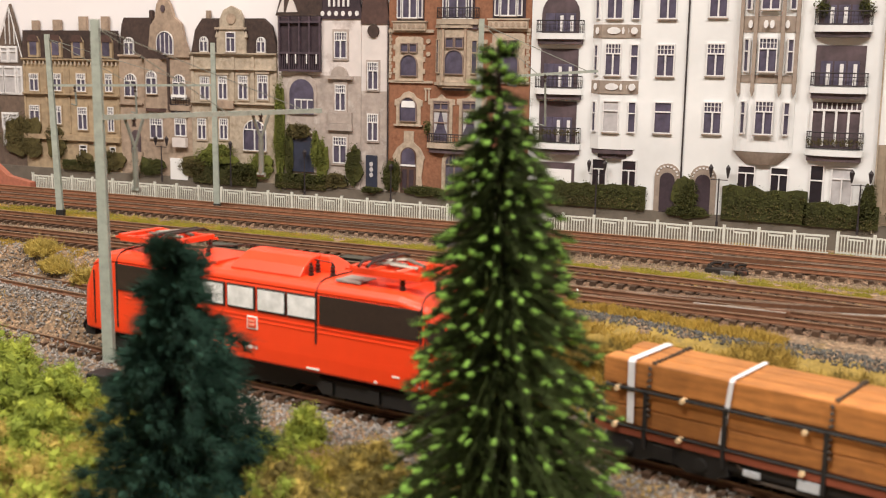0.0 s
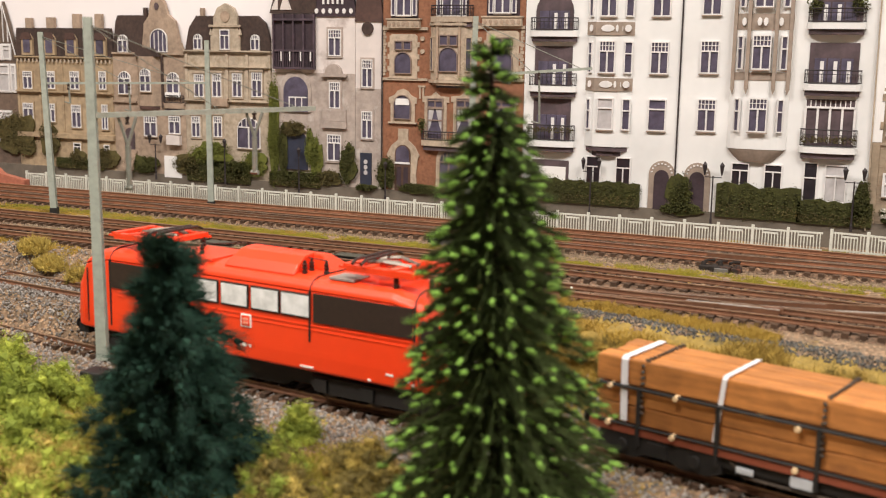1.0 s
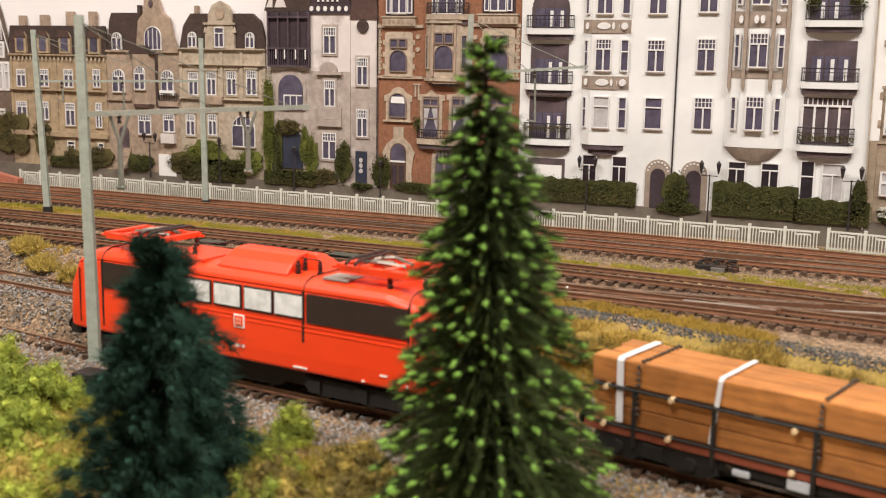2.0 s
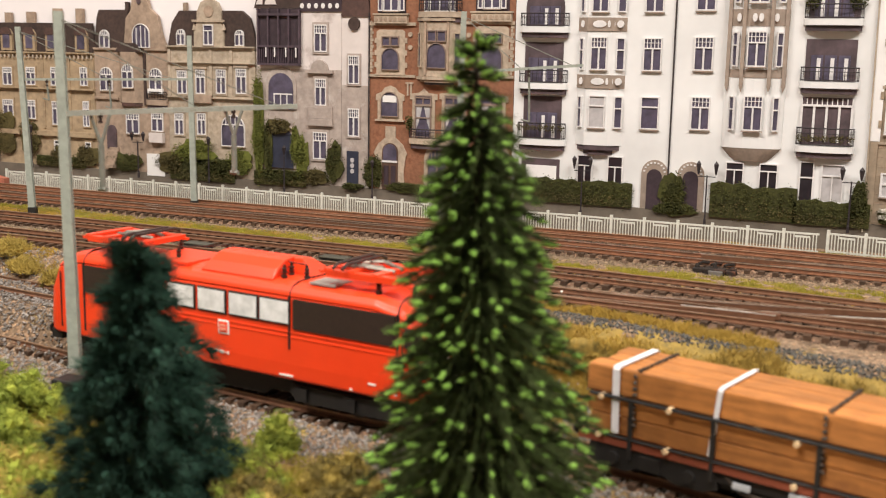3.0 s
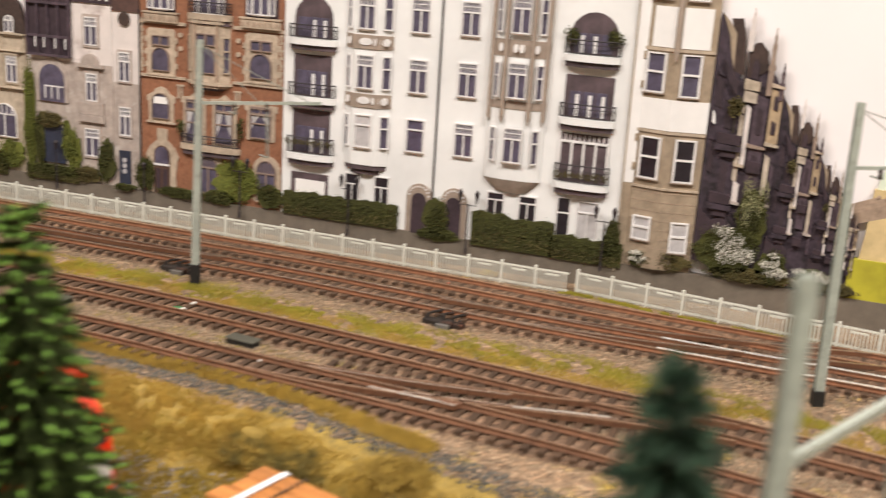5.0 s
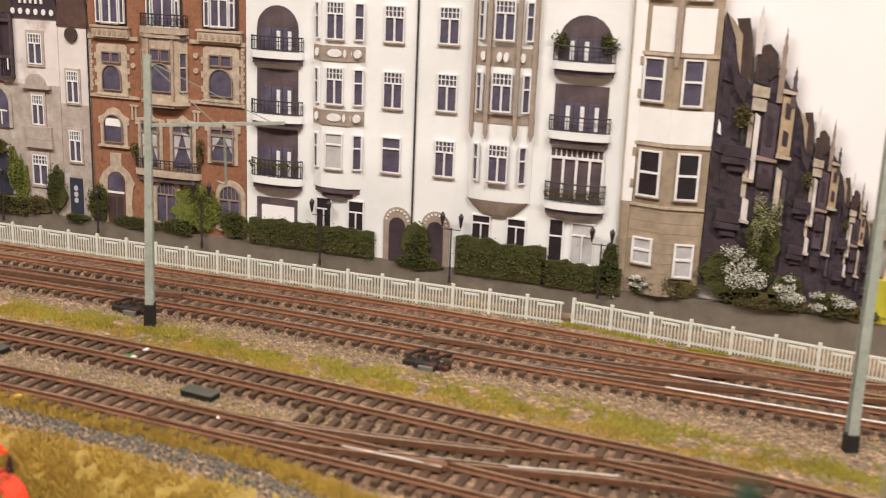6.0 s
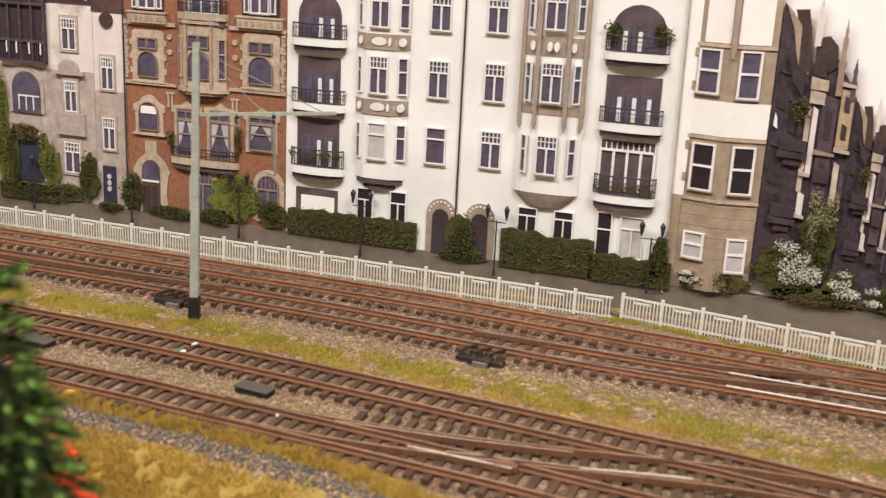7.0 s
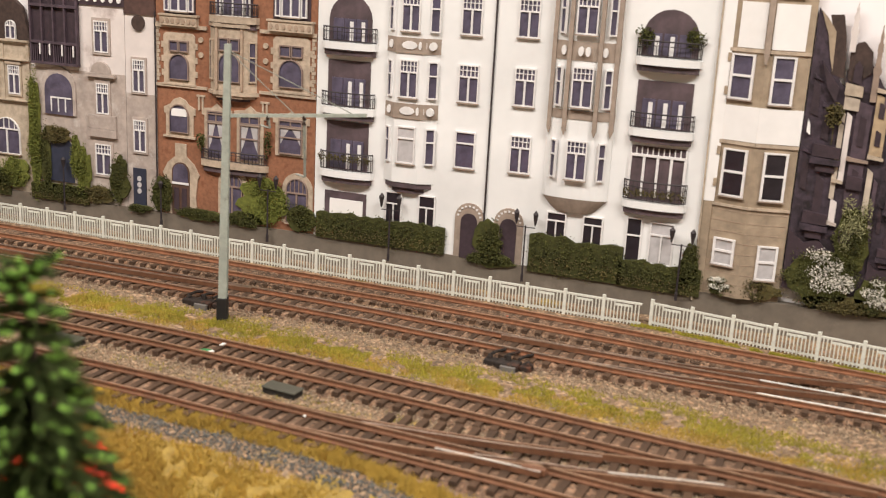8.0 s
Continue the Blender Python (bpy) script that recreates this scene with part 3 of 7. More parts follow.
# loggias with balconies; flat dark panels paint the shade of the recesses
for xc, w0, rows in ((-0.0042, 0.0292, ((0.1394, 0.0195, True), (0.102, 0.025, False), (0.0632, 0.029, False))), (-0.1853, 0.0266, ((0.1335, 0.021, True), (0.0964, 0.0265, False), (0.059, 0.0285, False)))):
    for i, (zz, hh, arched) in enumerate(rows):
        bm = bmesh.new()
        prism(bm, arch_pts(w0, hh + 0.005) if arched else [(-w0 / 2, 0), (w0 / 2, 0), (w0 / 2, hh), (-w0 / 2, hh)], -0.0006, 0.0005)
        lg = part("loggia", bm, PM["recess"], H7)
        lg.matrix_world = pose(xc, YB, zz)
        if i == 2 and xc > -0.1:
            for k in range(5):
                glazing_bar(lg, -w0 / 2 + w0 * k / 4 - 0.0007, -w0 / 2 + w0 * k / 4 + 0.0007, 0.002, 0.0235, "frame", -0.0014, -0.0006)
            glazing_bar(lg, -w0 / 2, w0 / 2, 0.0235, 0.0248, "frame", -0.0015, -0.0006)
            for k in range(11):
                glazing_bar(lg, -w0 / 2 + w0 * k / 10 - 0.0003, -w0 / 2 + w0 * k / 10 + 0.0003, 0.0248, 0.0285, "frame", -0.0013, -0.0006)
        else:
            for k in range(-1, 2):
                px = k * w0 * 0.27
                bm = bmesh.new()
                box(bm, px - 0.0034, px + 0.0034, -0.001, -0.0006, 0.001, hh * 0.62)
                part("pane", bm, PM["pane"], lg)
            for k in ((-1, 0, 1) if xc > -0.1 else (0, 1))[: 3 if i == 1 else 2]:
                px = k * w0 * 0.27 + 0.001
                bm = bmesh.new()
                box(bm, px - 0.0011, px + 0.0011, -0.0014, -0.001, 0.0008, hh * 0.55)
                part("curtain", bm, PM["frame"], lg)
        balcony(H7, xc, zz, 0.0348, 0.0082 if i < 2 else 0.0105)
    for px in (-0.0125, 0.0125):
        if xc > -0.1:
            bm = bmesh.new()
            clump(bm, random.Random(px), xc + px, YB - 0.002, 0.1395 + 0.0098, 0.005, 0.0022, 0.0055, 260, 0.0008)
            part("pot_plant", bm, PM["leaf"], H7)
for zz, xc in ((0.0655, -0.1853), (0.0665, -0.0042)):
    for k in range(7):
        bm = bmesh.new()
        clump(bm, random.Random(k), xc - 0.014 + 0.0047 * k, YB - 0.0055, zz + 0.001, 0.0026, 0.001, 0.0024, 60, 0.0006)
        part("balcony_plant", bm, PM["leafbrown"], H7)
card("garage_door", -0.199, -0.172, 0.022, 0.0455, PM["recess"], H7, YB - 0.0004, 0.001)
card("garage_panel", -0.1955, -0.174, 0.022, 0.041, PM["bandwhite"], H7, YB - 0.0008, 0.001)
window(H7, -0.0131, 0.027, 0.0085, 0.026, "narrow")
window(H7, 0.002, 0.028, 0.013, 0.024, "two", glass="panelight")

# corner house
H8 = house("beige and white corner house with a faceted bay", [(0.0225, 0.0262, 0.012, 0.2, "corner")])
BAY_X, BAY_D, BAY_TURN = 0.0447, 0.0046, 13.0
FACETS = [pose(BAY_X, YB - BAY_D, 0, 0, 0, -BAY_TURN), pose(BAY_X, YB - BAY_D, 0, 0, 0, BAY_TURN)]


def facet_card(name, side, u0, u1, z0, z1, m, d0=0.0, d1=0.0045):
    """A slab on the near (0) or far (1) facet of the bay; u runs away from the bay's edge."""
    k = -1 if side == 0 else 1
    bm = bmesh.new()
    box(bm, *sorted((k * u0, k * u1)), d0, d1, z0, z1)
    o = part(name, bm, PM[m], H8)
    o.matrix_world = FACETS[side]
    return o


for side, reach in ((0, 0.0188), (1, 0.0216)):
    facet_card("wall", side, 0, reach, 0.017, 0.2, "corner")
    for z0, z1 in ((0.1005, 0.1184), (0.1478, 0.1705)):
        facet_card("white_panel", side, -0.0003 if z0 < 0.12 else 0.0018, reach - (0 if z0 < 0.12 else 0.0035), z0, z1, "bandwhite", -0.0005, 0.0002)
    facet_card("string_course", side, 0, reach, 0.0985, 0.1002, "sand", -0.0008, 0.0002)
    facet_card("string_course", side, 0, reach, 0.0655, 0.0668, "sand", -0.0008, 0.0002)
    facet_card("string_course", side, 0, reach, 0.1457, 0.1474, "sand", -0.0008, 0.0002)
    for k in range(9):
        facet_card("ashlar_joint", side, 0.0003, reach - 0.0004, 0.0185 + 0.0056 * k, 0.01885 + 0.0056 * k, "brown", -0.00015, 0.0002)
card("white_panel", 0.0207, 0.0272, 0.0672, 0.2, PM["bandwhite"], H8, YB - 0.0011, 0.0012)
for z in (0.0755, 0.0925, 0.1235, 0.1405):
    card("ear_stone", 0.0256, 0.0274, z, z + 0.0042, PM["corner"], H8, YB - 0.0016, 0.0005)
for side, u, z, w, h in ((0, 0.0112, 0.1218, 0.0122, 0.0228), (1, 0.0092, 0.1205, 0.0115, 0.0242), (0, 0.0094, 0.0713, 0.0128, 0.0248), (1, 0.0111, 0.0709, 0.0122, 0.0252), (0, 0.0096, 0.034, 0.0116, 0.0145), (1, 0.013, 0.0285, 0.0106, 0.0185), (0, 0.0112, 0.1745, 0.0115, 0.022), (1, 0.0092, 0.1745, 0.0115, 0.022)):
    p = FACETS[side] @ Vector((u * (-1 if side == 0 else 1), -0.0002, z))
    window(H8, p.x, p.z, w, h, "sash", p.y, -BAY_TURN if side == 0 else BAY_TURN, glass="pane" if z > 0.1 else "darkpane" if z > 0.05 else "panelight")
card("corner_post", 0.0433, 0.0461, 0.1455, 0.2, PM["trim"], H8, YB - BAY_D - 0.0016, 0.002)
bm = bmesh.new()
prism(bm, [(0.0433, 0.1455), (0.0461, 0.1455), (0.0452, 0.1405), (0.0442, 0.1405)], YB - BAY_D - 0.0016, YB - BAY_D + 0.0004)
part("corner_bracket", bm, PM["trim"], H8)
bm = bmesh.new()
card("plinth_wall", 0.0212, 0.0264, 0.012, 0.067, PM["corner"], H8, YB - 0.0011, 0.0012)
tube(bm, [(0.0217, YB - 0.0017, 0.012), (0.0201, YB - 0.0017, 0.2)], 0.0005, 6)
part("drainpipe", bm, PM["pale"], H8)

# brick house
H6 = house("orange brick townhouse with sandstone trim and a bay window", [(-0.3155, -0.2064, 0.012, 0.2, "brick")])


def stone(name, pts, d=0.0008, m="sand"):
    """A flat dressed stone of that outline, d proud of the brick wall."""
    bm = bmesh.new()
    prism(bm, pts, YB - d, YB + 0.0002)
    return part(name, bm, PM[m], H6)


def strip(name, x0, x1, z0, z1, d=0.0008, m="sand"):
    return stone(name, [(x0, z0), (x1, z0), (x1, z1), (x0, z1)], d, m)


# first floor: tall arched lights under a transom, each in a stone frame with ears
for x, z0, zm, z1, w in ((-0.2989, 0.1019, 0.1178, 0.1256, 0.0138), (-0.2226, 0.1037, 0.1205, 0.1285, 0.0158)):
    stone("window_frame", [(x - w / 2 - 0.0042, z0 - 0.0024), (x + w / 2 + 0.0042, z0 - 0.0024), (x + w / 2 + 0.0042, z1 + 0.003), (x + w / 2 + 0.0022, z1 + 0.0046), (x - w / 2 - 0.0022, z1 + 0.0046), (x - w / 2 - 0.0042, z1 + 0.003)], 0.0007)
    window(H6, x, z0, w, zm - z0, "archplain", YB - 0.0007, fm="brownframe")
    for k in (-0.25, 0.25):
        window(H6, x + k * w, zm + 0.001, w * 0.47, z1 - zm - 0.001, "sole", YB - 0.0007, fm="brownframe")
    for k in (-1, 1):
        for zz in (z0 + 0.002, z0 + 0.0105, z0 + 0.019):
            strip("ear_stone", x + k * (w / 2 + 0.0042) - 0.0016, x + k * (w / 2 + 0.0042) + 0.0016, zz, zz + 0.0036, 0.0006)
    strip("sill", x - w / 2 - 0.005, x + w / 2 + 0.005, z0 - 0.0034, z0 - 0.0024, 0.0016)
# the stone bay with its lights, crown and tapering corbel
plan6 = [(-0.2788, YB + 0.001), (-0.2715, YB - 0.0042), (-0.2522, YB - 0.0042), (-0.244, YB + 0.001)]
bm = bmesh.new()
prism(bm, plan6, 0.0985, 0.1362, "z")
part("bay", bm, PM["sand"], H6)
for k, (f, z0, z1, m) in enumerate(((1.08, 0.0962, 0.0984, "sand"), (0.92, 0.0944, 0.0961, "brown"), (0.72, 0.0927, 0.0943, "recess"), (1.06, 0.1363, 0.1385, "sand"))):
    bm = bmesh.new()
    prism(bm, [(-0.2614 + (p + 0.2614) * f, YB + 0.001 - (YB + 0.001 - q) * (f * 1.15)) for p, q in plan6], z0, z1, "z")
    part("bay_corbel" if k < 3 else "bay_crown", bm, PM[m], H6)
window(H6, -0.2618, 0.104, 0.0146, 0.0176, "archplain", YB - 0.0042, fm="brownframe")
for k in (-1, 1):
    window(H6, -0.2618 + k * 0.0037, 0.1222, 0.0068, 0.0078, "sole", YB - 0.0042, fm="brownframe")
    strip("bay_column", -0.2618 + k * 0.0085 - 0.0008, -0.2618 + k * 0.0085 + 0.0008, 0.0995, 0.1355, 0.0054, "brown")
window(H6, -0.2753, 0.1045, 0.004, 0.024, "narrow", YB - 0.0016, -40, fm="sand")
window(H6, -0.248, 0.1045, 0.0046, 0.024, "narrow", YB - 0.0016, 36, fm="sand")
# bands and rosettes
for z, h, m in ((0.0972, 0.0018, "sand"), (0.133, 0.0022, "sand")):
    strip("band", -0.3155, -0.2795, z, z + h, 0.0012, m)
    strip("band", -0.2435, -0.2064, z + 0.0012, z + h + 0.0012, 0.0012, m)
for x in (-0.2838, -0.2397):
    for zz in (0.118, 0.127):
        bm = bmesh.new()
        prism(bm, [(x + 0.0017 * math.cos(a), zz + 0.0017 * math.sin(a)) for a in (2 * math.pi * k / 10 for k in range(10))], YB - 0.0009, YB)
        part("rosette", bm, PM["sand"], H6)
    strip("wall_anchor", x - 0.0021, x - 0.0009, 0.0845, 0.0925)
    strip("wall_anchor", x + 0.0005, x + 0.0017, 0.0845, 0.0925)
    strip("wall_anchor", x - 0.0031, x + 0.0027, 0.0927, 0.0939)
for x in (-0.3139, -0.2081):
    for k in range(15):
        strip("corner_stone", x - 0.0013, x + (0.0013 if k % 2 else 0.0004), 0.1005 + 0.0024 * k, 0.1005 + 0.0024 * k + 0.0021, 0.0005)
# ground floor above the door: a window under an ogee hood
OGEE = [(-0.0098, 0.0), (0.0098, 0.0), (0.0098, 0.0135), (0.0112, 0.0135), (0.0112, 0.0175), (0.0066, 0.0195), (0.0042, 0.0225), (0.0, 0.024), (-0.0042, 0.0225), (-0.0066, 0.0195), (-0.0112, 0.0175), (-0.0112, 0.0135), (-0.0098, 0.0135)]
stone("window_frame", [(-0.299 + p, 0.0672 + q) for p, q in OGEE], 0.0008)
window(H6, -0.299, 0.0692, 0.0138, 0.0178, "archplain", YB - 0.0008, fm="brownframe")
strip("blind", -0.3045, -0.2935, 0.0795, 0.0842, 0.0016, "bandwhite")
strip("sill", -0.3105, -0.2875, 0.066, 0.0672, 0.0016)
# a pair of tall windows and a third beside them, with pointed heads
for x, z0, z1, w in ((-0.2728, 0.0556, 0.0852, 0.0122), (-0.2497, 0.0566, 0.0858, 0.0132), (-0.2221, 0.064, 0.0853, 0.0156)):
    m = 0.0026
    stone("window_frame", [(x - w / 2 - m, z0 - 0.0014), (x + w / 2 + m, z0 - 0.0014), (x + w / 2 + m, z1 - 0.003), (x + w / 2 + m + 0.0018, z1 - 0.003), (x + w / 2 + m + 0.0018, z1 + 0.001), (x + w * 0.3, z1 + 0.0016), (x, z1 + 0.0046), (x - w * 0.3, z1 + 0.0016), (x - w / 2 - m - 0.0018, z1 + 0.001), (x - w / 2 - m - 0.0018, z1 - 0.003), (x - w / 2 - m, z1 - 0.003)], 0.0007)
    window(H6, x, z0, w, (z1 - z0) * 0.76, "narrow", YB - 0.0007, fm="brownframe")
    window(H6, x, z0 + (z1 - z0) * 0.77, w, (z1 - z0) * 0.23, "two", YB - 0.0007, fm="brownframe")
    for sgn in (-1, 1):
        bm = bmesh.new()
        zt = z0 + (z1 - z0) * 0.74
        prism(bm, [(x + sgn * w * 0.42, z0 + 0.006), (x + sgn * w * 0.42, zt), (x + sgn * 0.0006, zt), (x + sgn * w * 0.27, z0 + 0.0105)], YB - 0.00145, YB - 0.00125)
        part("curtain", bm, PM["panelight"], H6)
balcony(H6, -0.2607, 0.0552, 0.047, 0.0062, 0.0046, "sand", 22)
# door in a stone arch with shoulders and a keystone
DOOR = [(-0.0118, 0.0), (0.0118, 0.0), (0.0105, 0.012), (0.012, 0.024), (0.0132, 0.0265), (0.0095, 0.033), (0.004, 0.0375), (0.004, 0.0455), (-0.004, 0.0455), (-0.004, 0.0375), (-0.0095, 0.033), (-0.0132, 0.0265), (-0.012, 0.024), (-0.0105, 0.012)]
da = stone("door_arch", [(-0.2984 + p, 0.0168 + q) for p, q in DOOR], 0.0009)
bm = bmesh.new()
prism(bm, arch_pts(0.0126, 0.0338), YB - 0.0014, YB - 0.0009)
d = part("door", bm, PM["brdoor"], da)
d.matrix_world = pose(-0.2984, 0, 0.0168)
bm = bmesh.new()
prism(bm, [(p, q) for p, q in arch_pts(0.0106, 0.0118)], YB - 0.0017, YB - 0.0014)
fan = part("fanlight", bm, PM["pane"], d)
fan.location = (0, 0, 0.0212)
bm = bmesh.new()
box(bm, -0.006, 0.006, YB - 0.0019, YB - 0.0014, 0.0198, 0.0212)
part("transom", bm, PM["frame"], d)
for k in (-1, 1):
    bm = bmesh.new()
    box(bm, k * 0.0028 - 0.0018, k * 0.0028 + 0.0018, YB - 0.0017, YB - 0.0014, 0.003, 0.0175)
    part("door_panel", bm, PM["timber"], d)
for x, z, w, h in ((-0.2615, 0.022, 0.0142, 0.026), (-0.2172, 0.022, 0.0142, 0.028)):
    bm = bmesh.new()
    prism(bm, arch_pts(w + 0.0064, h + 0.0036), YB - 0.0007, YB + 0.0002)
    o = part("arch_frame", bm, PM["sand"], H6)
    o.matrix_world = pose(x, 0, z - 0.0005)
    window(H6, x, z, w, h, "arch", YB - 0.0007, fm="brownframe")
# second floor: pierced balustrades, dark dormer windows and a railed balcony
for x, w, z in ((-0.2982, 0.0256, 0.1345), (-0.2228, 0.0288, 0.1362)):
    strip("balustrade", x - w / 2, x + w / 2, z, z + 0.0056, 0.003)
    strip("balustrade_rail", x - w / 2 - 0.0008, x + w / 2 + 0.0008, z + 0.0057, z + 0.0068, 0.0036)
    for k in range(7):
        xx = x - w / 2 + w * (k + 0.5) / 7
        bm = bmesh.new()
        prism(bm, [(xx + 0.0013 * math.cos(a), z + 0.0028 + 0.0017 * math.sin(a)) for a in (2 * math.pi * j / 8 for j in range(8))], YB - 0.0034, YB - 0.003)
        part("pierced_opening", bm, PM["brown"], H6)
    strip("dormer", x - w * 0.42, x + w * 0.42, z + 0.007, 0.2, 0.0006, "timber")
    window(H6, x, z + 0.0085, 0.0118, 0.0235, "std", YB - 0.0012)
    for k in (-1, 1):
        window(H6, x + k * 0.0084, z + 0.0085, 0.0036, 0.0235, "narrow", YB - 0.0012)
strip("dormer", -0.2735, -0.2485, 0.1395, 0.2, 0.0006, "timber")
window(H6, -0.2611, 0.1425, 0.0142, 0.026, "two", YB - 0.0012)
for k in (-1, 1):
    window(H6, -0.2611 + k * 0.0098, 0.1425, 0.0032, 0.026, "narrow", YB - 0.0012)
balcony(H6, -0.2609, 0.143, 0.0335, 0.0072, 0.006, "sand", 18)
for x, z0, z1, w in ((-0.2832, 0.0605, 0.072, 0.0026), (-0.2372, 0.0595, 0.078, 0.0026)):
    bm = bmesh.new()
    clump(bm, random.Random(x), x, YB - 0.002, (z0 + z1) / 2, w, 0.0014, (z1 - z0) / 2, 130, 0.0008)
    part("pot_plant", bm, PM["leaf"], H6)

# narrow white house
H5 = house("narrow pale house with a dark blue front door", [(-0.3382, -0.3157, 0.012, 0.0905, "grey"), (-0.3382, -0.3157, 0.0905, 0.142, "greywhite")])
for z in (0.0914, 0.0537):
    window(H5, -0.3282, z, 0.009, 0.0203, "std", surround="grey", margin=0.0011)
roof(H5, [(-0.3385, 0.139), (-0.315, 0.139), (-0.3225, 0.185), (-0.334, 0.19)], "redroof", YB - 0.0008)
bm = bmesh.new()
prism(bm, [(-0.328 + 0.0047 * math.cos(a), 0.134 + 0.0047 * math.sin(a)) for a in (2 * math.pi * k / 14 for k in range(14))], YB - 0.0012, YB)
part("round_window", bm, PM["roof"], H5)
card("door", -0.3338, -0.3244, 0.0165, 0.0431, PM["door"], H5, YB - 0.0008, 0.0009)
bm = bmesh.new()
for k in range(3):
    prism(bm, [(-0.3291 + 0.0016 * math.cos(a), 0.0285 + k * 0.004 + 0.0018 * math.sin(a)) for a in (2 * math.pi * j / 8 for j in range(8))], YB - 0.0012, YB - 0.0008)
part("door_glass", bm, PM["panelight"], H5)
bm = bmesh.new()
tube(bm, [(-0.3158, YB - 0.001, 0.02), (-0.3158, YB - 0.001, 0.142)], 0.0005, 6)
part("drainpipe", bm, PM["iron"], H5)

# grey house with timber balcony
H4 = house("grey stone house with a dark timber balcony and ivy", [(-0.4105, -0.3385, 0.012, 0.101, "grey"), (-0.4105, -0.3385, 0.101, 0.15, "greywhite")])
for x, z, w, h in ((-0.3554, 0.1138, 0.0106, 0.0195), (-0.3555, 0.0751, 0.0092, 0.0195), (-0.356, 0.0357, 0.0118, 0.02)):
    window(H4, x, z, w, h, "std", surround="grey", margin=0.0014)
for x0, x1, dd, z0, z1 in ((-0.3665, -0.3452, 0.0022, 0.0604, 0.0655), (-0.366, -0.3457, 0.0015, 0.0657, 0.0742), (-0.3668, -0.345, 0.0026, 0.0985, 0.1008)):
    card("oriel_band", x0, x1, z0, z1, PM["grey"], H4, YB - dd, dd)
bm = bmesh.new()
prism(bm, [(-0.356 + 0.0072 * math.cos(a), 0.1009 + 0.0072 * math.sin(a)) for a in (math.pi * k / 10 for k in range(11))], YB - 0.002, YB)
part("oriel_dome", bm, PM["grey"], H4)
for z, g in ((0.0725, "pane"), (0.0285, "door")):
    bm = bmesh.new()
    prism(bm, arch_pts(0.0262, 0.031 if z > 0.05 else 0.034), -0.0009, 0)
    a = part("arch", bm, PM["grey"], H4)
    a.matrix_world = pose(-0.389, YB, z - 0.001)
    bm = bmesh.new()
    prism(bm, arch_pts(0.0212, 0.0265 if z > 0.05 else 0.03), -0.0013, -0.0008)
    part("arch_glass", bm, PM[g], a)
    if g == "door":
        continue
    bm = bmesh.new()
    for k in (-1, 0, 1):
        box(bm, k * 0.0055 - 0.0004, k * 0.0055 + 0.0004, -0.0017, -0.0013, 0.002, 0.0105)
    box(bm, -0.006, 0.01, -0.0017, -0.0013, 0.0105, 0.0115)
    part("bars", bm, PM["frame"], a)
bm = bmesh.new()
box(bm, -0.4072, -0.372, YB - 0.0016, YB, 0.1035, 0.1445)
tb = part("timber_balcony", bm, PM["timber"], H4)
bm = bmesh.new()
for k in range(5):
    box(bm, -0.4072 + 0.0088 * k - 0.0006, -0.4072 + 0.0088 * k + 0.0006, YB - 0.0034, YB - 0.0016, 0.104, 0.1445)
for zz in (0.1035, 0.1165, 0.1395):
    box(bm, -0.4075, -0.3715, YB - 0.0036, YB - 0.0016, zz, zz + 0.0016)
for k in range(22):
    box(bm, -0.4062 + 0.0016 * k, -0.4056 + 0.0016 * k, YB - 0.0028, YB - 0.0016, 0.1052, 0.1165)
part("beam", bm, PM["lattice"], tb)
bm = bmesh.new()
for k in (0.2, 0.42, 0.7, 0.95):
    box(bm, -0.4072 + 0.034 * k, -0.4072 + 0.034 * k + 0.001, YB - 0.0038, YB - 0.0034, 0.1095, 0.1165)
part("white_post", bm, PM["frame"], tb)
roof(H4, [(-0.4115, 0.145), (-0.371, 0.145), (-0.371, 0.2), (-0.394, 0.2), (-0.404, 0.168)], "roof", YB - 0.001)
bm = bmesh.new()
box(bm, -0.3738, -0.338, YB - 0.0008, YB + 0.002, 0.1425, 0.1505)
prism(bm, [(-0.372, 0.1505), (-0.339, 0.1505), (-0.347, 0.2), (-0.366, 0.2)], YB - 0.0004, YB + 0.002)
g4 = part("timber_gable", bm, PM["timber"], H4)
bm = bmesh.new()
for k in range(6):
    prism(bm, [(-0.3705 + 0.0058 * k + 0.0016 * math.cos(a), 0.1465 + 0.002 * math.sin(a)) for a in (2 * math.pi * j / 8 for j in range(8))], YB - 0.0013, YB - 0.0008)
for k in range(5):
    box(bm, -0.3655 + 0.004 * k, -0.364 + 0.004 * k, YB - 0.0013, YB - 0.0004, 0.1515, 0.159)
part("white_infill", bm, PM["frame"], g4)
bm = bmesh.new()
for a, b, c in ((-0.4095, -0.404, -0.4035), (-0.402, -0.392, -0.3975)):
    prism(bm, [(a, 0.1475), (b, 0.1475), (c, 0.1605)], YB - 0.0016, YB - 0.001)
part("white_plaster", bm, PM["greywhite"], g4)

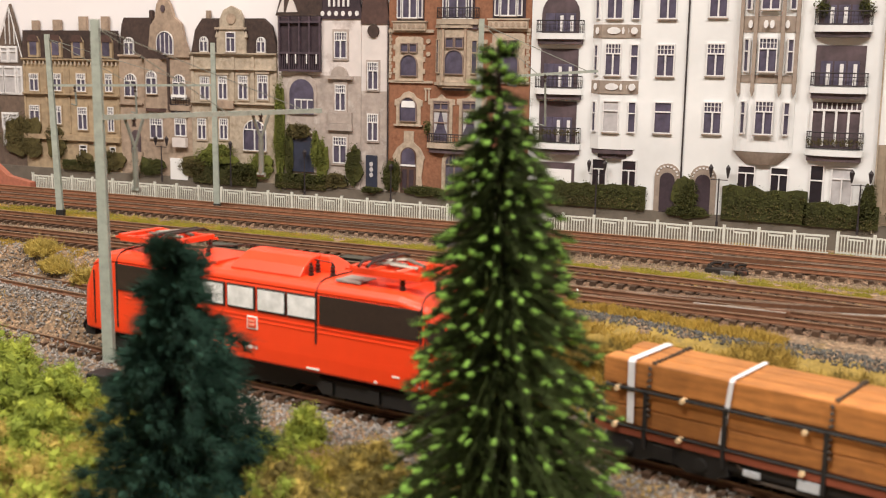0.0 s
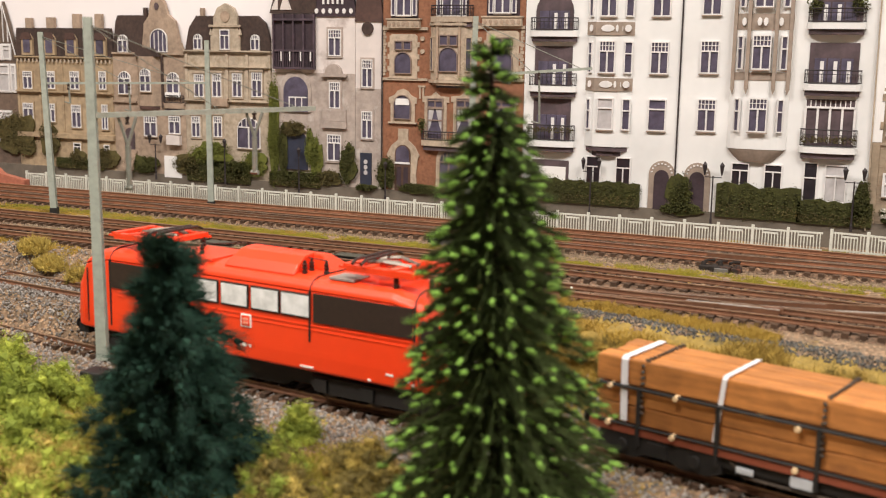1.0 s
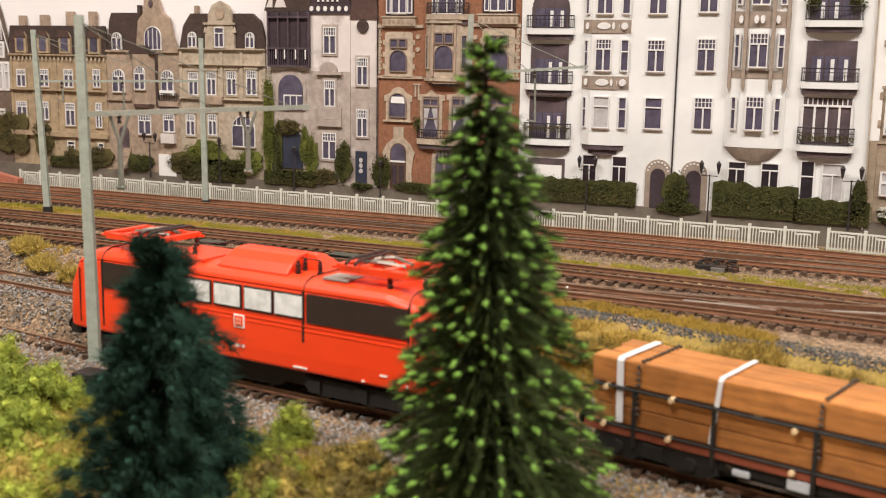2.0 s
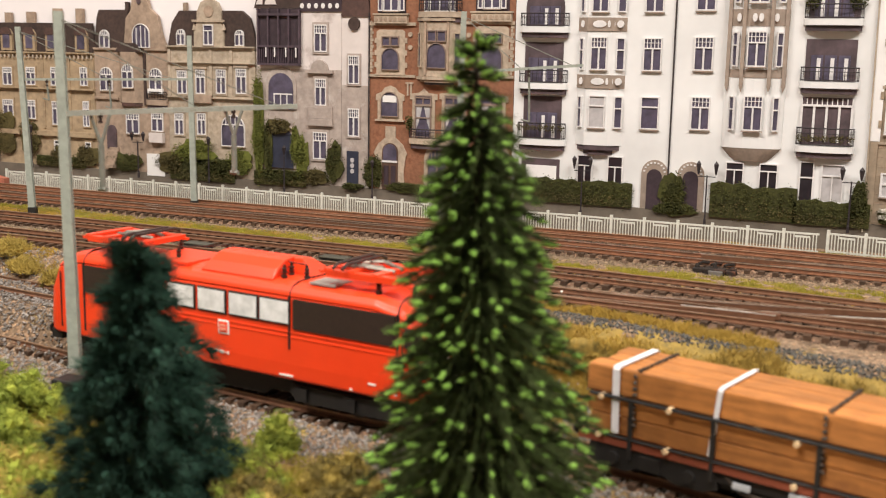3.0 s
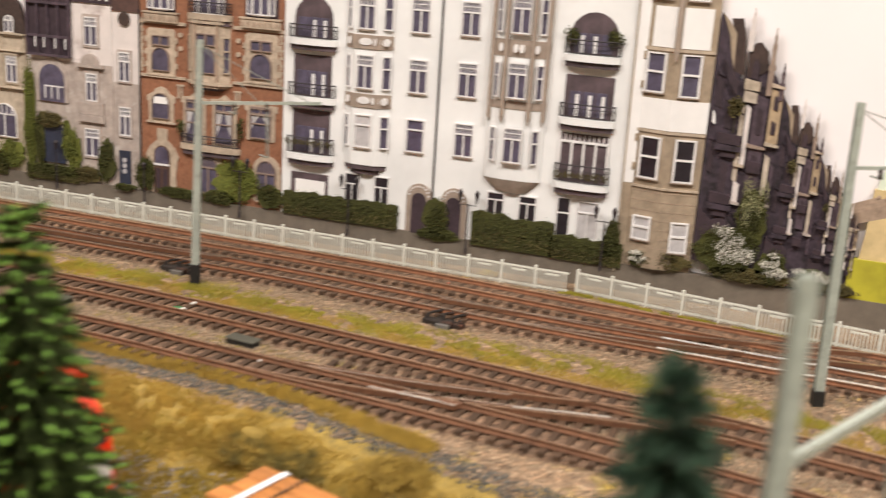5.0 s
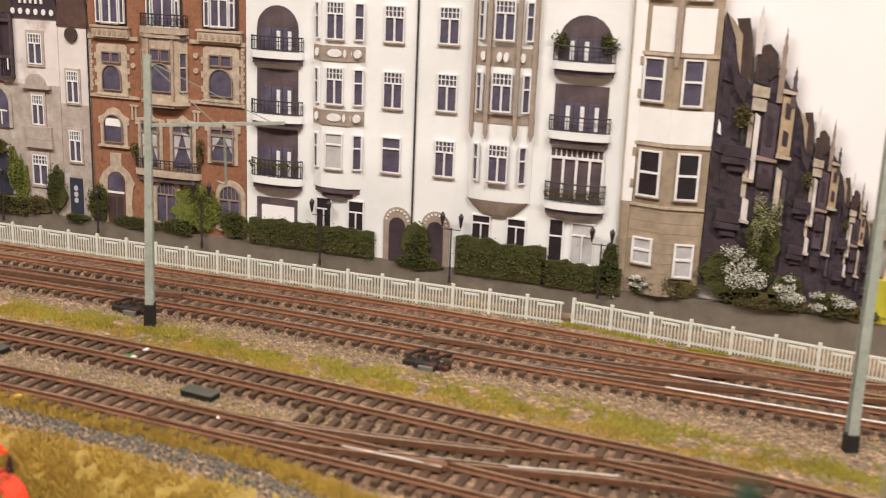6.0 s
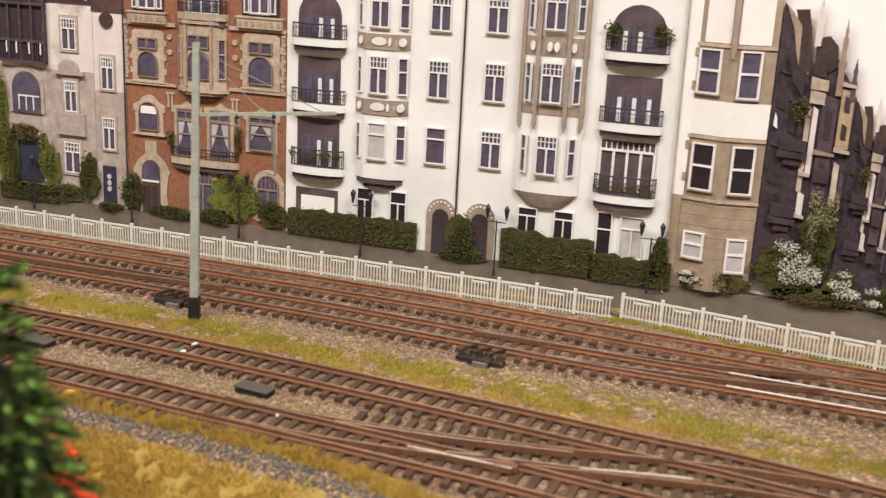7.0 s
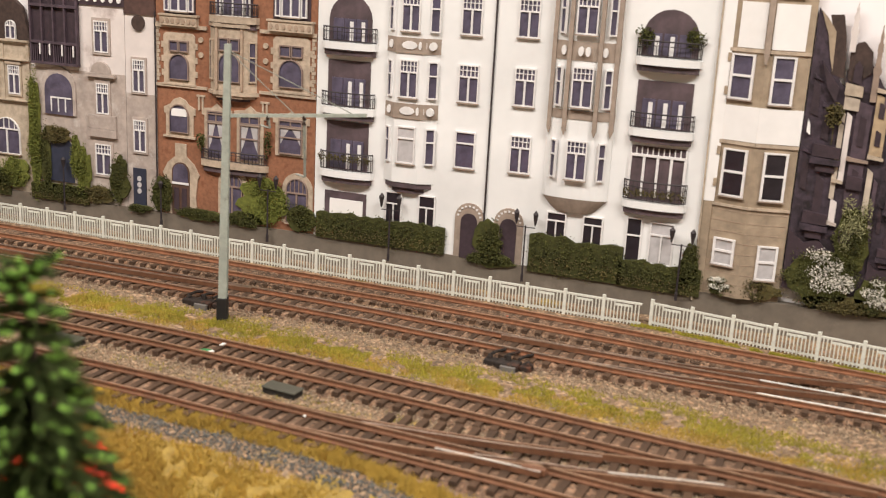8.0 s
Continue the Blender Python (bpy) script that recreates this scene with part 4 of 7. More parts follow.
# pale house with curved gable
H3 = house("pale sandstone townhouse with a mansard roof and round gable", [(-0.4912, -0.4107, 0.012, 0.1148, "pale")])
for x, z, w, h in ((-0.4777, 0.0799, 0.0091, 0.018), (-0.4607, 0.0804, 0.0086, 0.0184), (-0.4419, 0.081, 0.0088, 0.0184), (-0.4238, 0.0815, 0.0093, 0.0189), (-0.4814, 0.0482, 0.0084, 0.0167), (-0.4605, 0.0491, 0.0079, 0.0165)):
    window(H3, x, z, w, h, "std", surround="pale", margin=0.0012)
window(H3, -0.4318, 0.0414, 0.0211, 0.0243, "arch", surround=None)
roof(H3, [(-0.4912, 0.1165), (-0.4102, 0.1165), (-0.4165, 0.1375), (-0.4235, 0.143), (-0.48, 0.143), (-0.487, 0.134)])
bm = bmesh.new()
prism(bm, [(-0.4655, 0.1165), (-0.4385, 0.1165), (-0.4385, 0.128), (-0.4405, 0.135), (-0.4405, 0.142), (-0.444, 0.149), (-0.4516, 0.1525), (-0.459, 0.149), (-0.4625, 0.142), (-0.4625, 0.135), (-0.4655, 0.128)], YB - 0.0012, YB + 0.002)
part("gable", bm, PM["pale"], H3)
window(H3, -0.4519, 0.1172, 0.0088, 0.0154, "two", YB - 0.0012)
for x in (-0.478, -0.4249):
    window(H3, x, 0.1172, 0.0078, 0.0118, "arch", YB)
for z in (0.1145, 0.0765, 0.103):
    cornice(H3, -0.4912, -0.4107, z, "pale", 0.0022 if z > 0.11 else 0.0014, 0.0014)
bm = bmesh.new()
for x in (-0.4895, -0.4692, -0.4513, -0.4329, -0.4125):
    box(bm, x - 0.0013, x + 0.0013, YB - 0.0008, YB, 0.078, 0.1145)
part("pilaster", bm, PM["pale"], H3)
for x, z, w in ((-0.4777, 0.0986, 0.0125), (-0.4607, 0.0994, 0.012), (-0.4419, 0.1, 0.012), (-0.4238, 0.101, 0.0125), (-0.4814, 0.0656, 0.011), (-0.4605, 0.0664, 0.0105)):
    card("window_hood", x - w / 2, x + w / 2, z, z + 0.0014, PM["sand"], H3, YB - 0.0018, 0.0018)
for x in (-0.4655, -0.4385):
    bm = bmesh.new()
    tube(bm, [(x, YB - 0.0006, 0.1285), (x, YB - 0.0006, 0.131), (x, YB - 0.0006, 0.1335)], [0.0016, 0.001, 0.0002], 8)
    part("finial", bm, PM["pale"], H3)
bm = bmesh.new()
prism(bm, [(-0.4515 + 0.0042 * math.cos(a), 0.1425 + 0.0042 * math.sin(a)) for a in (2 * math.pi * k / 14 for k in range(14))], YB - 0.0018, YB - 0.0011)
part("gable_medallion", bm, PM["brown"], H3)
card("gable_ledge", -0.4665, -0.4375, 0.1345, 0.1362, PM["sand"], H3, YB - 0.0022, 0.0012)
card("balcony", -0.471, -0.45, 0.0735, 0.0795, PM["brown"], H3, YB - 0.003, 0.003)
card("chimney", -0.4765, -0.4735, 0.14, 0.149, PM["brown"], H3, YB + 0.001, 0.003)

# brown gabled house
H2 = house("brown sandstone house with a tall curved gable", [(-0.5628, -0.4914, 0.012, 0.1135, "brown")])
for x, z, w, h, s in ((-0.5511, 0.0803, 0.0124, 0.0185, "arch"), (-0.5028, 0.0792, 0.0119, 0.0198, "arch"), (-0.5263, 0.0468, 0.0126, 0.0165, "std"), (-0.5023, 0.0497, 0.0112, 0.0145, "std")):
    window(H2, x, z, w, h, s)
roof(H2, [(-0.5628, 0.1135), (-0.533, 0.1135), (-0.529, 0.1435), (-0.557, 0.1435), (-0.5595, 0.138)])
bm = bmesh.new()
prism(bm, [(-0.5328, 0.1135), (-0.4918, 0.1135), (-0.4965, 0.124), (-0.5, 0.139), (-0.507, 0.1445), (-0.51, 0.1535), (-0.513, 0.158), (-0.5135, 0.163), (-0.52, 0.163), (-0.5205, 0.158), (-0.5232, 0.1535), (-0.525, 0.143), (-0.53, 0.137)], YB - 0.0006, YB + 0.003)
part("gable", bm, PM["brown"], H2)
window(H2, -0.5152, 0.1145, 0.0165, 0.0185, "gothic", YB - 0.0006)
bm = bmesh.new()
prism(bm, [(-0.5167 + 0.0021 * math.cos(a), 0.1505 + 0.003 * math.sin(a)) for a in (2 * math.pi * k / 10 for k in range(10))], YB - 0.0012, YB - 0.0005)
part("oculus", bm, PM["recess"], H2)
window(H2, -0.5516, 0.1138, 0.0097, 0.0142, "arch", YB)
bm = bmesh.new()
prism(bm, [(-0.539, YB + 0.001), (-0.5335, YB - 0.004), (-0.52, YB - 0.004), (-0.5145, YB + 0.001)], 0.0715, 0.111, "z")
part("oriel", bm, PM["brown"], H2)
window(H2, -0.5268, 0.0831, 0.0105, 0.0185, "arch", YB - 0.004)
roof(H2, [(-0.5395, 0.111), (-0.514, 0.111), (-0.52, 0.118), (-0.5335, 0.118)], "roof", YB - 0.0035)
card("shaft", -0.5142, -0.512, 0.07, 0.112, PM["roof"], H2, YB - 0.001, 0.001)
bm = bmesh.new()
box(bm, -0.5088, -0.4958, YB - 0.0035, YB, 0.0411, 0.0486)
part("white_balcony", bm, PM["greywhite"], H2)
card("planter", -0.509, -0.495, 0.0795, 0.083, PM["bandwhite"], H2, YB - 0.003, 0.002)
balcony(H2, -0.502, 0.0745, 0.02, 0.006, 0.004, "brown", 10)
card("garage_door", -0.5127, -0.4957, 0.0145, 0.0318, PM["bandwhite"], H2, YB - 0.0016, 0.0018)
bm = bmesh.new()
for k in range(6):
    box(bm, -0.5535 + 0.0008 * k, -0.5425 + 0.0004 * k, YB - 0.0065 + 0.001 * k, YB, 0.019 + 0.0027 * k, 0.0217 + 0.0027 * k)
part("stair", bm, PM["brown"], H2)
bm = bmesh.new()
prism(bm, arch_pts(0.0095, 0.019), YB - 0.0008, YB)
part("doorway", bm, PM["recess"], H2).matrix_world = pose(-0.5475, 0, 0.034)
for z in (0.0735, 0.1125):
    card("string_course", -0.5628, -0.5392, z, z + 0.0015, PM["brown"], H2, YB - 0.0016, 0.0016)
    card("string_course", -0.512, -0.4914, z, z + 0.0015, PM["brown"], H2, YB - 0.0016, 0.0016)
bm = bmesh.new()
prism(bm, [(-0.538, YB + 0.001), (-0.533, YB - 0.0042), (-0.5205, YB - 0.0042), (-0.5155, YB + 0.001)], 0.0688, 0.0714, "z")
part("oriel_foot", bm, PM["redroof"], H2)
for x, z, w in ((-0.5263, 0.0637, 0.0155), (-0.5023, 0.0646, 0.014)):
    card("window_hood", x - w / 2, x + w / 2, z, z + 0.0014, PM["sand"], H2, YB - 0.0016, 0.0016)
card("chimney", -0.5315, -0.5285, 0.139, 0.1495, PM["roof"], H2, YB + 0.001, 0.003)

# long beige house with dormers
H1 = house("long beige house with a dark mansard roof and chimneys", [(-0.6665, -0.563, 0.012, 0.1085, "beige")])
for x, z, w, h in ((-0.6541, 0.0819, 0.0102, 0.0148), (-0.6289, 0.0825, 0.0098, 0.0147), (-0.6028, 0.0826, 0.0098, 0.0151), (-0.5735, 0.0833, 0.0075, 0.0149), (-0.655, 0.0552, 0.0115, 0.0147), (-0.63, 0.0546, 0.0092, 0.0155), (-0.6026, 0.0508, 0.0102, 0.0191), (-0.5725, 0.0505, 0.0065, 0.0205), (-0.603, 0.0268, 0.0082, 0.0113), (-0.5717, 0.0268, 0.006, 0.0111)):
    window(H1, x, z, w, h, "std" if z > 0.05 else "two", surround="beige", margin=0.001)
roof(H1, [(-0.668, 0.1095), (-0.562, 0.1095), (-0.5655, 0.133), (-0.6655, 0.133)])
for x in (-0.6525, -0.6281, -0.605, -0.5745):
    bm = bmesh.new()
    prism(bm, [(x - 0.006, 0.1105), (x + 0.006, 0.1105), (x + 0.006, 0.124), (x + 0.003, 0.128), (x - 0.003, 0.128), (x - 0.006, 0.124)], YB - 0.0016, YB + 0.001)
    dm = part("dormer", bm, PM["beige"], H1)
    bm = bmesh.new()
    box(bm, x - 0.0036, x + 0.0036, YB - 0.002, YB - 0.0016, 0.1125, 0.1235)
    part("pane", bm, PM["pane"], dm)
for x, w, h in ((-0.6521, 0.0067, 0.0112), (-0.6284, 0.0082, 0.0118), (-0.6006, 0.008, 0.0145), (-0.5775, 0.0071, 0.0145)):
    card("chimney", x - w / 2, x + w / 2, 0.13, 0.13 + h, PM["brown"], H1, YB + 0.001, 0.003)
for z in (0.1075, 0.0785):
    cornice(H1, -0.6665, -0.563, z, "beige", 0.0022, 0.0016)
for k in range(24):
    card("bracket", -0.6645 + 0.0043 * k, -0.663 + 0.0043 * k, 0.1046, 0.1074, PM["pale"], H1, YB - 0.0016, 0.0016)
for x in (-0.665, -0.6415, -0.6165, -0.589, -0.5645):
    card("pilaster", x - 0.0011, x + 0.0011, 0.0475, 0.1045, PM["beige"], H1, YB - 0.0007, 0.0008)
for x in (-0.6525, -0.6281, -0.605, -0.5745):
    bm = bmesh.new()
    prism(bm, [(x - 0.0068, 0.1236), (x + 0.0068, 0.1236), (x + 0.0038, 0.1292), (x - 0.0038, 0.1292)], YB - 0.0024, YB - 0.0017)
    part("dormer_hood", bm, PM["redroof"], H1)
card("terrace_wall", -0.6665, -0.563, 0.0415, 0.0455, PM["beige"], H1, YB - 0.0025, 0.0025)

# gothic tower house
H0 = house("grey gothic tower house with white window frames", [(-0.71, -0.6668, 0.012, 0.108, "gothicdark")])
roof(H0, [(-0.7, 0.108), (-0.6665, 0.108), (-0.6735, 0.137), (-0.6795, 0.155), (-0.686, 0.137)], "gothicdark")
for x, z, w, h in ((-0.6863, 0.1064, 0.0074, 0.0118), (-0.6765, 0.1066, 0.0082, 0.0118), (-0.681, 0.079, 0.0125, 0.0225), (-0.691, 0.079, 0.0055, 0.0225), (-0.67, 0.079, 0.0045, 0.0225), (-0.68, 0.05, 0.0105, 0.0115), (-0.6895, 0.05, 0.005, 0.0115), (-0.689, 0.0345, 0.004, 0.0135)):
    window(H0, x, z, w, h, "plain", glass="panelight", surround="frame", margin=0.0009)
bm = bmesh.new()
for a, b in (((-0.6995, 0.11), (-0.6798, 0.152)), ((-0.667, 0.11), (-0.6792, 0.152)), ((-0.6795, 0.121), (-0.6795, 0.15)), ((-0.6845, 0.121), (-0.6845, 0.139)), ((-0.6745, 0.121), (-0.6745, 0.137))):
    tube(bm, [(a[0], YB - 0.0002, a[1]), (b[0], YB - 0.0002, b[1])], 0.0005, 4)
part("tracery", bm, PM["frame"], H0)

# side street in perspective: pairs of houses, each pair smaller than the last
# Violet, cream and beige walls carry the print's shade and sunlight as colour.
def street_pair(i, x0, w):
    k = 0.7 ** i
    P = lambda pts: [(x0 + u * w, 0.018 + v * k) for u, v in pts]
    Q = lambda u0, u1, v0, v1, drop=0.0: P([(u0, v0), (u1, v0 - drop * 0.4), (u1, v1 - drop), (u0, v1)])

    def piece(name, pts, m, parent, d=0.0006, back=0.0008):
        bm = bmesh.new()
        prism(bm, pts, YB - d, YB + back)
        return part(name, bm, PM[m], parent)

    h = thing("house", "tall townhouse with a gable, printed in violet-brown shade, in a receding street", "house", group="townhouses on the backdrop")
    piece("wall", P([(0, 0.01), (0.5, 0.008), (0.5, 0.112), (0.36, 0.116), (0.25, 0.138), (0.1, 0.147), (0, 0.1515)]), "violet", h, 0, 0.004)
    piece("roof", P([(0.14, 0.1485), (0.3, 0.149), (0.36, 0.138), (0.4, 0.118), (0.24, 0.12), (0.2, 0.14)]), "roof", h, 0.0002)
    piece("gable_side", P([(0.03, 0.1507), (0.12, 0.147), (0.235, 0.1405), (0.25, 0.121), (0.2, 0.128), (0.15, 0.1385)]), "corner", h, 0.0006)
    piece("awning", P([(0.12, 0.1268), (0.2, 0.122), (0.36, 0.1138), (0.34, 0.106), (0.22, 0.113)]), "timber", h, 0.0022)
    for u0, u1, v0, v1 in ((0.06, 0.15, 0.1, 0.117), (0.22, 0.31, 0.088, 0.103), (0.05, 0.13, 0.062, 0.08), (0.24, 0.34, 0.05, 0.07), (0.42, 0.48, 0.08, 0.096)):
        wd = piece("window", Q(u0, u1, v0, v1, 0.0035), "timber", h, 0.0005)
        piece("lintel", Q(u0 - 0.02, u1 + 0.02, v1 + 0.0008, v1 + 0.0032, 0.004), "violet", wd, 0.0009)
    for u0, u1, v in ((0.13, 0.5, 0.0787), (0.12, 0.46, 0.044)):
        bl = piece("balcony", Q(u0, u1, v - 0.0035, v, 0.0012), "violet", h, 0.003)
        piece("parapet", Q(u0 + 0.02, u1 - 0.02, v + 0.0002, v + 0.0065, 0.0014), "timber", bl, 0.0026)
        piece("corbel", Q(u0 + 0.08, u1 - 0.06, v - 0.0075, v - 0.0037, 0.001), "timber", bl, 0.0018)
    bm = bmesh.new()
    clump(bm, random.Random(i), x0 + 0.35 * w, YB - 0.0028, 0.018 + 0.1005 * k, 0.1 * w, 0.0014, 0.0052 * k, 420, 0.022 * w)
    tube(bm, [(x0 + 0.36 * w, YB - 0.002, 0.018 + 0.0852 * k), (x0 + 0.355 * w, YB - 0.002, 0.018 + 0.098 * k)], 0.0003 * k, 4)
    part("balcony_plant", bm, PM["leafbrown"], h)
    piece("ground_floor", P([(0, 0.008), (0.5, 0.006), (0.5, 0.03), (0.36, 0.036), (0.2, 0.033), (0, 0.04)]), "timber", h, 0.0009)
    if i == 0:
        piece("white_sign", P([(0.045, 0.0905), (0.095, 0.089), (0.08, 0.0945), (0.05, 0.097)]), "bandwhite", h, 0.0016)

    g = thing("house", "narrow townhouse with printed sunlit cream walls and stone pinnacles in a receding street", "house", group="townhouses on the backdrop")
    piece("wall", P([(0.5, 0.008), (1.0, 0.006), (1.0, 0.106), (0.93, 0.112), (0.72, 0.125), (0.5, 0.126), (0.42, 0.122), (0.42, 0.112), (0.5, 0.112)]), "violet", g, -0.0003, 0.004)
    piece("roof", P([(0.43, 0.131), (0.5, 0.136), (0.58, 0.1368), (0.69, 0.132), (0.71, 0.122), (0.62, 0.119), (0.56, 0.124), (0.5, 0.1165), (0.44, 0.118)]), "roof", g, 0.0004)
    piece("dormer", P([(0.5, 0.117), (0.6, 0.116), (0.6, 0.124), (0.55, 0.1275), (0.5, 0.125)]), "timber", g, 0.0011)
    piece("cornice", Q(0.43, 0.64, 0.1105, 0.1165, 0.0016), "pale", g, 0.002)
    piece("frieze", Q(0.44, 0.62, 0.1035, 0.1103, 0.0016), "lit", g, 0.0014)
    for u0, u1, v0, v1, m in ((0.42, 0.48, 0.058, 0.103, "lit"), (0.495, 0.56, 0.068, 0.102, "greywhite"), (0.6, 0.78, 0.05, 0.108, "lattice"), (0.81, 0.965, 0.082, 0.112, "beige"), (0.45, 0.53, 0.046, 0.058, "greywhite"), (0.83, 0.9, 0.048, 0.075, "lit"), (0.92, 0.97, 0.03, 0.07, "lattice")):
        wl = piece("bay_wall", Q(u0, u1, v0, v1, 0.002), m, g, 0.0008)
        if u1 - u0 > 0.1:
            for n in range(2):
                v = v0 + (v1 - v0) * (0.16 + 0.46 * n)
                piece("window", Q(u0 + 0.3 * (u1 - u0), u0 + 0.72 * (u1 - u0), v, v + (v1 - v0) * 0.26, 0.0016), "timber", wl, 0.0012)
    for u0, u1, v, m in ((0.42, 0.56, 0.0665, "pale"), (0.8, 0.99, 0.08, "pale"), (0.8, 0.98, 0.113, "sand"), (0.56, 0.82, 0.078, "gothic"), (0.42, 0.56, 0.0445, "grey"), (0.8, 0.98, 0.0455, "grey")):
        piece("ledge", Q(u0, u1, v, v + 0.0022, 0.0016), m, g, 0.002)
    for u0, u1, v in ((0.6, 0.79, 0.064), (0.6, 0.79, 0.036)):
        piece("parapet", Q(u0, u1, v, v + 0.007, 0.0012), "timber", g, 0.0024)
    for u, v0, v1, wd, m in ((0.445, 0.1315, 0.1553, 0.036, "greywhite"), (0.765, 0.108, 0.1452, 0.036, "gothic"), (0.93, 0.106, 0.1265, 0.03, "recess")):
        H = v1 - v0
        shape = [(1.0, 0.0), (1.0, 0.36), (1.35, 0.38), (1.35, 0.44), (0.85, 0.47), (0.7, 0.64), (0.95, 0.67), (0.8, 0.75), (0.42, 0.79), (0.5, 0.87), (0.2, 0.92), (0.12, 1.0)]
        piece("pinnacle", P([(u + wd * a, v0 + H * b) for a, b in shape] + [(u - wd * a, v0 + H * b) for a, b in shape[::-1]]), m, g, 0.0013, 0.002)


for i, (x0, w) in enumerate(((0.0664, 0.0402), (0.1066, 0.0247), (0.1313, 0.0152), (0.1465, 0.0094))):
    street_pair(i, x0, w)
T = thing("church_tower", "far ochre stone tower with a pale green dome", "tower")
bm = bmesh.new()
prism(bm, [(0.1655, 0.03), (0.2, 0.03), (0.2, 0.083), (0.1895, 0.083), (0.1895, 0.079), (0.169, 0.079), (0.168, 0.052)], YB + 0.001, YB + 0.004)
part("wall", bm, PM["tower"], T)
bm = bmesh.new()
prism(bm, [(0.1705 + 0.012 + 0.012 * math.cos(a), 0.079 + 0.018 * math.sin(a)) for a in (math.pi * k / 10 for k in range(11))], YB + 0.0016, YB + 0.004)
part("dome", bm, PM["copper"], T)
bm = bmesh.new()
for k in range(4):
    prism(bm, arch_pts(0.0022, 0.009), YB + 0.0004, YB + 0.001)
    bmesh.ops.translate(bm, verts=bm.verts[-24:], vec=(0.1718 + 0.0045 * k, 0, 0.067))
part("opening", bm, PM["brown"], T)
T.matrix_world = pose(-0.0085, 0, 0.0015)
bm = bmesh.new()
box(bm, 0.1535, 1.6, YB - 0.0006, YB + 0.004, 0.0168, 0.04)
solid("meadow", bm, PM["meadow"], "yellow-green meadow printed beyond the last house", "meadow", kind="structure")

# planting along the street
HG = "dark green clipped hedge along the street"
for x, z, w, h in ((-0.1625, 0.0165, 0.082, 0.0175), (-0.0443, 0.0145, 0.053, 0.0235), (0.0027, 0.014, 0.045, 0.0165), (-0.46, 0.0135, 0.06, 0.0185), (-0.39, 0.0145, 0.045, 0.012), (-0.6, 0.0165, 0.05, 0.009)):
    shrub("hedge", HG, x, z, w, h, "leaf", int(9000 * w), boxy=True, category="hedge")
for x, z, w, h, m, l in ((-0.24, 0.0165, 0.043, 0.034, "leaflight", "round bright green bush before a brick house"), (-0.2138, 0.016, 0.023, 0.02, "leaf", "dark green bush at the foot of a brick house"), (-0.3115, 0.0162, 0.0185, 0.0265, "leaf", "dark clipped yew bush beside a front door"), (-0.3437, 0.0158, 0.0175, 0.0385, "leaf", "tall dark green conical bush by a house wall"), (-0.0955, 0.0135, 0.0215, 0.031, "leaf", "leafy shrub between two gate arches"), (-0.092, 0.0125, 0.034, 0.01, "leaf", "low clipped bush before two gate arches"), (-0.3705, 0.0165, 0.0125, 0.04, "leaflight", "yellow-green climbing plant on a grey house"), (-0.467, 0.024, 0.046, 0.024, "leaflight", "loose light green shrub in a front garden"), (-0.425, 0.0185, 0.028, 0.024, "leaflight", "yellow-green shrub in a front garden"), (-0.668, 0.0205, 0.056, 0.044, "leafbrown", "large brown-green bush by a beige house"), (-0.632, 0.0225, 0.026, 0.034, "leafbrown", "brown-green bush by a beige house"), (-0.6, 0.017, 0.02, 0.018, "leafbrown", "brown shrub below a terrace"), (-0.535, 0.016, 0.04, 0.017, "leaf", "dark green shrub beside a stone stair"), (-0.328, 0.0145, 0.02, 0.006, "leaf", "low green border plants by a door"), (-0.285, 0.0145, 0.04, 0.009, "leaf", "low green border plants by a brick house")):
    shrub("bush", l, x, z, w, h, m, int(12000 * math.sqrt(w * h)))
shrub("ivy", "yellow-green ivy climbing a house corner", -0.4082, 0.016, 0.0125, 0.088, "leaflight", 900, boxy=False, category="climbing plant")
shrub("ivy", "dark ivy arching over a doorway", -0.391, 0.052, 0.026, 0.013, "leafbrown", 420, category="climbing plant")
for x, z, w, h, m, l in ((-0.4, 0.016, 0.009, 0.05, "leaf", "dark ivy hanging beside a doorway"), (-0.3765, 0.03, 0.008, 0.032, "leaflight", "light ivy hanging beside a doorway"), (-0.386, 0.0155, 0.03, 0.012, "leaf", "low green plants before a blue door"), (-0.36, 0.0155, 0.026, 0.014, "leafbrown", "low olive plants below a window"), (-0.44, 0.016, 0.04, 0.016, "leaf", "dark green bush in a front garden"), (-0.49, 0.017, 0.03, 0.02, "leafbrown", "brown-green bush beside a garage door"), (-0.253, 0.0145, 0.03, 0.012, "leaf", "low dark green plants by a brick house"), (-0.57, 0.0165, 0.03, 0.02, "leafbrown", "brown-green shrub below a terrace wall")):
    shrub("bush", l, x, z, w, h, m, int(12000 * math.sqrt(w * h)))
for x, z, w, h, e, l in ((0.0845, 0.0175, 0.042, 0.034, "blossom", "white flowering bush at the street corner"), (0.112, 0.017, 0.022, 0.022, "blossom", "white flowering bush in a front garden"), (0.136, 0.0165, 0.025, 0.015, "blossom", "low white flowering bush in a front garden"), (0.0975, 0.034, 0.02, 0.044, "blossomyellow", "tall flowering shrub before a dark house"), (0.036, 0.0165, 0.018, 0.011, "blossom", "small white flowering bush below a window")):
    shrub("bush", l, x, z, w, h, "leaf", int(15000 * math.sqrt(w * h)), extra=e)
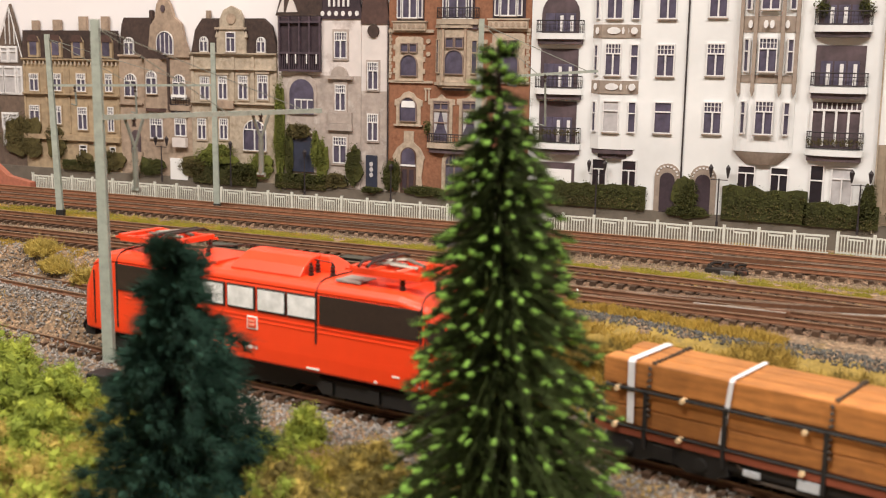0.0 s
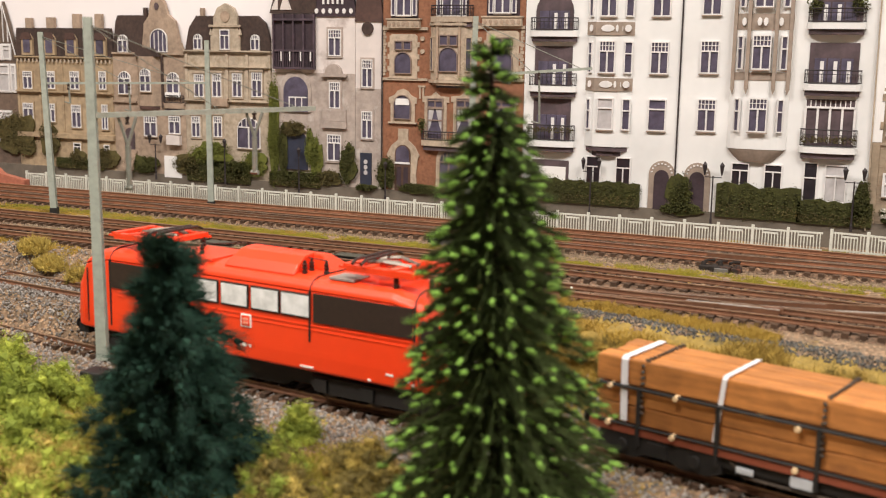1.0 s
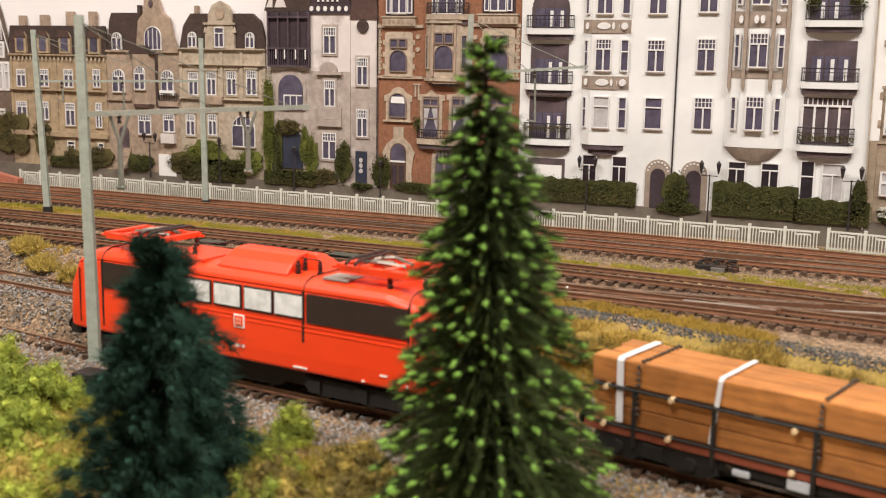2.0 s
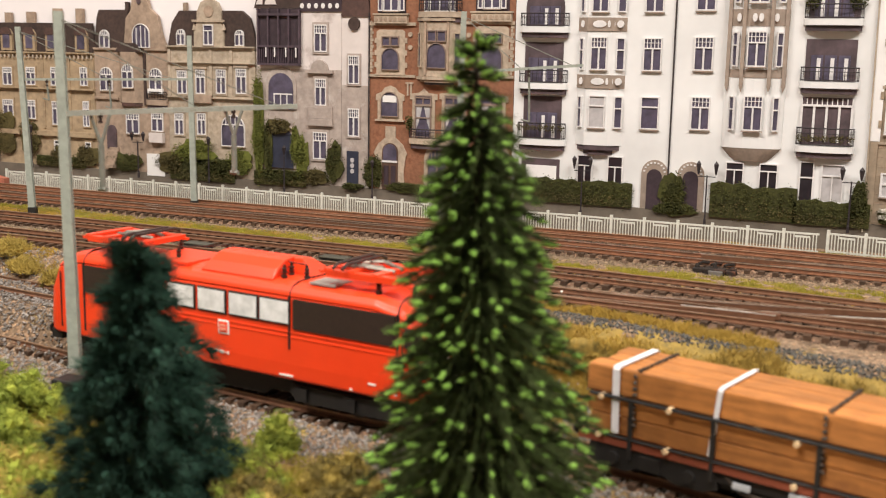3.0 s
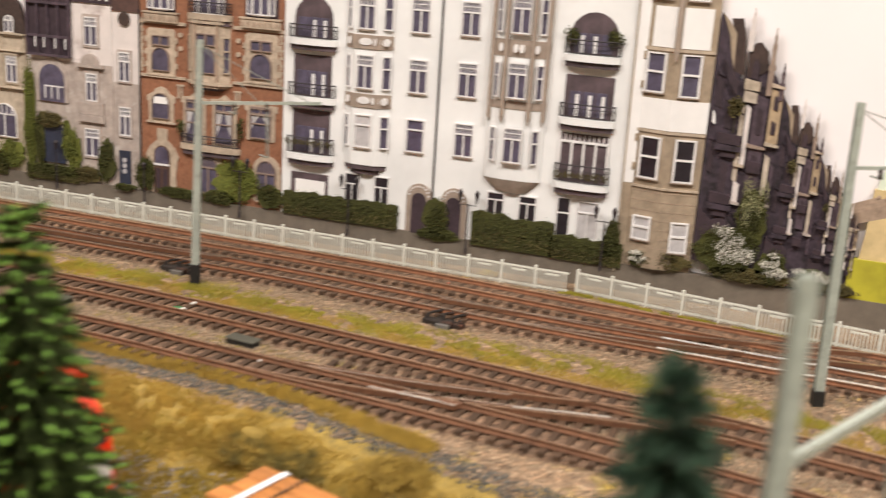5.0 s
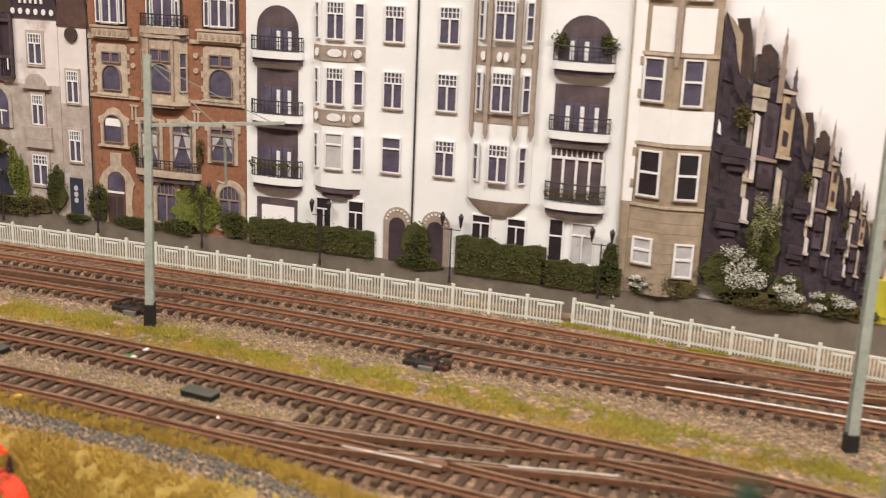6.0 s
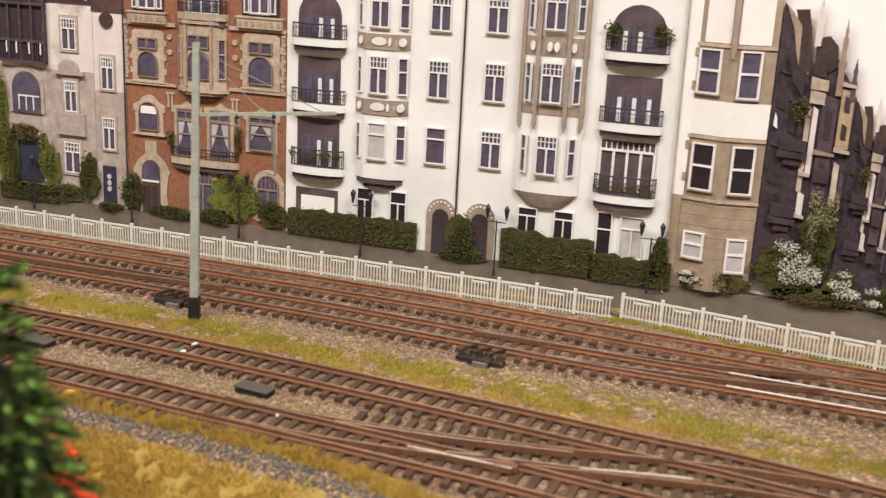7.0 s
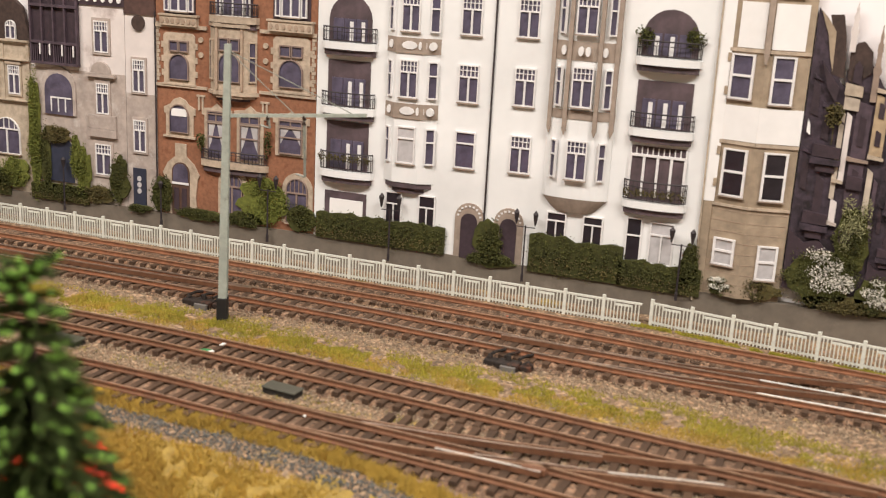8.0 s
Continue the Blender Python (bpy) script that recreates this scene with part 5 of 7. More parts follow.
for x, z, w, h in ((0.0553, 0.0165, 0.03, 0.0125), (0.1, 0.0165, 0.06, 0.0105), (0.145, 0.0165, 0.035, 0.0095), (0.018, 0.0155, 0.012, 0.03)):
    shrub("bush", "low olive green bush along the street", x, z, w, h, "leafbrown" if w > 0.02 else "leaf", int(14000 * math.sqrt(w * h)))


# street lamps on the street
def street_lamp(x, z, h, arms):
    t = thing("street_lamp", "black iron street lamp with %s" % ("two lanterns" if arms else "one lantern"), "street lamp", pose(x, YB - 0.0045, z), group="street lamps")
    bm = bmesh.new()
    tube(bm, [(0, 0, 0), (0, 0, h * 0.1), (0, 0, h * 0.12), (0, 0, h * 0.78)], [0.0009, 0.0009, 0.0006, 0.00045], 6)
    if arms:
        tube(bm, [(-0.0055, 0, h * 0.76), (0.0055, 0, h * 0.76)], 0.0003, 5)
    part("pole", bm, PM["iron"], t)
    for sx in ((-0.0055, 0.0055) if arms else (0,)):
        bm = bmesh.new()
        tube(bm, [(sx, 0, h * 0.79), (sx, 0, h * 0.83), (sx, 0, h * 0.92), (sx, 0, h * 0.95), (sx, 0, h)], [0.0004, 0.0008, 0.0015, 0.0017, 0.0002], 6)
        part("lantern", bm, PM["iron"], t)
    return t


for x, z, h, arms in ((-0.1549, 0.0085, 0.0405, True), (-0.0729, 0.0085, 0.0418, True), (0.0135, 0.011, 0.0405, True), (-0.2352, 0.009, 0.042, True), (-0.3109, 0.0095, 0.0285, False), (-0.3846, 0.0095, 0.0355, False), (-0.452, 0.0125, 0.036, False), (-0.519, 0.0125, 0.037, True), (-0.628, 0.0145, 0.036, False)):
    street_lamp(x, z, h, arms)

# brick ramp wall at the end of the fence
bm = bmesh.new()
prism(bm, [(-0.95, -0.003), (-0.63, -0.003), (-0.63, 0.008), (-0.655, 0.012), (-0.672, 0.024), (-0.7, 0.04), (-0.95, 0.055)], 0.722, 0.728)
solid("wall_brick", bm, PM["redwall"], "sloping red brick retaining wall", "wall", kind="structure")


# ---- fence ----
PM["fence"] = mat("grey_white_fence_plastic", (0.64, 0.635, 0.57), 0.15, 300, 0.6, spot=((0.42, 0.37, 0.3), 0.08))
FW, FH = 0.0215, 0.0140


def fence_panel(m):
    t = thing("fence_panel", "grey-white plastic picket fence panel of a model railway", "fence", m, group="fence panels along the tracks")
    bm = bmesh.new()
    box(bm, -0.0009, 0.0009, -0.0007, 0.0007, -0.0035, FH + 0.0006)
    part("post", bm, PM["fence"], t)
    for z, x0, x1 in ((0.0012, 0.0009, FW - 0.0009), (FH - 0.0022, 0.0009, FW - 0.0009), (FH * 0.7, FW * 0.3, FW * 0.72)):
        bm = bmesh.new()
        box(bm, x0, x1, -0.0004, 0.0004, z, z + 0.0011)
        part("crossbar", bm, PM["fence"], t)
    n = 10
    for k in range(n):
        x = 0.0014 + (FW - 0.0028) * (k + 0.5) / n
        mid = FW * 0.3 < x < FW * 0.72
        bm = bmesh.new()
        box(bm, -0.0003, 0.0003, -0.0008, -0.0001, 0.0003, FH * 0.72 if mid else FH - 0.0012)
        p = part("picket", bm, PM["fence"], t)
        p.location = (x, 0, 0)
    return t


base = fence_panel(pose(-0.022, 0.7355, -0.001))
for i in range(1, 30):
    copy_thing(base, pose(-0.022 - FW * i, 0.7355 + 0.0002 * i, -0.001, 0, random.uniform(-0.5, 0.5), -0.5 + random.uniform(-0.6, 0.6)))
for i in range(12):
    a = -8.0
    copy_thing(base, pose(0.0035 + FW * i * math.cos(radians(a)), 0.7385 + FW * i * math.sin(radians(a)), -0.0005, 0, random.uniform(-0.5, 0.5), a + random.uniform(-0.6, 0.6)))
# ---- vegetation helpers ----
class Soup:
    """Loose faces collected into one mesh."""

    def __init__(self):
        self.v, self.f = [], []

    def face(self, *pts):
        n = len(self.v)
        self.v.extend(pts)
        self.f.append(tuple(range(n, n + len(pts))))

    def blade(self, p, d, w):
        """A tapering blade from p along d, w wide."""
        s = d.orthogonal().normalized() * (w / 2) if abs(d.z) < 0.9 * d.length else Vector((w / 2, 0, 0))
        self.face(p - s, p + s, p + d)

    def leaf(self, p, d, w):
        s = d.orthogonal().normalized() * (w / 2)
        self.face(p - d * 0.5, p + s, p + d * 0.5, p - s)

    def mesh(self, name, material):
        me = bpy.data.meshes.new(name)
        me.from_pydata([tuple(v) for v in self.v], [], self.f)
        me.materials.append(material)
        return me

    def part(self, name, material, parent, label="", kind=""):
        ob = new(name, self.mesh(name, material))
        ob.parent = parent
        return tagged(ob, label, kind=kind)


def rand_dir(rnd):
    return Vector((rnd.gauss(0, 1), rnd.gauss(0, 1), rnd.gauss(0, 1))).normalized()


M["needle"] = mat("dark_olive_needles", (0.062, 0.086, 0.024), 0.45, 300, 0.9, island=0.65, spec=0.2)
M["tip"] = mat("bright_green_tips", (0.23, 0.43, 0.07), 0.3, 500, 0.85, bump=0.6, bscale=1500)
M["teal"] = mat("blue_green_needles", (0.026, 0.068, 0.046), 0.5, 250, 0.9, island=0.72, spec=0.2)
M["deep"] = mat("deep_green_needles", (0.024, 0.062, 0.03), 0.45, 250, 0.85, island=0.65)
M["bark"] = mat("dark_brown_bark", (0.03, 0.02, 0.012), 0.4, 300, 0.9)
M["foam"] = mat("yellow_green_foam", (0.37, 0.42, 0.055), 0.3, 260, 0.95, island=0.35)
M["foamdark"] = mat("mid_green_foam", (0.25, 0.31, 0.042), 0.35, 260, 0.95, island=0.35)
M["straw"] = mat("straw_yellow_foam", (0.5, 0.37, 0.085), 0.3, 260, 0.95, island=0.35)
M["olive"] = mat("olive_brown_fibre", (0.19, 0.145, 0.035), 0.35, 260, 0.95, island=0.45)
M["grass"] = mat("golden_static_grass", (0.47, 0.305, 0.05), 0.3, 60, 0.9, island=0.4)
M["grassgreen"] = mat("yellow_green_static_grass", (0.36, 0.31, 0.03), 0.35, 50, 0.9, island=0.4)


def ball_template(sub):
    bm = bmesh.new()
    bmesh.ops.create_icosphere(bm, subdivisions=sub, radius=1)
    bm.verts.index_update()
    out = [v.co.copy() for v in bm.verts], [tuple(v.index for v in f.verts) for f in bm.faces]
    bm.free()
    return out


BALL1, BALL2 = ball_template(1), ball_template(2)


OCTA = ([Vector(p) for p in ((1, 0, 0), (-1, 0, 0), (0, 1, 0), (0, -1, 0), (0, 0, 1), (0, 0, -1))], [(0, 2, 4), (2, 1, 4), (1, 3, 4), (3, 0, 4), (2, 0, 5), (1, 2, 5), (3, 1, 5), (0, 3, 5)])


def blob(soup, c, axis, long, wide, rnd, rough=0.3, ball=BALL1):
    """A lumpy grain of flock, long along axis."""
    n = len(soup.v)
    axis = axis.normalized()
    u = axis.orthogonal().normalized()
    w = axis.cross(u)
    off = Vector((rnd.random() * 50, 0, 0))
    for p in ball[0]:
        k = 1 + rough * 1.6 * noise.noise(p * 1.7 + off)
        soup.v.append(c + (axis * (p.x * long) + u * (p.y * wide) + w * (p.z * wide)) * k)
    soup.f.extend(tuple(i + n for i in f) for f in ball[1])


def fir_tree(label, x, y, z0, z1, profile, needle, tip, whorls, per, needles, blade, seed, thick=0.16, wood=M["bark"], tuft=0.0, lean=(0.0, 0.0)):
    """profile: radius at a depth below the top. Every branch is a brush of needles on a twig, most with a paler tip."""
    rnd = random.Random(seed)
    t = thing("fir_tree", label, "tree", pose(x, y, z0, lean[0], lean[1], 0))
    H = z1 - z0
    bm = bmesh.new()
    tube(bm, [(0, 0, -0.004), (0, 0, H * 0.5), (0, 0, H * 0.97)], [0.0036, 0.0024, 0.0006], 8)
    part("trunk", bm, wood, t)

    def radius(d):
        for (a, b), (c, e) in zip(profile, profile[1:]):
            if d <= c:
                return b + (e - b) * (d - a) / (c - a)
        return profile[-1][1]

    crown, tips, twigs = Soup(), Soup(), Soup()
    for i in range(whorls):
        d = H * ((i + 0.3) / whorls) ** 0.85
        if d > H * 0.97:
            continue
        r = radius(d)
        n = int(per * (0.5 + 0.5 * min(1, r / 0.02)))
        off = rnd.random() * 6.28
        for k in range(n):
            a = off + 6.283 * (k + rnd.uniform(-0.35, 0.35)) / n
            ln = r * (rnd.uniform(0.86, 1.12) if k % 3 else rnd.uniform(0.6, 0.9)) * (1 + (rnd.uniform(-0.25, 0.1) if tuft else 0))
            up = 0.5 * max(0, 1 - d / 0.022) - (0.14 + 0.1 * d / H if tip else 0.06) + rnd.uniform(-0.14, 0.12)
            out = Vector((math.cos(a), math.sin(a), up))
            one = out.normalized()
            base = Vector((0, 0, H - d + rnd.uniform(-1, 1) * H / whorls * 0.6))
            end = base + out * ln + Vector((0, 0, -0.18 * ln))
            twigs.blade(base, end - base, 0.0009)
            m = int(needles * (0.45 + 0.55 * min(1, ln / 0.025)))
            if tuft:
                for u in (0.25, 0.45, 0.62, 0.8, 0.97):
                    c = base + out * (ln * u) + Vector((0, 0, -0.18 * ln * u * u)) + rand_dir(rnd) * 0.0016
                    rt = tuft * rnd.uniform(0.7, 1.3)
                    blob(crown, c, one, rt * 0.7, rt * 0.55, rnd, 0.4, OCTA)
                    for _ in range(85):
                        v = rand_dir(rnd)
                        crown.blade(c + v * rt * rnd.uniform(0.4, 1.0), (v * 0.5 + rand_dir(rnd) * 0.5 + one * 0.8) * blade * rnd.uniform(0.6, 1.2), blade * thick)
                m = 0
            for j in range(m):
                u = (0.1 if tip else 0.06) + (0.9 if tip else 0.94) * (j + rnd.random()) / m
                p = base + out * (ln * u) + Vector((0, 0, -0.18 * ln * u * u))
                side = rand_dir(rnd)
                dirn = (one * (1.0 if tip else 0.6) + side * (0.62 if tip else 0.85)) * blade * rnd.uniform(0.65, 1.2) * (0.75 + 0.25 * u)
                crown.blade(p, dirn, blade * thick)
            if tip and rnd.random() < 0.94:
                sz = rnd.uniform(0.75, 1.2)
                for u in (1.0, 0.72)[: rnd.choice((1, 1, 2))]:
                    p = base + (end - base) * u + rand_dir(rnd) * (0.0004 if u == 1 else 0.0026)
                    ax = one + rand_dir(rnd) * 0.25 + Vector((0, 0, 0.12))
                    blob(tips, p, ax, 0.0021 * sz, 0.00085 * sz, rnd, 0.35)
                    for _ in range(16):
                        tips.blade(p + ax.normalized() * rnd.uniform(-0.0016, 0.0012) * sz, (ax.normalized() * 0.9 + rand_dir(rnd)) * 0.0015 * sz, 0.0004)
    for _ in range(int(9000 * H / 0.165) if tip else 0):
        d = H * (0.12 + 0.83 * rnd.random() ** 0.7)
        a, q = rnd.uniform(0, 6.283), radius(d) * rnd.uniform(0.08, 0.62)
        crown.blade(Vector((q * math.cos(a), q * math.sin(a), H - d)), (Vector((math.cos(a), math.sin(a), -0.2)) + rand_dir(rnd) * 0.8) * blade * rnd.uniform(0.9, 1.5), blade * thick * 1.5)
    twigs.part("branch", wood, t, kind="stuff")
    crown.part("crown", needle, t)
    if tip:
        tips.part("young_growth", tip, t, "bright light green shoot tips", "stuff")
    return t


fir_tree("tall model fir tree with bright green shoot tips", -0.0650, 0.3463, -0.046, 0.1195, ((0, 0.0034), (0.004, 0.0056), (0.012, 0.007), (0.016, 0.0064), (0.022, 0.0112), (0.04, 0.0165), (0.075, 0.0242), (0.11, 0.0332), (0.165, 0.0465)), M["needle"], M["tip"], 40, 18, 260, 0.0034, 3, 0.115, lean=(-3.4, -3.9))
fir_tree("dense blue-green model fir tree with a blunt top", -0.19, 0.3405, -0.046, 0.0472, ((0, 0.0042), (0.003, 0.0078), (0.01, 0.0092), (0.018, 0.0142), (0.026, 0.0188), (0.05, 0.0275), (0.08, 0.0365), (0.1, 0.04)), M["teal"], None, 17, 13, 0, 0.0036, 5, 0.1, tuft=0.003)
fir_tree("dark green model spruce tree with layered branches", 0.1127, 0.3024, -0.05, 0.1286, ((0, 0.0016), (0.004, 0.0028), (0.0105, 0.0056), (0.0215, 0.0088), (0.06, 0.018), (0.18, 0.046)), M["deep"], None, 40, 20, 190, 0.0036, 8, 0.19)


# ---- bushes and grass ----
def foam_bush(name, label, x, y, z, rx, ry, rz, mats, n, leaf, seed, fibre=False):
    """A bush of many fluffy clumps, each a core covered in tiny flakes, or a tangle of fibres; mats: main flock, second, rare."""
    rnd = random.Random(seed)
    t = thing(name, label, "bush", pose(x, y, z))
    soups = [Soup() for _ in mats]
    for i in range(int(n * (2.0 if fibre else 1.15))):
        d = rand_dir(rnd)
        d.z = abs(d.z) * 1.0 - 0.1
        k = rnd.uniform(0.55, 1.0) * (1 + 0.22 * noise.noise(d * 2.5 + Vector((seed * 40, 0, 0))))
        c = Vector((d.x * rx * k, d.y * ry * k, d.z * rz * k))
        s = soups[rnd.choice([0, 0, 0, 1, 1, len(mats) - 1])]
        if fibre:
            for _ in range(26):
                q = c + rand_dir(rnd) * leaf * 2 * rnd.random()
                s.blade(q, (rand_dir(rnd) + Vector((0, 0, 0.5))) * leaf * rnd.uniform(2.0, 4.5), leaf * 0.42)
            continue
        cr = leaf * rnd.uniform(2.0, 4.2)
        blob(s, c, rand_dir(rnd), cr * 0.62, cr * 0.55, rnd, 0.5, OCTA)
        for _ in range(170):
            u = rand_dir(rnd)
            q = c + u * cr * rnd.uniform(0.35, 1.15)
            s.blade(q, (rand_dir(rnd) + u * 0.7) * leaf * rnd.uniform(0.35, 0.75), leaf * rnd.uniform(0.3, 0.5))
    bm = bmesh.new()
    tube(bm, [(0, 0, -0.006), (rx * 0.1, 0, rz * 0.3), (rx * 0.15, ry * 0.1, rz * 0.6)], [0.0014, 0.001, 0.0005], 6)
    part("stem", bm, M["bark"], t)
    for s, m in zip(soups, mats):
        if s.f:
            s.part("foliage", m, t)
    return t


M["gold"] = mat("golden_ochre_fibre", (0.4, 0.265, 0.05), 0.3, 260, 0.95, island=0.45)
FM, FD, ST, OL, GF = M["foam"], M["foamdark"], M["straw"], M["olive"], M["gold"]
YG, SB, PB = "loose yellow-green foam bush on the sloping ground", "straw yellow fibre bush beside the ballast", "pale straw and green foam bush beside fir trees"
for x, y, rx, rz, mm, l, n in ((-0.42, 0.44, 0.03, 0.026, (FM, FD), YG, 130), (-0.385, 0.415, 0.03, 0.03, (FM, FD), YG, 150), (-0.345, 0.4, 0.028, 0.031, (FM, FD), YG, 150), (-0.312, 0.374, 0.026, 0.03, (FM, FD), YG, 150), (-0.272, 0.357, 0.017, 0.022, (FM, FD, FD), YG, 90), (-0.29, 0.335, 0.026, 0.022, (FM, ST, FD), YG, 130), (-0.252, 0.318, 0.024, 0.02, (ST, FM, FM), PB, 110), (-0.262, 0.29, 0.026, 0.024, (FM, FD, ST), YG, 110), (-0.222, 0.292, 0.02, 0.016, (ST, FM), PB, 80), (-0.33, 0.35, 0.026, 0.024, (FM, FD), YG, 120), (-0.3, 0.3, 0.028, 0.024, (FM, FD), YG, 110), (-0.288, 0.386, 0.02, 0.022, (FM, FD), YG, 90), (-0.245, 0.34, 0.018, 0.016, (FM, ST), PB, 80), (-0.228, 0.318, 0.018, 0.015, (ST, FM), PB, 80), (-0.237, 0.386, 0.011, 0.015, (FM, FD), "small bright green foam bush by a mast foot", 45), (-0.168, 0.3915, 0.009, 0.017, (FM, FD), "small yellow-green foam bush beside the ballast", 45), (-0.164, 0.362, 0.017, 0.019, (FD, FM, OL), "olive green foam bush beside a fir tree", 80), (-0.13, 0.37, 0.015, 0.016, (ST, OL, ST), SB, 90), (-0.15, 0.345, 0.02, 0.018, (OL, ST, FD), SB, 90), (-0.112, 0.352, 0.02, 0.016, (OL, ST, OL), SB, 100), (-0.125, 0.325, 0.022, 0.018, (ST, OL, FD), SB, 90), (-0.06, 0.33, 0.024, 0.018, (OL, ST, FD), SB, 70)):
    foam_bush("bush", l, x, y, ground_z(x, y) - 0.002, rx, rx * 0.85, rz, mm, n, 0.0012, x)
for x, y, rx, rz, mm in ((-0.052, 0.478, 0.018, 0.012, (OL, GF, OL)), (-0.026, 0.468, 0.011, 0.011, (GF, ST, OL)), (-0.075, 0.485, 0.014, 0.007, (GF, OL)), (-0.005, 0.483, 0.016, 0.006, (GF, GF)), (-0.43, 0.525, 0.012, 0.006, (ST, ST)), (-0.385, 0.512, 0.009, 0.009, (ST, ST, OL)), (-0.41, 0.517, 0.013, 0.005, (ST, ST)), (0.03, 0.468, 0.02, 0.007, (GF, OL, GF))):
    foam_bush("bush", "tangled ochre fibre bush on the grassy bank", x, y, ground_z(x, y) - 0.001, rx, rx * 0.8, rz, mm, 75, 0.001, x, True)


def grass_strip(label, line, half, n, tall, m, seed, patch=0.0, dz=0.0):
    """Upright blades strewn along a line; patch thins them into tufts."""
    rnd = random.Random(seed)
    pts = spline(line, 0.002)
    s = Soup()
    made = 0
    while made < n:
        p = rnd.choice(pts)
        x, y = p.x + rnd.uniform(-0.004, 0.004), p.y + max(-1.0, min(1.0, rnd.gauss(0, 0.5))) * half * rnd.uniform(0.85, 1.1)
        q = noise.noise(Vector((x * 70, y * 70, seed))) + 0.5 * noise.noise(Vector((x * 210, y * 210, seed)))
        if q < patch - 0.35:
            made += 0.2
            continue
        h = tall * rnd.uniform(0.45, 1.15) * (0.8 + 0.5 * min(0.8, max(0, q)))
        d = Vector((rnd.gauss(0, 0.6), rnd.gauss(0, 0.6), 1)).normalized() * h
        s.blade(Vector((x, y, ground_z(x, y) - 0.0004 + dz)), d, 0.00045)
        made += 1
    return tagged(new("grass", s.mesh("grass", m)), label, "grass", kind="stuff")


M["grassolive"] = mat("ochre_static_grass", (0.4, 0.28, 0.035), 0.35, 50, 0.9, island=0.45)
GG, GY, GO = M["grass"], M["grassgreen"], M["grassolive"]
grass_strip("short yellow-green static grass between two tracks", [(-0.7, 0.65), (-0.5, 0.645), (-0.3, 0.632), (-0.22, 0.633), (-0.13, 0.625), (-0.07, 0.622), (0.0, 0.619), (0.04, 0.619), (0.102, 0.608), (0.3, 0.59)], 0.014, 80000, 0.0024, GY, 1, 0.16)
grass_strip("golden static grass between two tracks", [(-0.7, 0.645), (-0.4, 0.638), (-0.22, 0.626), (-0.12, 0.615), (-0.04, 0.612), (0.1, 0.598), (0.3, 0.575)], 0.012, 50000, 0.0022, GG, 2, 0.2)
grass_strip("golden static grass strip beside the ballast shoulder", [(-0.36, 0.542), (-0.28, 0.534), (-0.205, 0.531), (-0.13, 0.526), (-0.08, 0.522), (-0.045, 0.512), (0.0, 0.5)], 0.0058, 32000, 0.005, GG, 3, 0.05)
grass_strip("thick golden static grass on the bank", [(-0.33, 0.494), (-0.22, 0.495), (-0.15, 0.494), (-0.09, 0.487), (-0.03, 0.473), (0.04, 0.453), (0.14, 0.426), (0.26, 0.391)], 0.015, 90000, 0.0042, GG, 4, 0.06)
grass_strip("ochre static grass low on the bank", [(-0.33, 0.486), (-0.22, 0.484), (-0.12, 0.475), (-0.03, 0.458), (0.05, 0.437), (0.2, 0.4)], 0.018, 60000, 0.0038, GO, 5, 0.12)
grass_strip("sparse golden grass tufts along the fence", [(-0.003, 0.735), (0.05, 0.7265), (0.11, 0.719), (0.2, 0.708)], 0.0022, 9000, 0.0026, GY, 6, 0.2)
grass_strip("sparse yellow grass tufts on the ballast", [(-0.55, 0.545), (-0.45, 0.53), (-0.36, 0.515)], 0.01, 9000, 0.003, GG, 7, 0.3)
grass_strip("sparse grass tufts among the ballast stones", [(-0.5, 0.575), (-0.3, 0.572), (-0.1, 0.566), (0.0, 0.558)], 0.006, 3000, 0.0018, GY, 9, 0.36)
grass_strip("rough olive grass on the slope before the trains", [(-0.5, 0.42), (-0.38, 0.4), (-0.28, 0.375), (-0.17, 0.36), (-0.06, 0.33), (0.06, 0.29), (0.2, 0.23)], 0.03, 60000, 0.005, GY, 10, 0.05)


# ---- ballast stones ----
def stones(label, n, place, lo, hi, m, seed):
    rnd = random.Random(seed)
    v, f = [], []
    shape = ((1, 0, 0), (-1, 0, 0), (0, 1, 0), (0, -1, 0), (0, 0, 1), (0, 0, -1))
    tri = ((0, 2, 4), (2, 1, 4), (1, 3, 4), (3, 0, 4), (2, 0, 5), (1, 2, 5), (3, 1, 5), (0, 3, 5))
    for _ in range(n):
        x, y, z = place(rnd)
        r = rnd.uniform(lo, hi)
        e = Euler((rnd.uniform(0, 6), rnd.uniform(0, 6), rnd.uniform(0, 6))).to_matrix()
        k = len(v)
        sx, sy, sz = r * rnd.uniform(0.7, 1.2), r * rnd.uniform(0.6, 1.1), r * rnd.uniform(0.5, 0.9)
        for a, b, c in shape:
            q = e @ Vector((a * sx * rnd.uniform(0.8, 1.2), b * sy * rnd.uniform(0.8, 1.2), c * sz))
            v.append((x + q.x, y + q.y, z + q.z))
        f.extend((k + a, k + b, k + c) for a, b, c in tri)
    me = bpy.data.meshes.new("ballast")
    me.from_pydata(v, [], f)
    me.materials.append(m)
    return tagged(new("ballast", me), label, "gravel", kind="stuff")


def along(line, half, dz, skip=None):
    pts = spline(line, 0.003)

    def place(rnd):
        while True:
            p = rnd.choice(pts)
            x, off = p.x + rnd.uniform(-0.004, 0.004), rnd.uniform(-half, half)
            if skip and skip[0] < abs(off) < skip[1]:
                continue
            y = p.y + off
            return x, y, ground_z(x, y) + (dz if abs(off) < 0.0138 else dz * 0.3)
    return place


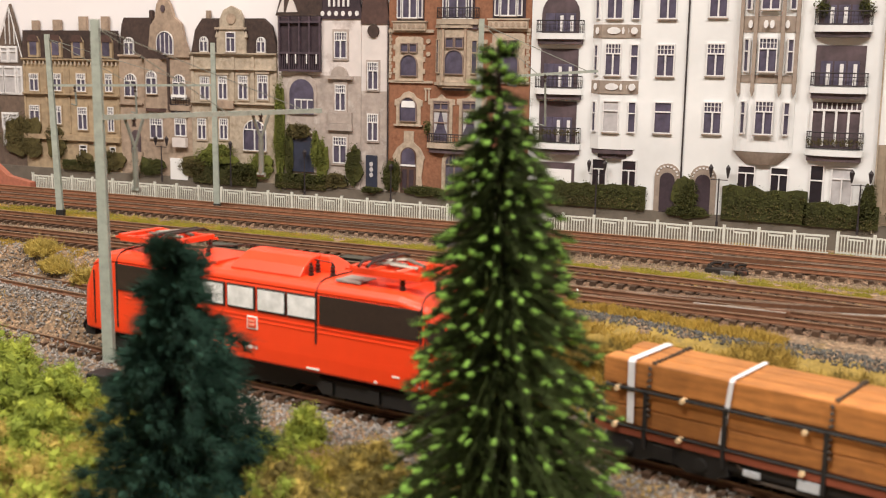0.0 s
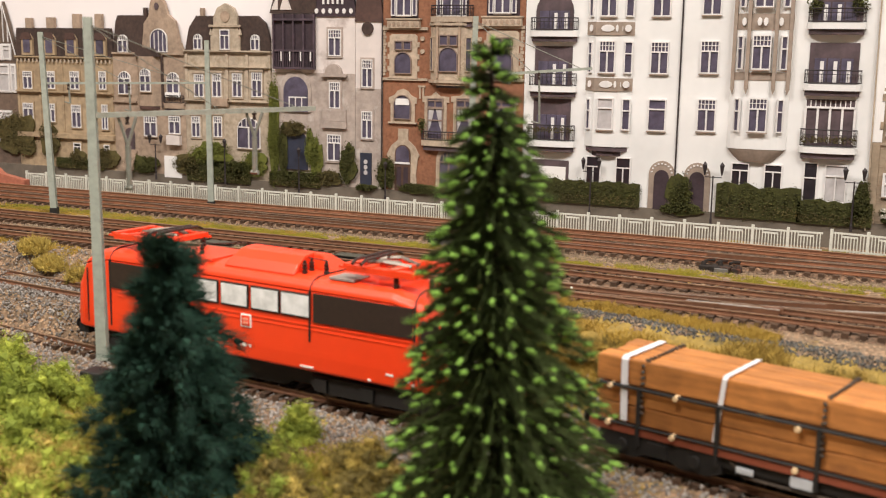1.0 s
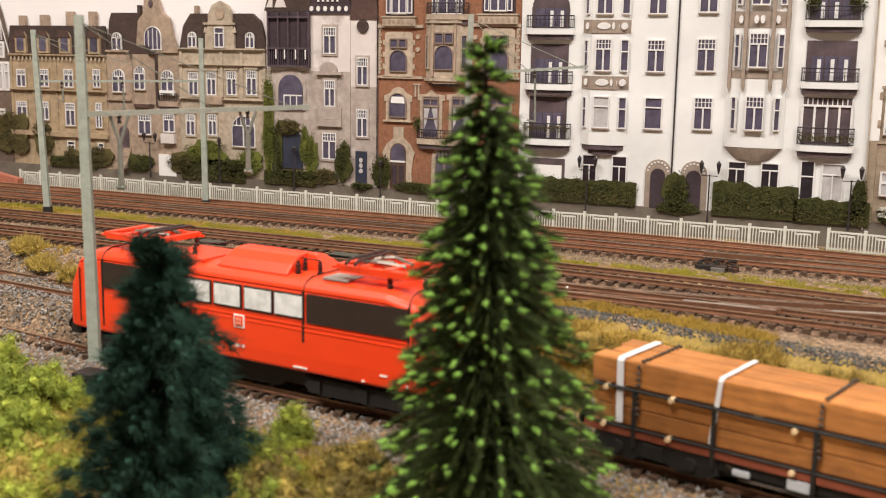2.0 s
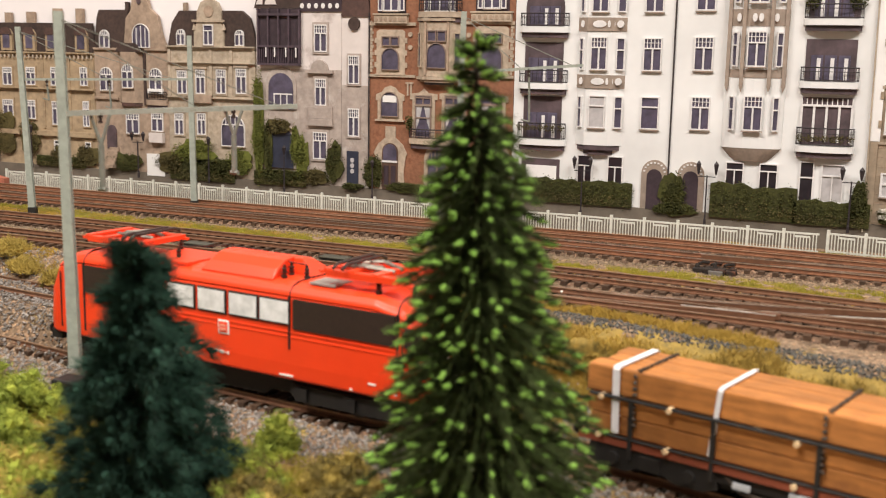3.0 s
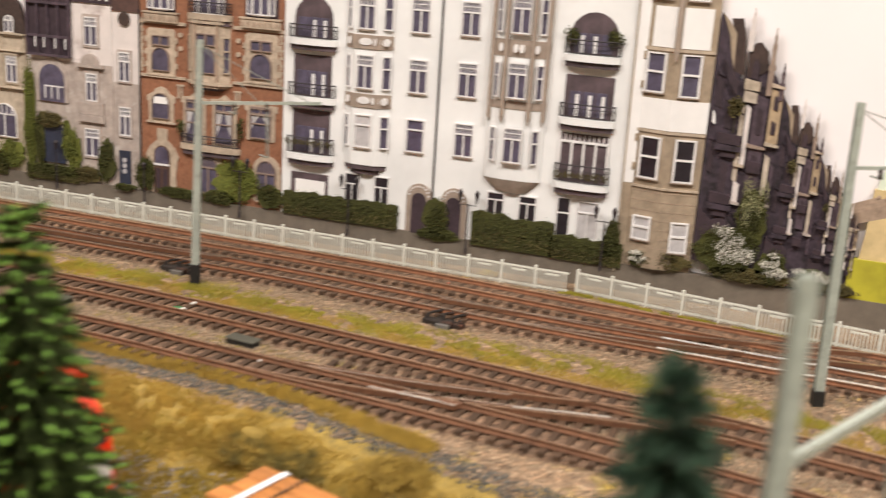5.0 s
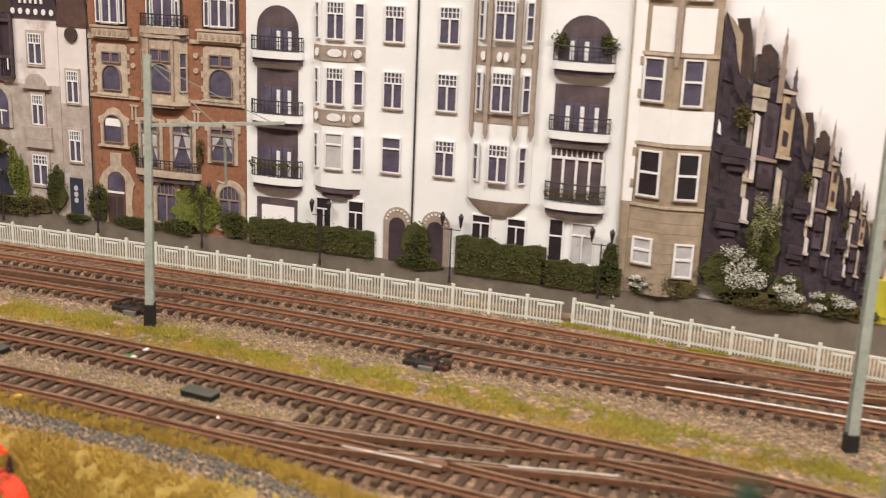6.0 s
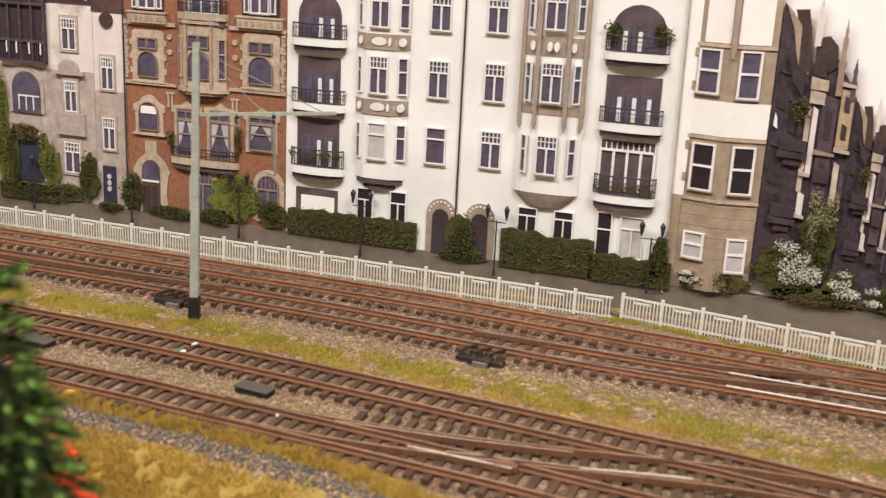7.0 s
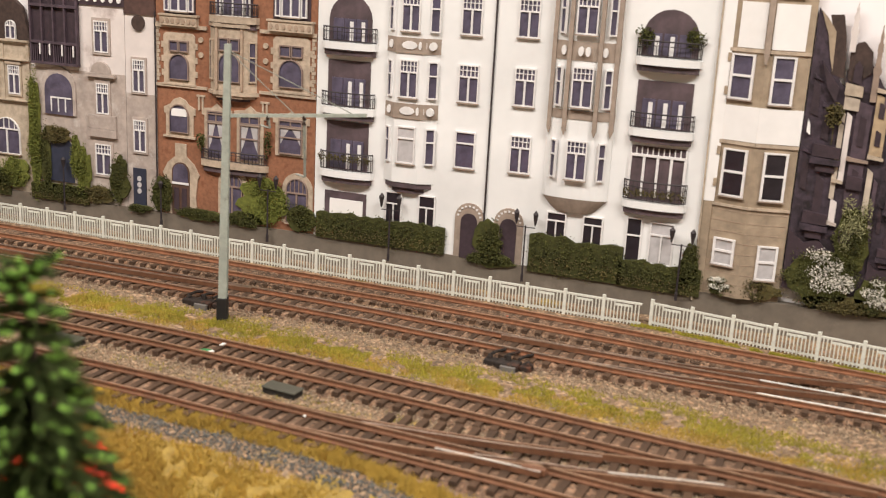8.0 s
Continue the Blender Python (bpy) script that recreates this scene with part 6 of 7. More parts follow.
M["stonegrey"] = mat("grey_ballast_stone", (0.38, 0.345, 0.315), 0.3, 300, 0.9, island=0.65)
M["stonesand"] = mat("sandy_ballast_stone", (0.37, 0.28, 0.19), 0.25, 300, 0.9, island=0.55)
M["stonedark"] = mat("dark_grey_gravel", (0.15, 0.143, 0.128), 0.3, 300, 0.9, island=0.65)
near_x = lambda line: [p for p in line if -0.65 <= p[0] <= 0.36]
stones("grey-brown ballast stones along the locomotive's track", 20000, along(near_x(LOCO_LINE), 0.046, 0.0014, (0.0076, 0.0095)), 0.0006, 0.0013, M["stonegrey"], 1)
stones("brown ballast stones between rusty rails along the fence", 13000, along([(-0.65, 0.714), (-0.25, 0.71), (0.014, 0.7015), (0.35, 0.684)], 0.02, 0.0022, (0.0074, 0.0098)), 0.0004, 0.0009, M["stone"], 2)
stones("brown ballast stones between shiny rails", 9000, along([(-0.65, 0.675), (-0.2, 0.672), (0.0, 0.663), (0.35, 0.657)], 0.019, 0.0016, (0.0074, 0.0098)), 0.0004, 0.0009, M["stone"], 3)
stones("brown ballast stones between tall sleepers", 8000, along([(-0.65, 0.60), (-0.27, 0.596), (-0.064, 0.586), (0.115, 0.570), (0.35, 0.535)], 0.017, 0.0008, (0.0074, 0.0098)), 0.0004, 0.0009, M["stone"], 4)
stones("sandy ballast stones between the middle tracks", 9000, along([(-0.65, 0.574), (-0.2, 0.57), (-0.05, 0.562), (0.1, 0.545), (0.3, 0.51)], 0.012, 0.0004), 0.0004, 0.0008, M["stonesand"], 5)
stones("brown ballast stones beside the grassy strip", 8000, along([(-0.65, 0.551), (-0.22, 0.5445), (-0.045, 0.535), (0.12, 0.518), (0.35, 0.477)], 0.017, 0.0008, (0.0074, 0.0098)), 0.0004, 0.0009, M["stone"], 6)
stones("dark grey gravel strip on the bank", 7000, along([(-0.33, 0.521), (-0.2, 0.52), (-0.13, 0.516), (-0.06, 0.507), (0.02, 0.489), (0.12, 0.463), (0.3, 0.41)], 0.0075, 0.0003), 0.0004, 0.0009, M["stonedark"], 7)
stones("grey ballast stones along the siding", 7000, along([(-0.75, 0.55), (-0.48, 0.512), (-0.4, 0.499), (-0.28, 0.485)], 0.03, 0.0012), 0.0004, 0.0009, M["stonegrey"], 8)
stones("fine pinkish gravel beside the shiny rails", 6000, along([(-0.55, 0.65), (-0.2, 0.649), (-0.05, 0.644), (0.05, 0.641), (0.3, 0.632)], 0.01, 0.0003), 0.0003, 0.0007, M["stonesand"], 9)
# ---- locomotive ----
M["grille"] = mat("dark_brown_ventilation_grille", (0.03, 0.017, 0.012), 0.25, 500, 0.55)
# near-white pane colour paints the brightness of the glass
M["winlight"] = mat("painted_bright_machine_room_window", (0.78, 0.8, 0.78), 0.3, 170, 0.3)
M["lettering"] = mat("white_lettering_paint", (0.85, 0.8, 0.75), 0.05, 300, 0.5)
M["pinklogo"] = mat("pale_pink_panel", (0.85, 0.3, 0.2), 0.05, 300, 0.5)
M["underframe"] = mat("black_underframe_and_shade", (0.012, 0.01, 0.009), 0.4, 250, 0.7)
M["wheelsteel"] = mat("dark_steel_wheel", (0.06, 0.05, 0.045), 0.3, 300, 0.45, 0.7)
M["pantosilver"] = mat("worn_silver_metal", (0.3, 0.27, 0.23), 0.4, 300, 0.45, 0.7)
M["greyplate"] = mat("grey_roof_plate", (0.3, 0.27, 0.24), 0.15, 200, 0.6)
M["whitegrey"] = mat("light_grey_front_panel", (0.68, 0.66, 0.62), 0.05, 200, 0.45)
M["insul"] = mat("dark_brown_insulator", (0.03, 0.014, 0.01), 0.3, 300, 0.35)

LOCO = thing("locomotive", "orange-red model electric locomotive with black grilles standing on rails", "locomotive", pose(-0.1765, 0.4186, -0.0300, 0, 0, -7.6))
W, S0, S1 = 0.036, -0.1475, 0.0618


def loft(bm, sections):
    rings = [[bm.verts.new(p) for p in s] for s in sections]
    for a, b in zip(rings, rings[1:]):
        n = len(a)
        for k in range(n):
            bm.faces.new((a[k], a[(k + 1) % n], b[(k + 1) % n], b[k]))
    bm.faces.new(rings[0][::-1])
    bm.faces.new(rings[-1])
    bmesh.ops.recalc_face_normals(bm, faces=bm.faces)


def body_section(prof):
    """Sections of the shell for a half profile (inset, z) running up from the near side; ends lean back above the buffer line."""
    out = []
    for s, inset in ((S0, 0.0045), (S0 + 0.0015, 0.0018), (S0 + 0.005, 0.0004), (S0 + 0.012, 0), (S0 + 0.024, 0), (S1 - 0.024, 0), (S1 - 0.012, 0), (S1 - 0.005, 0.0004), (S1 - 0.0015, 0.0018), (S1, 0.0045)):
        end = 1 if s < -0.1 else -1
        gap = min(abs(s - S0), abs(s - S1))
        close, slope = max(0.0, 1 - gap / 0.012), max(0.0, 1 - gap / 0.024)
        pts = []
        for far, row in ((False, prof), (True, prof[::-1])):
            for w, z in row:
                lean = max(0.0, z - 0.031) / 0.022 * 0.0085 * close * end
                w = w + inset * (1 if z < 0.05 else 1.6)
                pts.append((s + lean, W - w if far else w, z - 0.0058 * slope * max(0.0, z - 0.036) / 0.0175))
        out.append(pts)
    return out


bm = bmesh.new()
loft(bm, body_section([(0.0016, 0.0128), (0.0002, 0.0138), (0.0, 0.02), (0.0003, 0.0335), (0.0006, 0.0475)]))
BODY = part("body", bm, M["red"], LOCO)
smooth_bevel(BODY, 0.0006, 2)
bm = bmesh.new()
loft(bm, body_section([(0.0004, 0.0477), (0.0009, 0.0497), (0.0028, 0.0516), (0.0065, 0.0528), (0.0125, 0.0535)]))
ROOF = part("roof", bm, M["red"], LOCO, smooth=False)
smooth_bevel(ROOF, 0.001, 3)


def side_panel(name, s0, s1, z0, z1, m, parent, y=-0.0003, d=0.0008, r=0.0):
    bm = bmesh.new()
    box(bm, s0, s1, y, y + d, z0, z1)
    ob = part(name, bm, m, parent)
    if r:
        smooth_bevel(ob, r, 2)
    return ob


for s0, s1 in ((-0.1212, -0.0722), (-0.0008, 0.0484)):
    g = side_panel("grille", s0, s1, 0.0349, 0.0472, M["grille"], BODY)
for s0 in (-0.0688, -0.0514, -0.0341, -0.0175):
    w = side_panel("window_frame", s0 - 0.0008, s0 + 0.0153, 0.0358, 0.0466, M["grille"], BODY, r=0.0005)
    side_panel("pane", s0, s0 + 0.0145, 0.0368, 0.0457, M["winlight"], w, -0.0006, 0.0005)
for s in (-0.1219, -0.0028, 0.0494):
    side_panel("panel_joint", s - 0.0004, s + 0.0004, 0.0262 if s == -0.0028 else 0.0165, 0.0478, M["underframe"], BODY, -0.00025)
    bm = bmesh.new()
    tube(bm, [(s, 0.0005, 0.0478), (s, 0.0011, 0.0499), (s, 0.003, 0.0519), (s, 0.0066, 0.0531), (s + 0.0015, 0.0125, 0.0538), (s + 0.002, W - 0.0125, 0.0538), (s, W - 0.003, 0.0519)], 0.00035, 5)
    part("roof_joint", bm, M["underframe"], ROOF)
for z in (0.0222, 0.0312, 0.0332):
    bm = bmesh.new()
    tube(bm, [(-0.117, 0.0004, z), (0.0475, 0.0004, z)], 0.00045, 5)
    part("bead", bm, M["red"], BODY)
# cab doors, windows and handrails
for s0, s1, ws in ((-0.1375, -0.1268, (-0.1372, -0.1285)), (0.0515, 0.0592, (0.0522, 0.0605))):
    for s in (s0, s1):
        side_panel("door_joint", s - 0.0002, s + 0.0002, 0.0165, 0.0425, M["underframe"], BODY, -0.0002, 0.0005)
    if s0 > 0:
        c = side_panel("cab_window", ws[0], ws[1], 0.035, 0.043, M["grille"], BODY, -0.0002, 0.0008, 0.0006)
    for s in (s0 - 0.0012, s1 + 0.0012):
        bm = bmesh.new()
        tube(bm, [(s, -0.0012, 0.018), (s, -0.0012, 0.034)], 0.0002, 5)
        part("handrail", bm, M["red"], BODY)
# plain badge and bars of paint in place of lettering
b = side_panel("badge", -0.0407, -0.0347, 0.0274, 0.0334, M["lettering"], BODY, -0.0003, 0.0006, 0.0009)
side_panel("badge_field", -0.04, -0.0354, 0.0281, 0.0327, M["red"], b, -0.0005, 0.0004, 0.0006)
for z in (0.0289, 0.0306):
    side_panel("badge_mark", -0.0393, -0.0361, z, z + 0.0012, M["pinklogo"], b, -0.0007, 0.0003, 0.0003)
for s0, s1, z in ((-0.0425, -0.0409, 0.0189), (-0.0401, -0.0377, 0.0188), (-0.0372, -0.0364, 0.0193), (-0.0359, -0.035, 0.0187)):
    side_panel("number_bar", s0, s1, z, z + (0.0015 if z < 0.019 else 0.0004), M["lettering"], BODY, -0.00015, 0.0004)
for s0, s1, z in ((-0.008, -0.001, 0.0146), (0.036, 0.0395, 0.018), (0.027, 0.0285, 0.0142), (0.0455, 0.0475, 0.0165), (0.0485, 0.0495, 0.0155)):
    side_panel("inscription_bar", s0, s1, z, z + 0.0008, M["lettering"], BODY, -0.00015, 0.0004)
# ends: windows, grey panel, lamps, buffers
for e, s, sg in (("front", S1, 1), ("rear", S0, -1)):
    for w0, w1 in ((0.0062, 0.0168), (0.0192, 0.0298)):
        bm = bmesh.new()
        a0, a1 = 0.0345, 0.0425
        lean = lambda z: s - sg * (max(0, z - 0.031) / 0.022 * 0.0085) + sg * 0.0004
        v = [bm.verts.new((lean(z) + dx, w, z)) for dx in (0, -sg * 0.0008) for w, z in ((w0, a0), (w1, a0), (w1, a1), (w0, a1))]
        for f in ((0, 1, 2, 3), (7, 6, 5, 4), (0, 4, 5, 1), (1, 5, 6, 2), (2, 6, 7, 3), (3, 7, 4, 0)):
            bm.faces.new([v[i] for i in f])
        bmesh.ops.recalc_face_normals(bm, faces=bm.faces)
        part("windscreen", bm, M["grille"], BODY)
    bm = bmesh.new()
    x0, x1 = sorted((s - sg * 0.0004, s + sg * 0.0003))
    box(bm, x0, x1, 0.0055, W - 0.0055, 0.0165, 0.029)
    fp = part("front_panel", bm, M["whitegrey"], BODY)
    bm = bmesh.new()
    x0, x1 = sorted((s + sg * 0.0002, s + sg * 0.0006))
    box(bm, x0, x1, 0.0152, 0.0208, 0.0215, 0.0268)
    part("badge", bm, M["red"], fp)
    for w in (0.0075, W - 0.0075):
        bm = bmesh.new()
        tube(bm, [(s, w, 0.0195), (s + sg * 0.0012, w, 0.0195)], 0.0017, 10)
        part("headlamp", bm, M["pantosilver"], BODY)
        bm = bmesh.new()
        tube(bm, [(s - sg * 0.001, w, 0.0122), (s + sg * 0.004, w, 0.0122), (s + sg * 0.0041, w, 0.0122), (s + sg * 0.005, w, 0.0122)], [0.0011, 0.0011, 0.0028, 0.0027], 12)
        part("buffer", bm, M["underframe"], LOCO)
    bm = bmesh.new()
    x0, x1 = sorted((s - sg * 0.006, s + sg * 0.0008))
    box(bm, x0, x1, 0.003, W - 0.003, 0.009, 0.0135)
    part("buffer_beam", bm, M["underframe"], LOCO)
# roof hood, plate, insulators
arch = [(0.0042, 0.0524), (0.0078, 0.0566), (0.0122, 0.0596), (0.0145, 0.0602), (0.018, 0.0604), (0.0215, 0.0602), (0.0238, 0.0596), (0.0282, 0.0566), (0.0318, 0.0524)]
for name, s0, s1, prof in (("roof_hood", -0.0545, -0.0147, arch), ("rear_hood", -0.01465, -0.0035, [(0.0165, 0.0524)] + arch[4:])):
    bm = bmesh.new()
    prism(bm, prof, s0, s1, "x")
    for v in bm.verts:
        if v.co.x < -0.05:
            v.co.x += (v.co.z - 0.0524) * 0.55
        elif v.co.x > -0.004:
            v.co.x -= (v.co.z - 0.0524) * 0.75
    smooth_bevel(part(name, bm, M["red"], ROOF), 0.0007, 2)
bm = bmesh.new()
box(bm, 0.0035, 0.0165, 0.005, 0.0165, 0.0531, 0.0539)
part("roof_plate", bm, M["greyplate"], ROOF)
bm = bmesh.new()
box(bm, -0.09, -0.062, 0.005, 0.031, 0.0531, 0.0542)
part("roof_step", bm, M["red"], ROOF)


def insulator(s, w, h=0.0058):
    bm = bmesh.new()
    z = 0.0528
    tube(bm, [(s, w, z), (s, w, z + h * 0.25), (s, w, z + h * 0.3), (s, w, z + h * 0.5), (s, w, z + h * 0.55), (s, w, z + h * 0.75), (s, w, z + h * 0.8), (s, w, z + h)], [0.0013, 0.0013, 0.0008, 0.0014, 0.0008, 0.0013, 0.0007, 0.0006], 8)
    part("insulator", bm, M["insul"], ROOF)


for s, w in ((-0.0118, 0.0085), (-0.012, 0.0135), (-0.0035, 0.0128), (0.0362, 0.0068), (0.0525, 0.0075), (-0.0745, 0.0125), (-0.0605, 0.0285), (-0.046, 0.0285), (-0.0425, 0.0285), (-0.1105, 0.0085), (-0.09, 0.008), (0.036, 0.029), (0.053, 0.029), (-0.11, 0.028), (-0.088, 0.028)):
    insulator(s, w)
bm = bmesh.new()
tube(bm, [(-0.0745, 0.0125, 0.0588), (-0.06, 0.0285, 0.0588), (-0.0425, 0.0285, 0.0588), (-0.012, 0.0135, 0.0588), (-0.0035, 0.0128, 0.0588)], 0.0003, 5)
part("roof_cable", bm, M["insul"], ROOF)


def pantograph(s, flip):
    p = new("pantograph")
    p.parent = LOCO
    p.matrix_parent_inverse = Matrix()
    p.location = (s, W / 2, 0.0582)
    bm = bmesh.new()
    L, Q = 0.0168, 0.0118
    for y in (-Q, Q):
        box(bm, -L, L, y - 0.0018, y + 0.0018, -0.0006, 0.002)
    for x in (-L, -L * 0.35, L * 0.35, L):
        box(bm, x - 0.0019, x + 0.0019, -Q - 0.0011, Q + 0.0011, 0.0002, 0.0024)
    for x, y in ((-L - 0.002, -Q), (L + 0.002, -Q), (-L - 0.002, Q), (L + 0.002, Q)):
        box(bm, x - 0.0025, x + 0.0025, y - 0.0006, y + 0.0006, 0.0002, 0.0012)
    part("base_frame", bm, M["red"], p, "red painted tubular frame")
    bm = bmesh.new()
    k = flip
    for y in (-0.0065, 0.0065):
        tube(bm, [(-k * L * 0.5, y * 0.4, 0.0022), (k * L * 0.15, y, 0.0035), (k * L * 0.85, y * 0.5, 0.0024)], 0.0009, 6)
    tube(bm, [(-k * L * 0.2, -0.003, 0.0028), (k * L * 0.4, -0.003, 0.0028)], 0.0013, 8)
    part("arm", bm, M["pantosilver"], p)
    bm = bmesh.new()
    for dx in (-0.0022, 0.0022):
        tube(bm, [(k * L * 0.6 + dx, -0.0155, 0.0032), (k * L * 0.6 + dx, -0.012, 0.0047), (k * L * 0.6 + dx, 0.012, 0.0047), (k * L * 0.6 + dx, 0.0155, 0.0032)], 0.0007, 6)
    part("collector", bm, M["insul"], p)


pantograph(0.0295, -1)
pantograph(-0.1065, 1)
# running gear
bm = bmesh.new()
box(bm, -0.137, 0.057, 0.006, W - 0.006, 0.0055, 0.0128)
part("underframe", bm, M["underframe"], LOCO)
for c in (-0.098, 0.025):
    bg = new("bogie")
    bg.parent = LOCO
    bg.location = (c, 0, 0)
    bm = bmesh.new()
    for w in (0.0035, W - 0.0055):
        prism(bm, [(-0.03, 0.0065), (-0.027, 0.0035), (0.027, 0.0035), (0.03, 0.0065), (0.03, 0.0105), (-0.03, 0.0105)], w, w + 0.002)
        for x in (-0.024, 0, 0.024):
            box(bm, x - 0.003, x + 0.003, w - 0.0012, w + 0.002, 0.0042, 0.0095)
    part("bogie_frame", bm, M["underframe"], bg)
    for x in (-0.024, 0, 0.024):
        for w in (0.0088, W - 0.0108):
            bm = bmesh.new()
            tube(bm, [(x, w, 0.0072), (x, w + 0.002, 0.0072)], 0.0072, 20)
            part("wheel", bm, M["wheelsteel"], bg)
bm = bmesh.new()
prism(bm, [(-0.055, 0.0055), (-0.05, 0.0025), (-0.022, 0.0025), (-0.017, 0.0055)], 0.007, W - 0.007)
part("transformer_tank", bm, M["underframe"], LOCO)


# ---- timber wagons ----
M["plank"] = mat("orange_brown_planed_timber", (0.5, 0.2, 0.05), 0.25, 90, 0.7, bump=0.25, bscale=500, spot=((0.36, 0.14, 0.04), 0.12), obj=0.25, grain=(35, 420, 420))
M["strapwhite"] = mat("white_load_strap", (0.78, 0.76, 0.78), 0.06, 200, 0.6)
M["chain"] = mat("dark_brown_chain", (0.06, 0.042, 0.03), 0.3, 300, 0.6, 0.3)
M["dowel"] = mat("pale_cut_wood", (0.72, 0.52, 0.3), 0.15, 300, 0.8)
M["wagonred"] = mat("red_brown_wagon_frame", (0.28, 0.07, 0.035), 0.15, 200, 0.6)
M["plategrey"] = mat("pale_grey_data_plate", (0.5, 0.52, 0.55), 0.1, 200, 0.6)


def timber_wagon(m, first, last, stacks, straps, chains, label, dowels):
    t = thing("flat_wagon", label, "wagon", m)
    wd, z0 = 0.029, 0.0135
    bm = bmesh.new()
    box(bm, first, last, -0.0008, wd + 0.0008, 0.0098, 0.0128)
    part("frame", bm, M["wagonred"], t)
    # black box made deeper to stand in for the shade under the wagon
    bm = bmesh.new()
    box(bm, first + 0.004, last - 0.004, 0.003, wd - 0.003, 0.003, 0.0097)
    box(bm, first + 0.035, last - 0.035, 0.0005, 0.0025, 0.0058, 0.0097)
    part("underframe", bm, M["underframe"], t)
    for a, b in stacks:
        rows = ((z0, z0 + 0.0068), (z0 + 0.0070, z0 + 0.0134), (z0 + 0.0146, z0 + 0.0243))
        for i, (za, zb) in enumerate(rows):
            cols = 3 if i == 2 else 2
            for k in range(cols):
                ya, yb = wd * k / cols, wd * (k + 1) / cols
                rnd = random.Random(i * 7 + k)
                bm = bmesh.new()
                box(bm, a + rnd.uniform(-0.0012, 0.0012), b + rnd.uniform(-0.0015, 0.0015), ya + 0.0002 + (0.0003 if i == 0 else 0), yb - 0.0002, za, zb)
                smooth_bevel(part("timber_baulk", bm, M["plank"], t), 0.0005, 2)
        for x in (a + 0.012, (a + b) / 2, b - 0.012):
            bm = bmesh.new()
            box(bm, x - 0.0012, x + 0.0012, 0.0006, wd - 0.0006, z0 + 0.0134, z0 + 0.0146)
            part("spacer", bm, M["dowel"], t)
    for x in straps:
        bm = bmesh.new()
        w, zt = 0.0014 if x == straps[0] else 0.0009, z0 + 0.0246
        lag = 0.02 if x == straps[0] else -0.11
        line = [(-0.0005, z0 + 0.001), (-0.0007, zt - 0.0006), (0.0003, zt + 0.0002), (wd - 0.0003, zt + 0.0002), (wd + 0.0006, zt - 0.0006), (wd + 0.0005, z0 + 0.001)]
        for d, flip in ((0, 1), (0.00035, -1)):
            prev = None
            for y, z in line:
                yy = y + (d if y > 0.01 else -d) if abs(z - zt) > 0.001 else y
                zz = z + (d if z > zt - 0.0003 else 0)
                pair = [bm.verts.new((x - w + lag * (zt - z), yy, zz)), bm.verts.new((x + w + lag * (zt - z), yy, zz))]
                if prev:
                    bm.faces.new((prev[0], prev[1], pair[1], pair[0]))
                prev = pair
        part("load_strap", bm, M["strapwhite"], t)
    for x in chains:
        bm = bmesh.new()
        zt = z0 + 0.0248
        pts = [(x, -0.0007, z0 + 0.014 - 0.0 + k * 0.0022) for k in range(-4, 5)] + [(x + 0.001, 0.001 + k * 0.0028, zt) for k in range(11)]
        for k, p in enumerate(pts):
            tw = Matrix.Translation(p) @ Euler((0.9 * (k % 2), 0.4, 0.7 * k)).to_matrix().to_4x4()
            bmesh.ops.create_uvsphere(bm, u_segments=6, v_segments=4, radius=0.0009, matrix=tw @ Matrix.Diagonal((1.3, 0.8, 0.8, 1)))
        part("chain", bm, M["chain"], t)
    for x in (*(c - 0.001 for c in chains), *(s - 0.0016 for s in straps if s > 0.02)):
        bm = bmesh.new()
        box(bm, x - 0.0007, x + 0.0007, -0.0016, -0.0002, 0.006, z0 + 0.0146)
        part("stanchion", bm, M["underframe"], t)
    for z in (z0 - 0.0003, z0 + 0.014):
        bm = bmesh.new()
        tube(bm, [(first + 0.004, -0.001, z), (last - 0.002, -0.001, z)], 0.00055 if z < z0 else 0.0007, 6)
        part("lashing_bar", bm, M["underframe"], t)
    for x, z in dowels:
        bm = bmesh.new()
        tube(bm, [(x, -0.0024, z), (x, 0.0004, z)], [0.001, 0.0012], 8)
        part("dowel", bm, M["dowel"], t)
    for c in (first + 0.0285, last - 0.0285):
        bg = new("bogie")
        bg.parent = t
        bg.location = (c, 0, 0)
        bm = bmesh.new()
        for y in (-0.0002, wd - 0.0018):
            prism(bm, [(-0.025, 0.0035), (-0.02, 0.0012), (-0.009, 0.0012), (-0.005, 0.003), (0.005, 0.003), (0.009, 0.0012), (0.02, 0.0012), (0.025, 0.0035), (0.024, 0.0096), (-0.024, 0.0096)], y, y + 0.002)
            for x in (-0.0145, 0.0145):
                tube(bm, [(x, y - 0.0012, 0.0052), (x, y + 0.002, 0.0052)], 0.0024, 10)
            box(bm, -0.004, 0.004, y - 0.0009, y + 0.002, 0.0034, 0.0085)
        part("bogie_frame", bm, M["underframe"], bg)
        for x in (-0.0145, 0.0145):
            for y in (0.0053, wd - 0.0073):
                bm = bmesh.new()
                tube(bm, [(x, y, 0.0056), (x, y + 0.002, 0.0056)], 0.0056, 18)
                part("wheel", bm, M["wheelsteel"], bg)
    bm = bmesh.new()
    tube(bm, [(first + 0.056, 0.0005, 0.0085), (first + 0.062, 0.0002, 0.0042), (last - 0.062, 0.0002, 0.0042), (last - 0.056, 0.0005, 0.0085)], 0.0006, 6)
    part("truss_rod", bm, M["chain"], t)
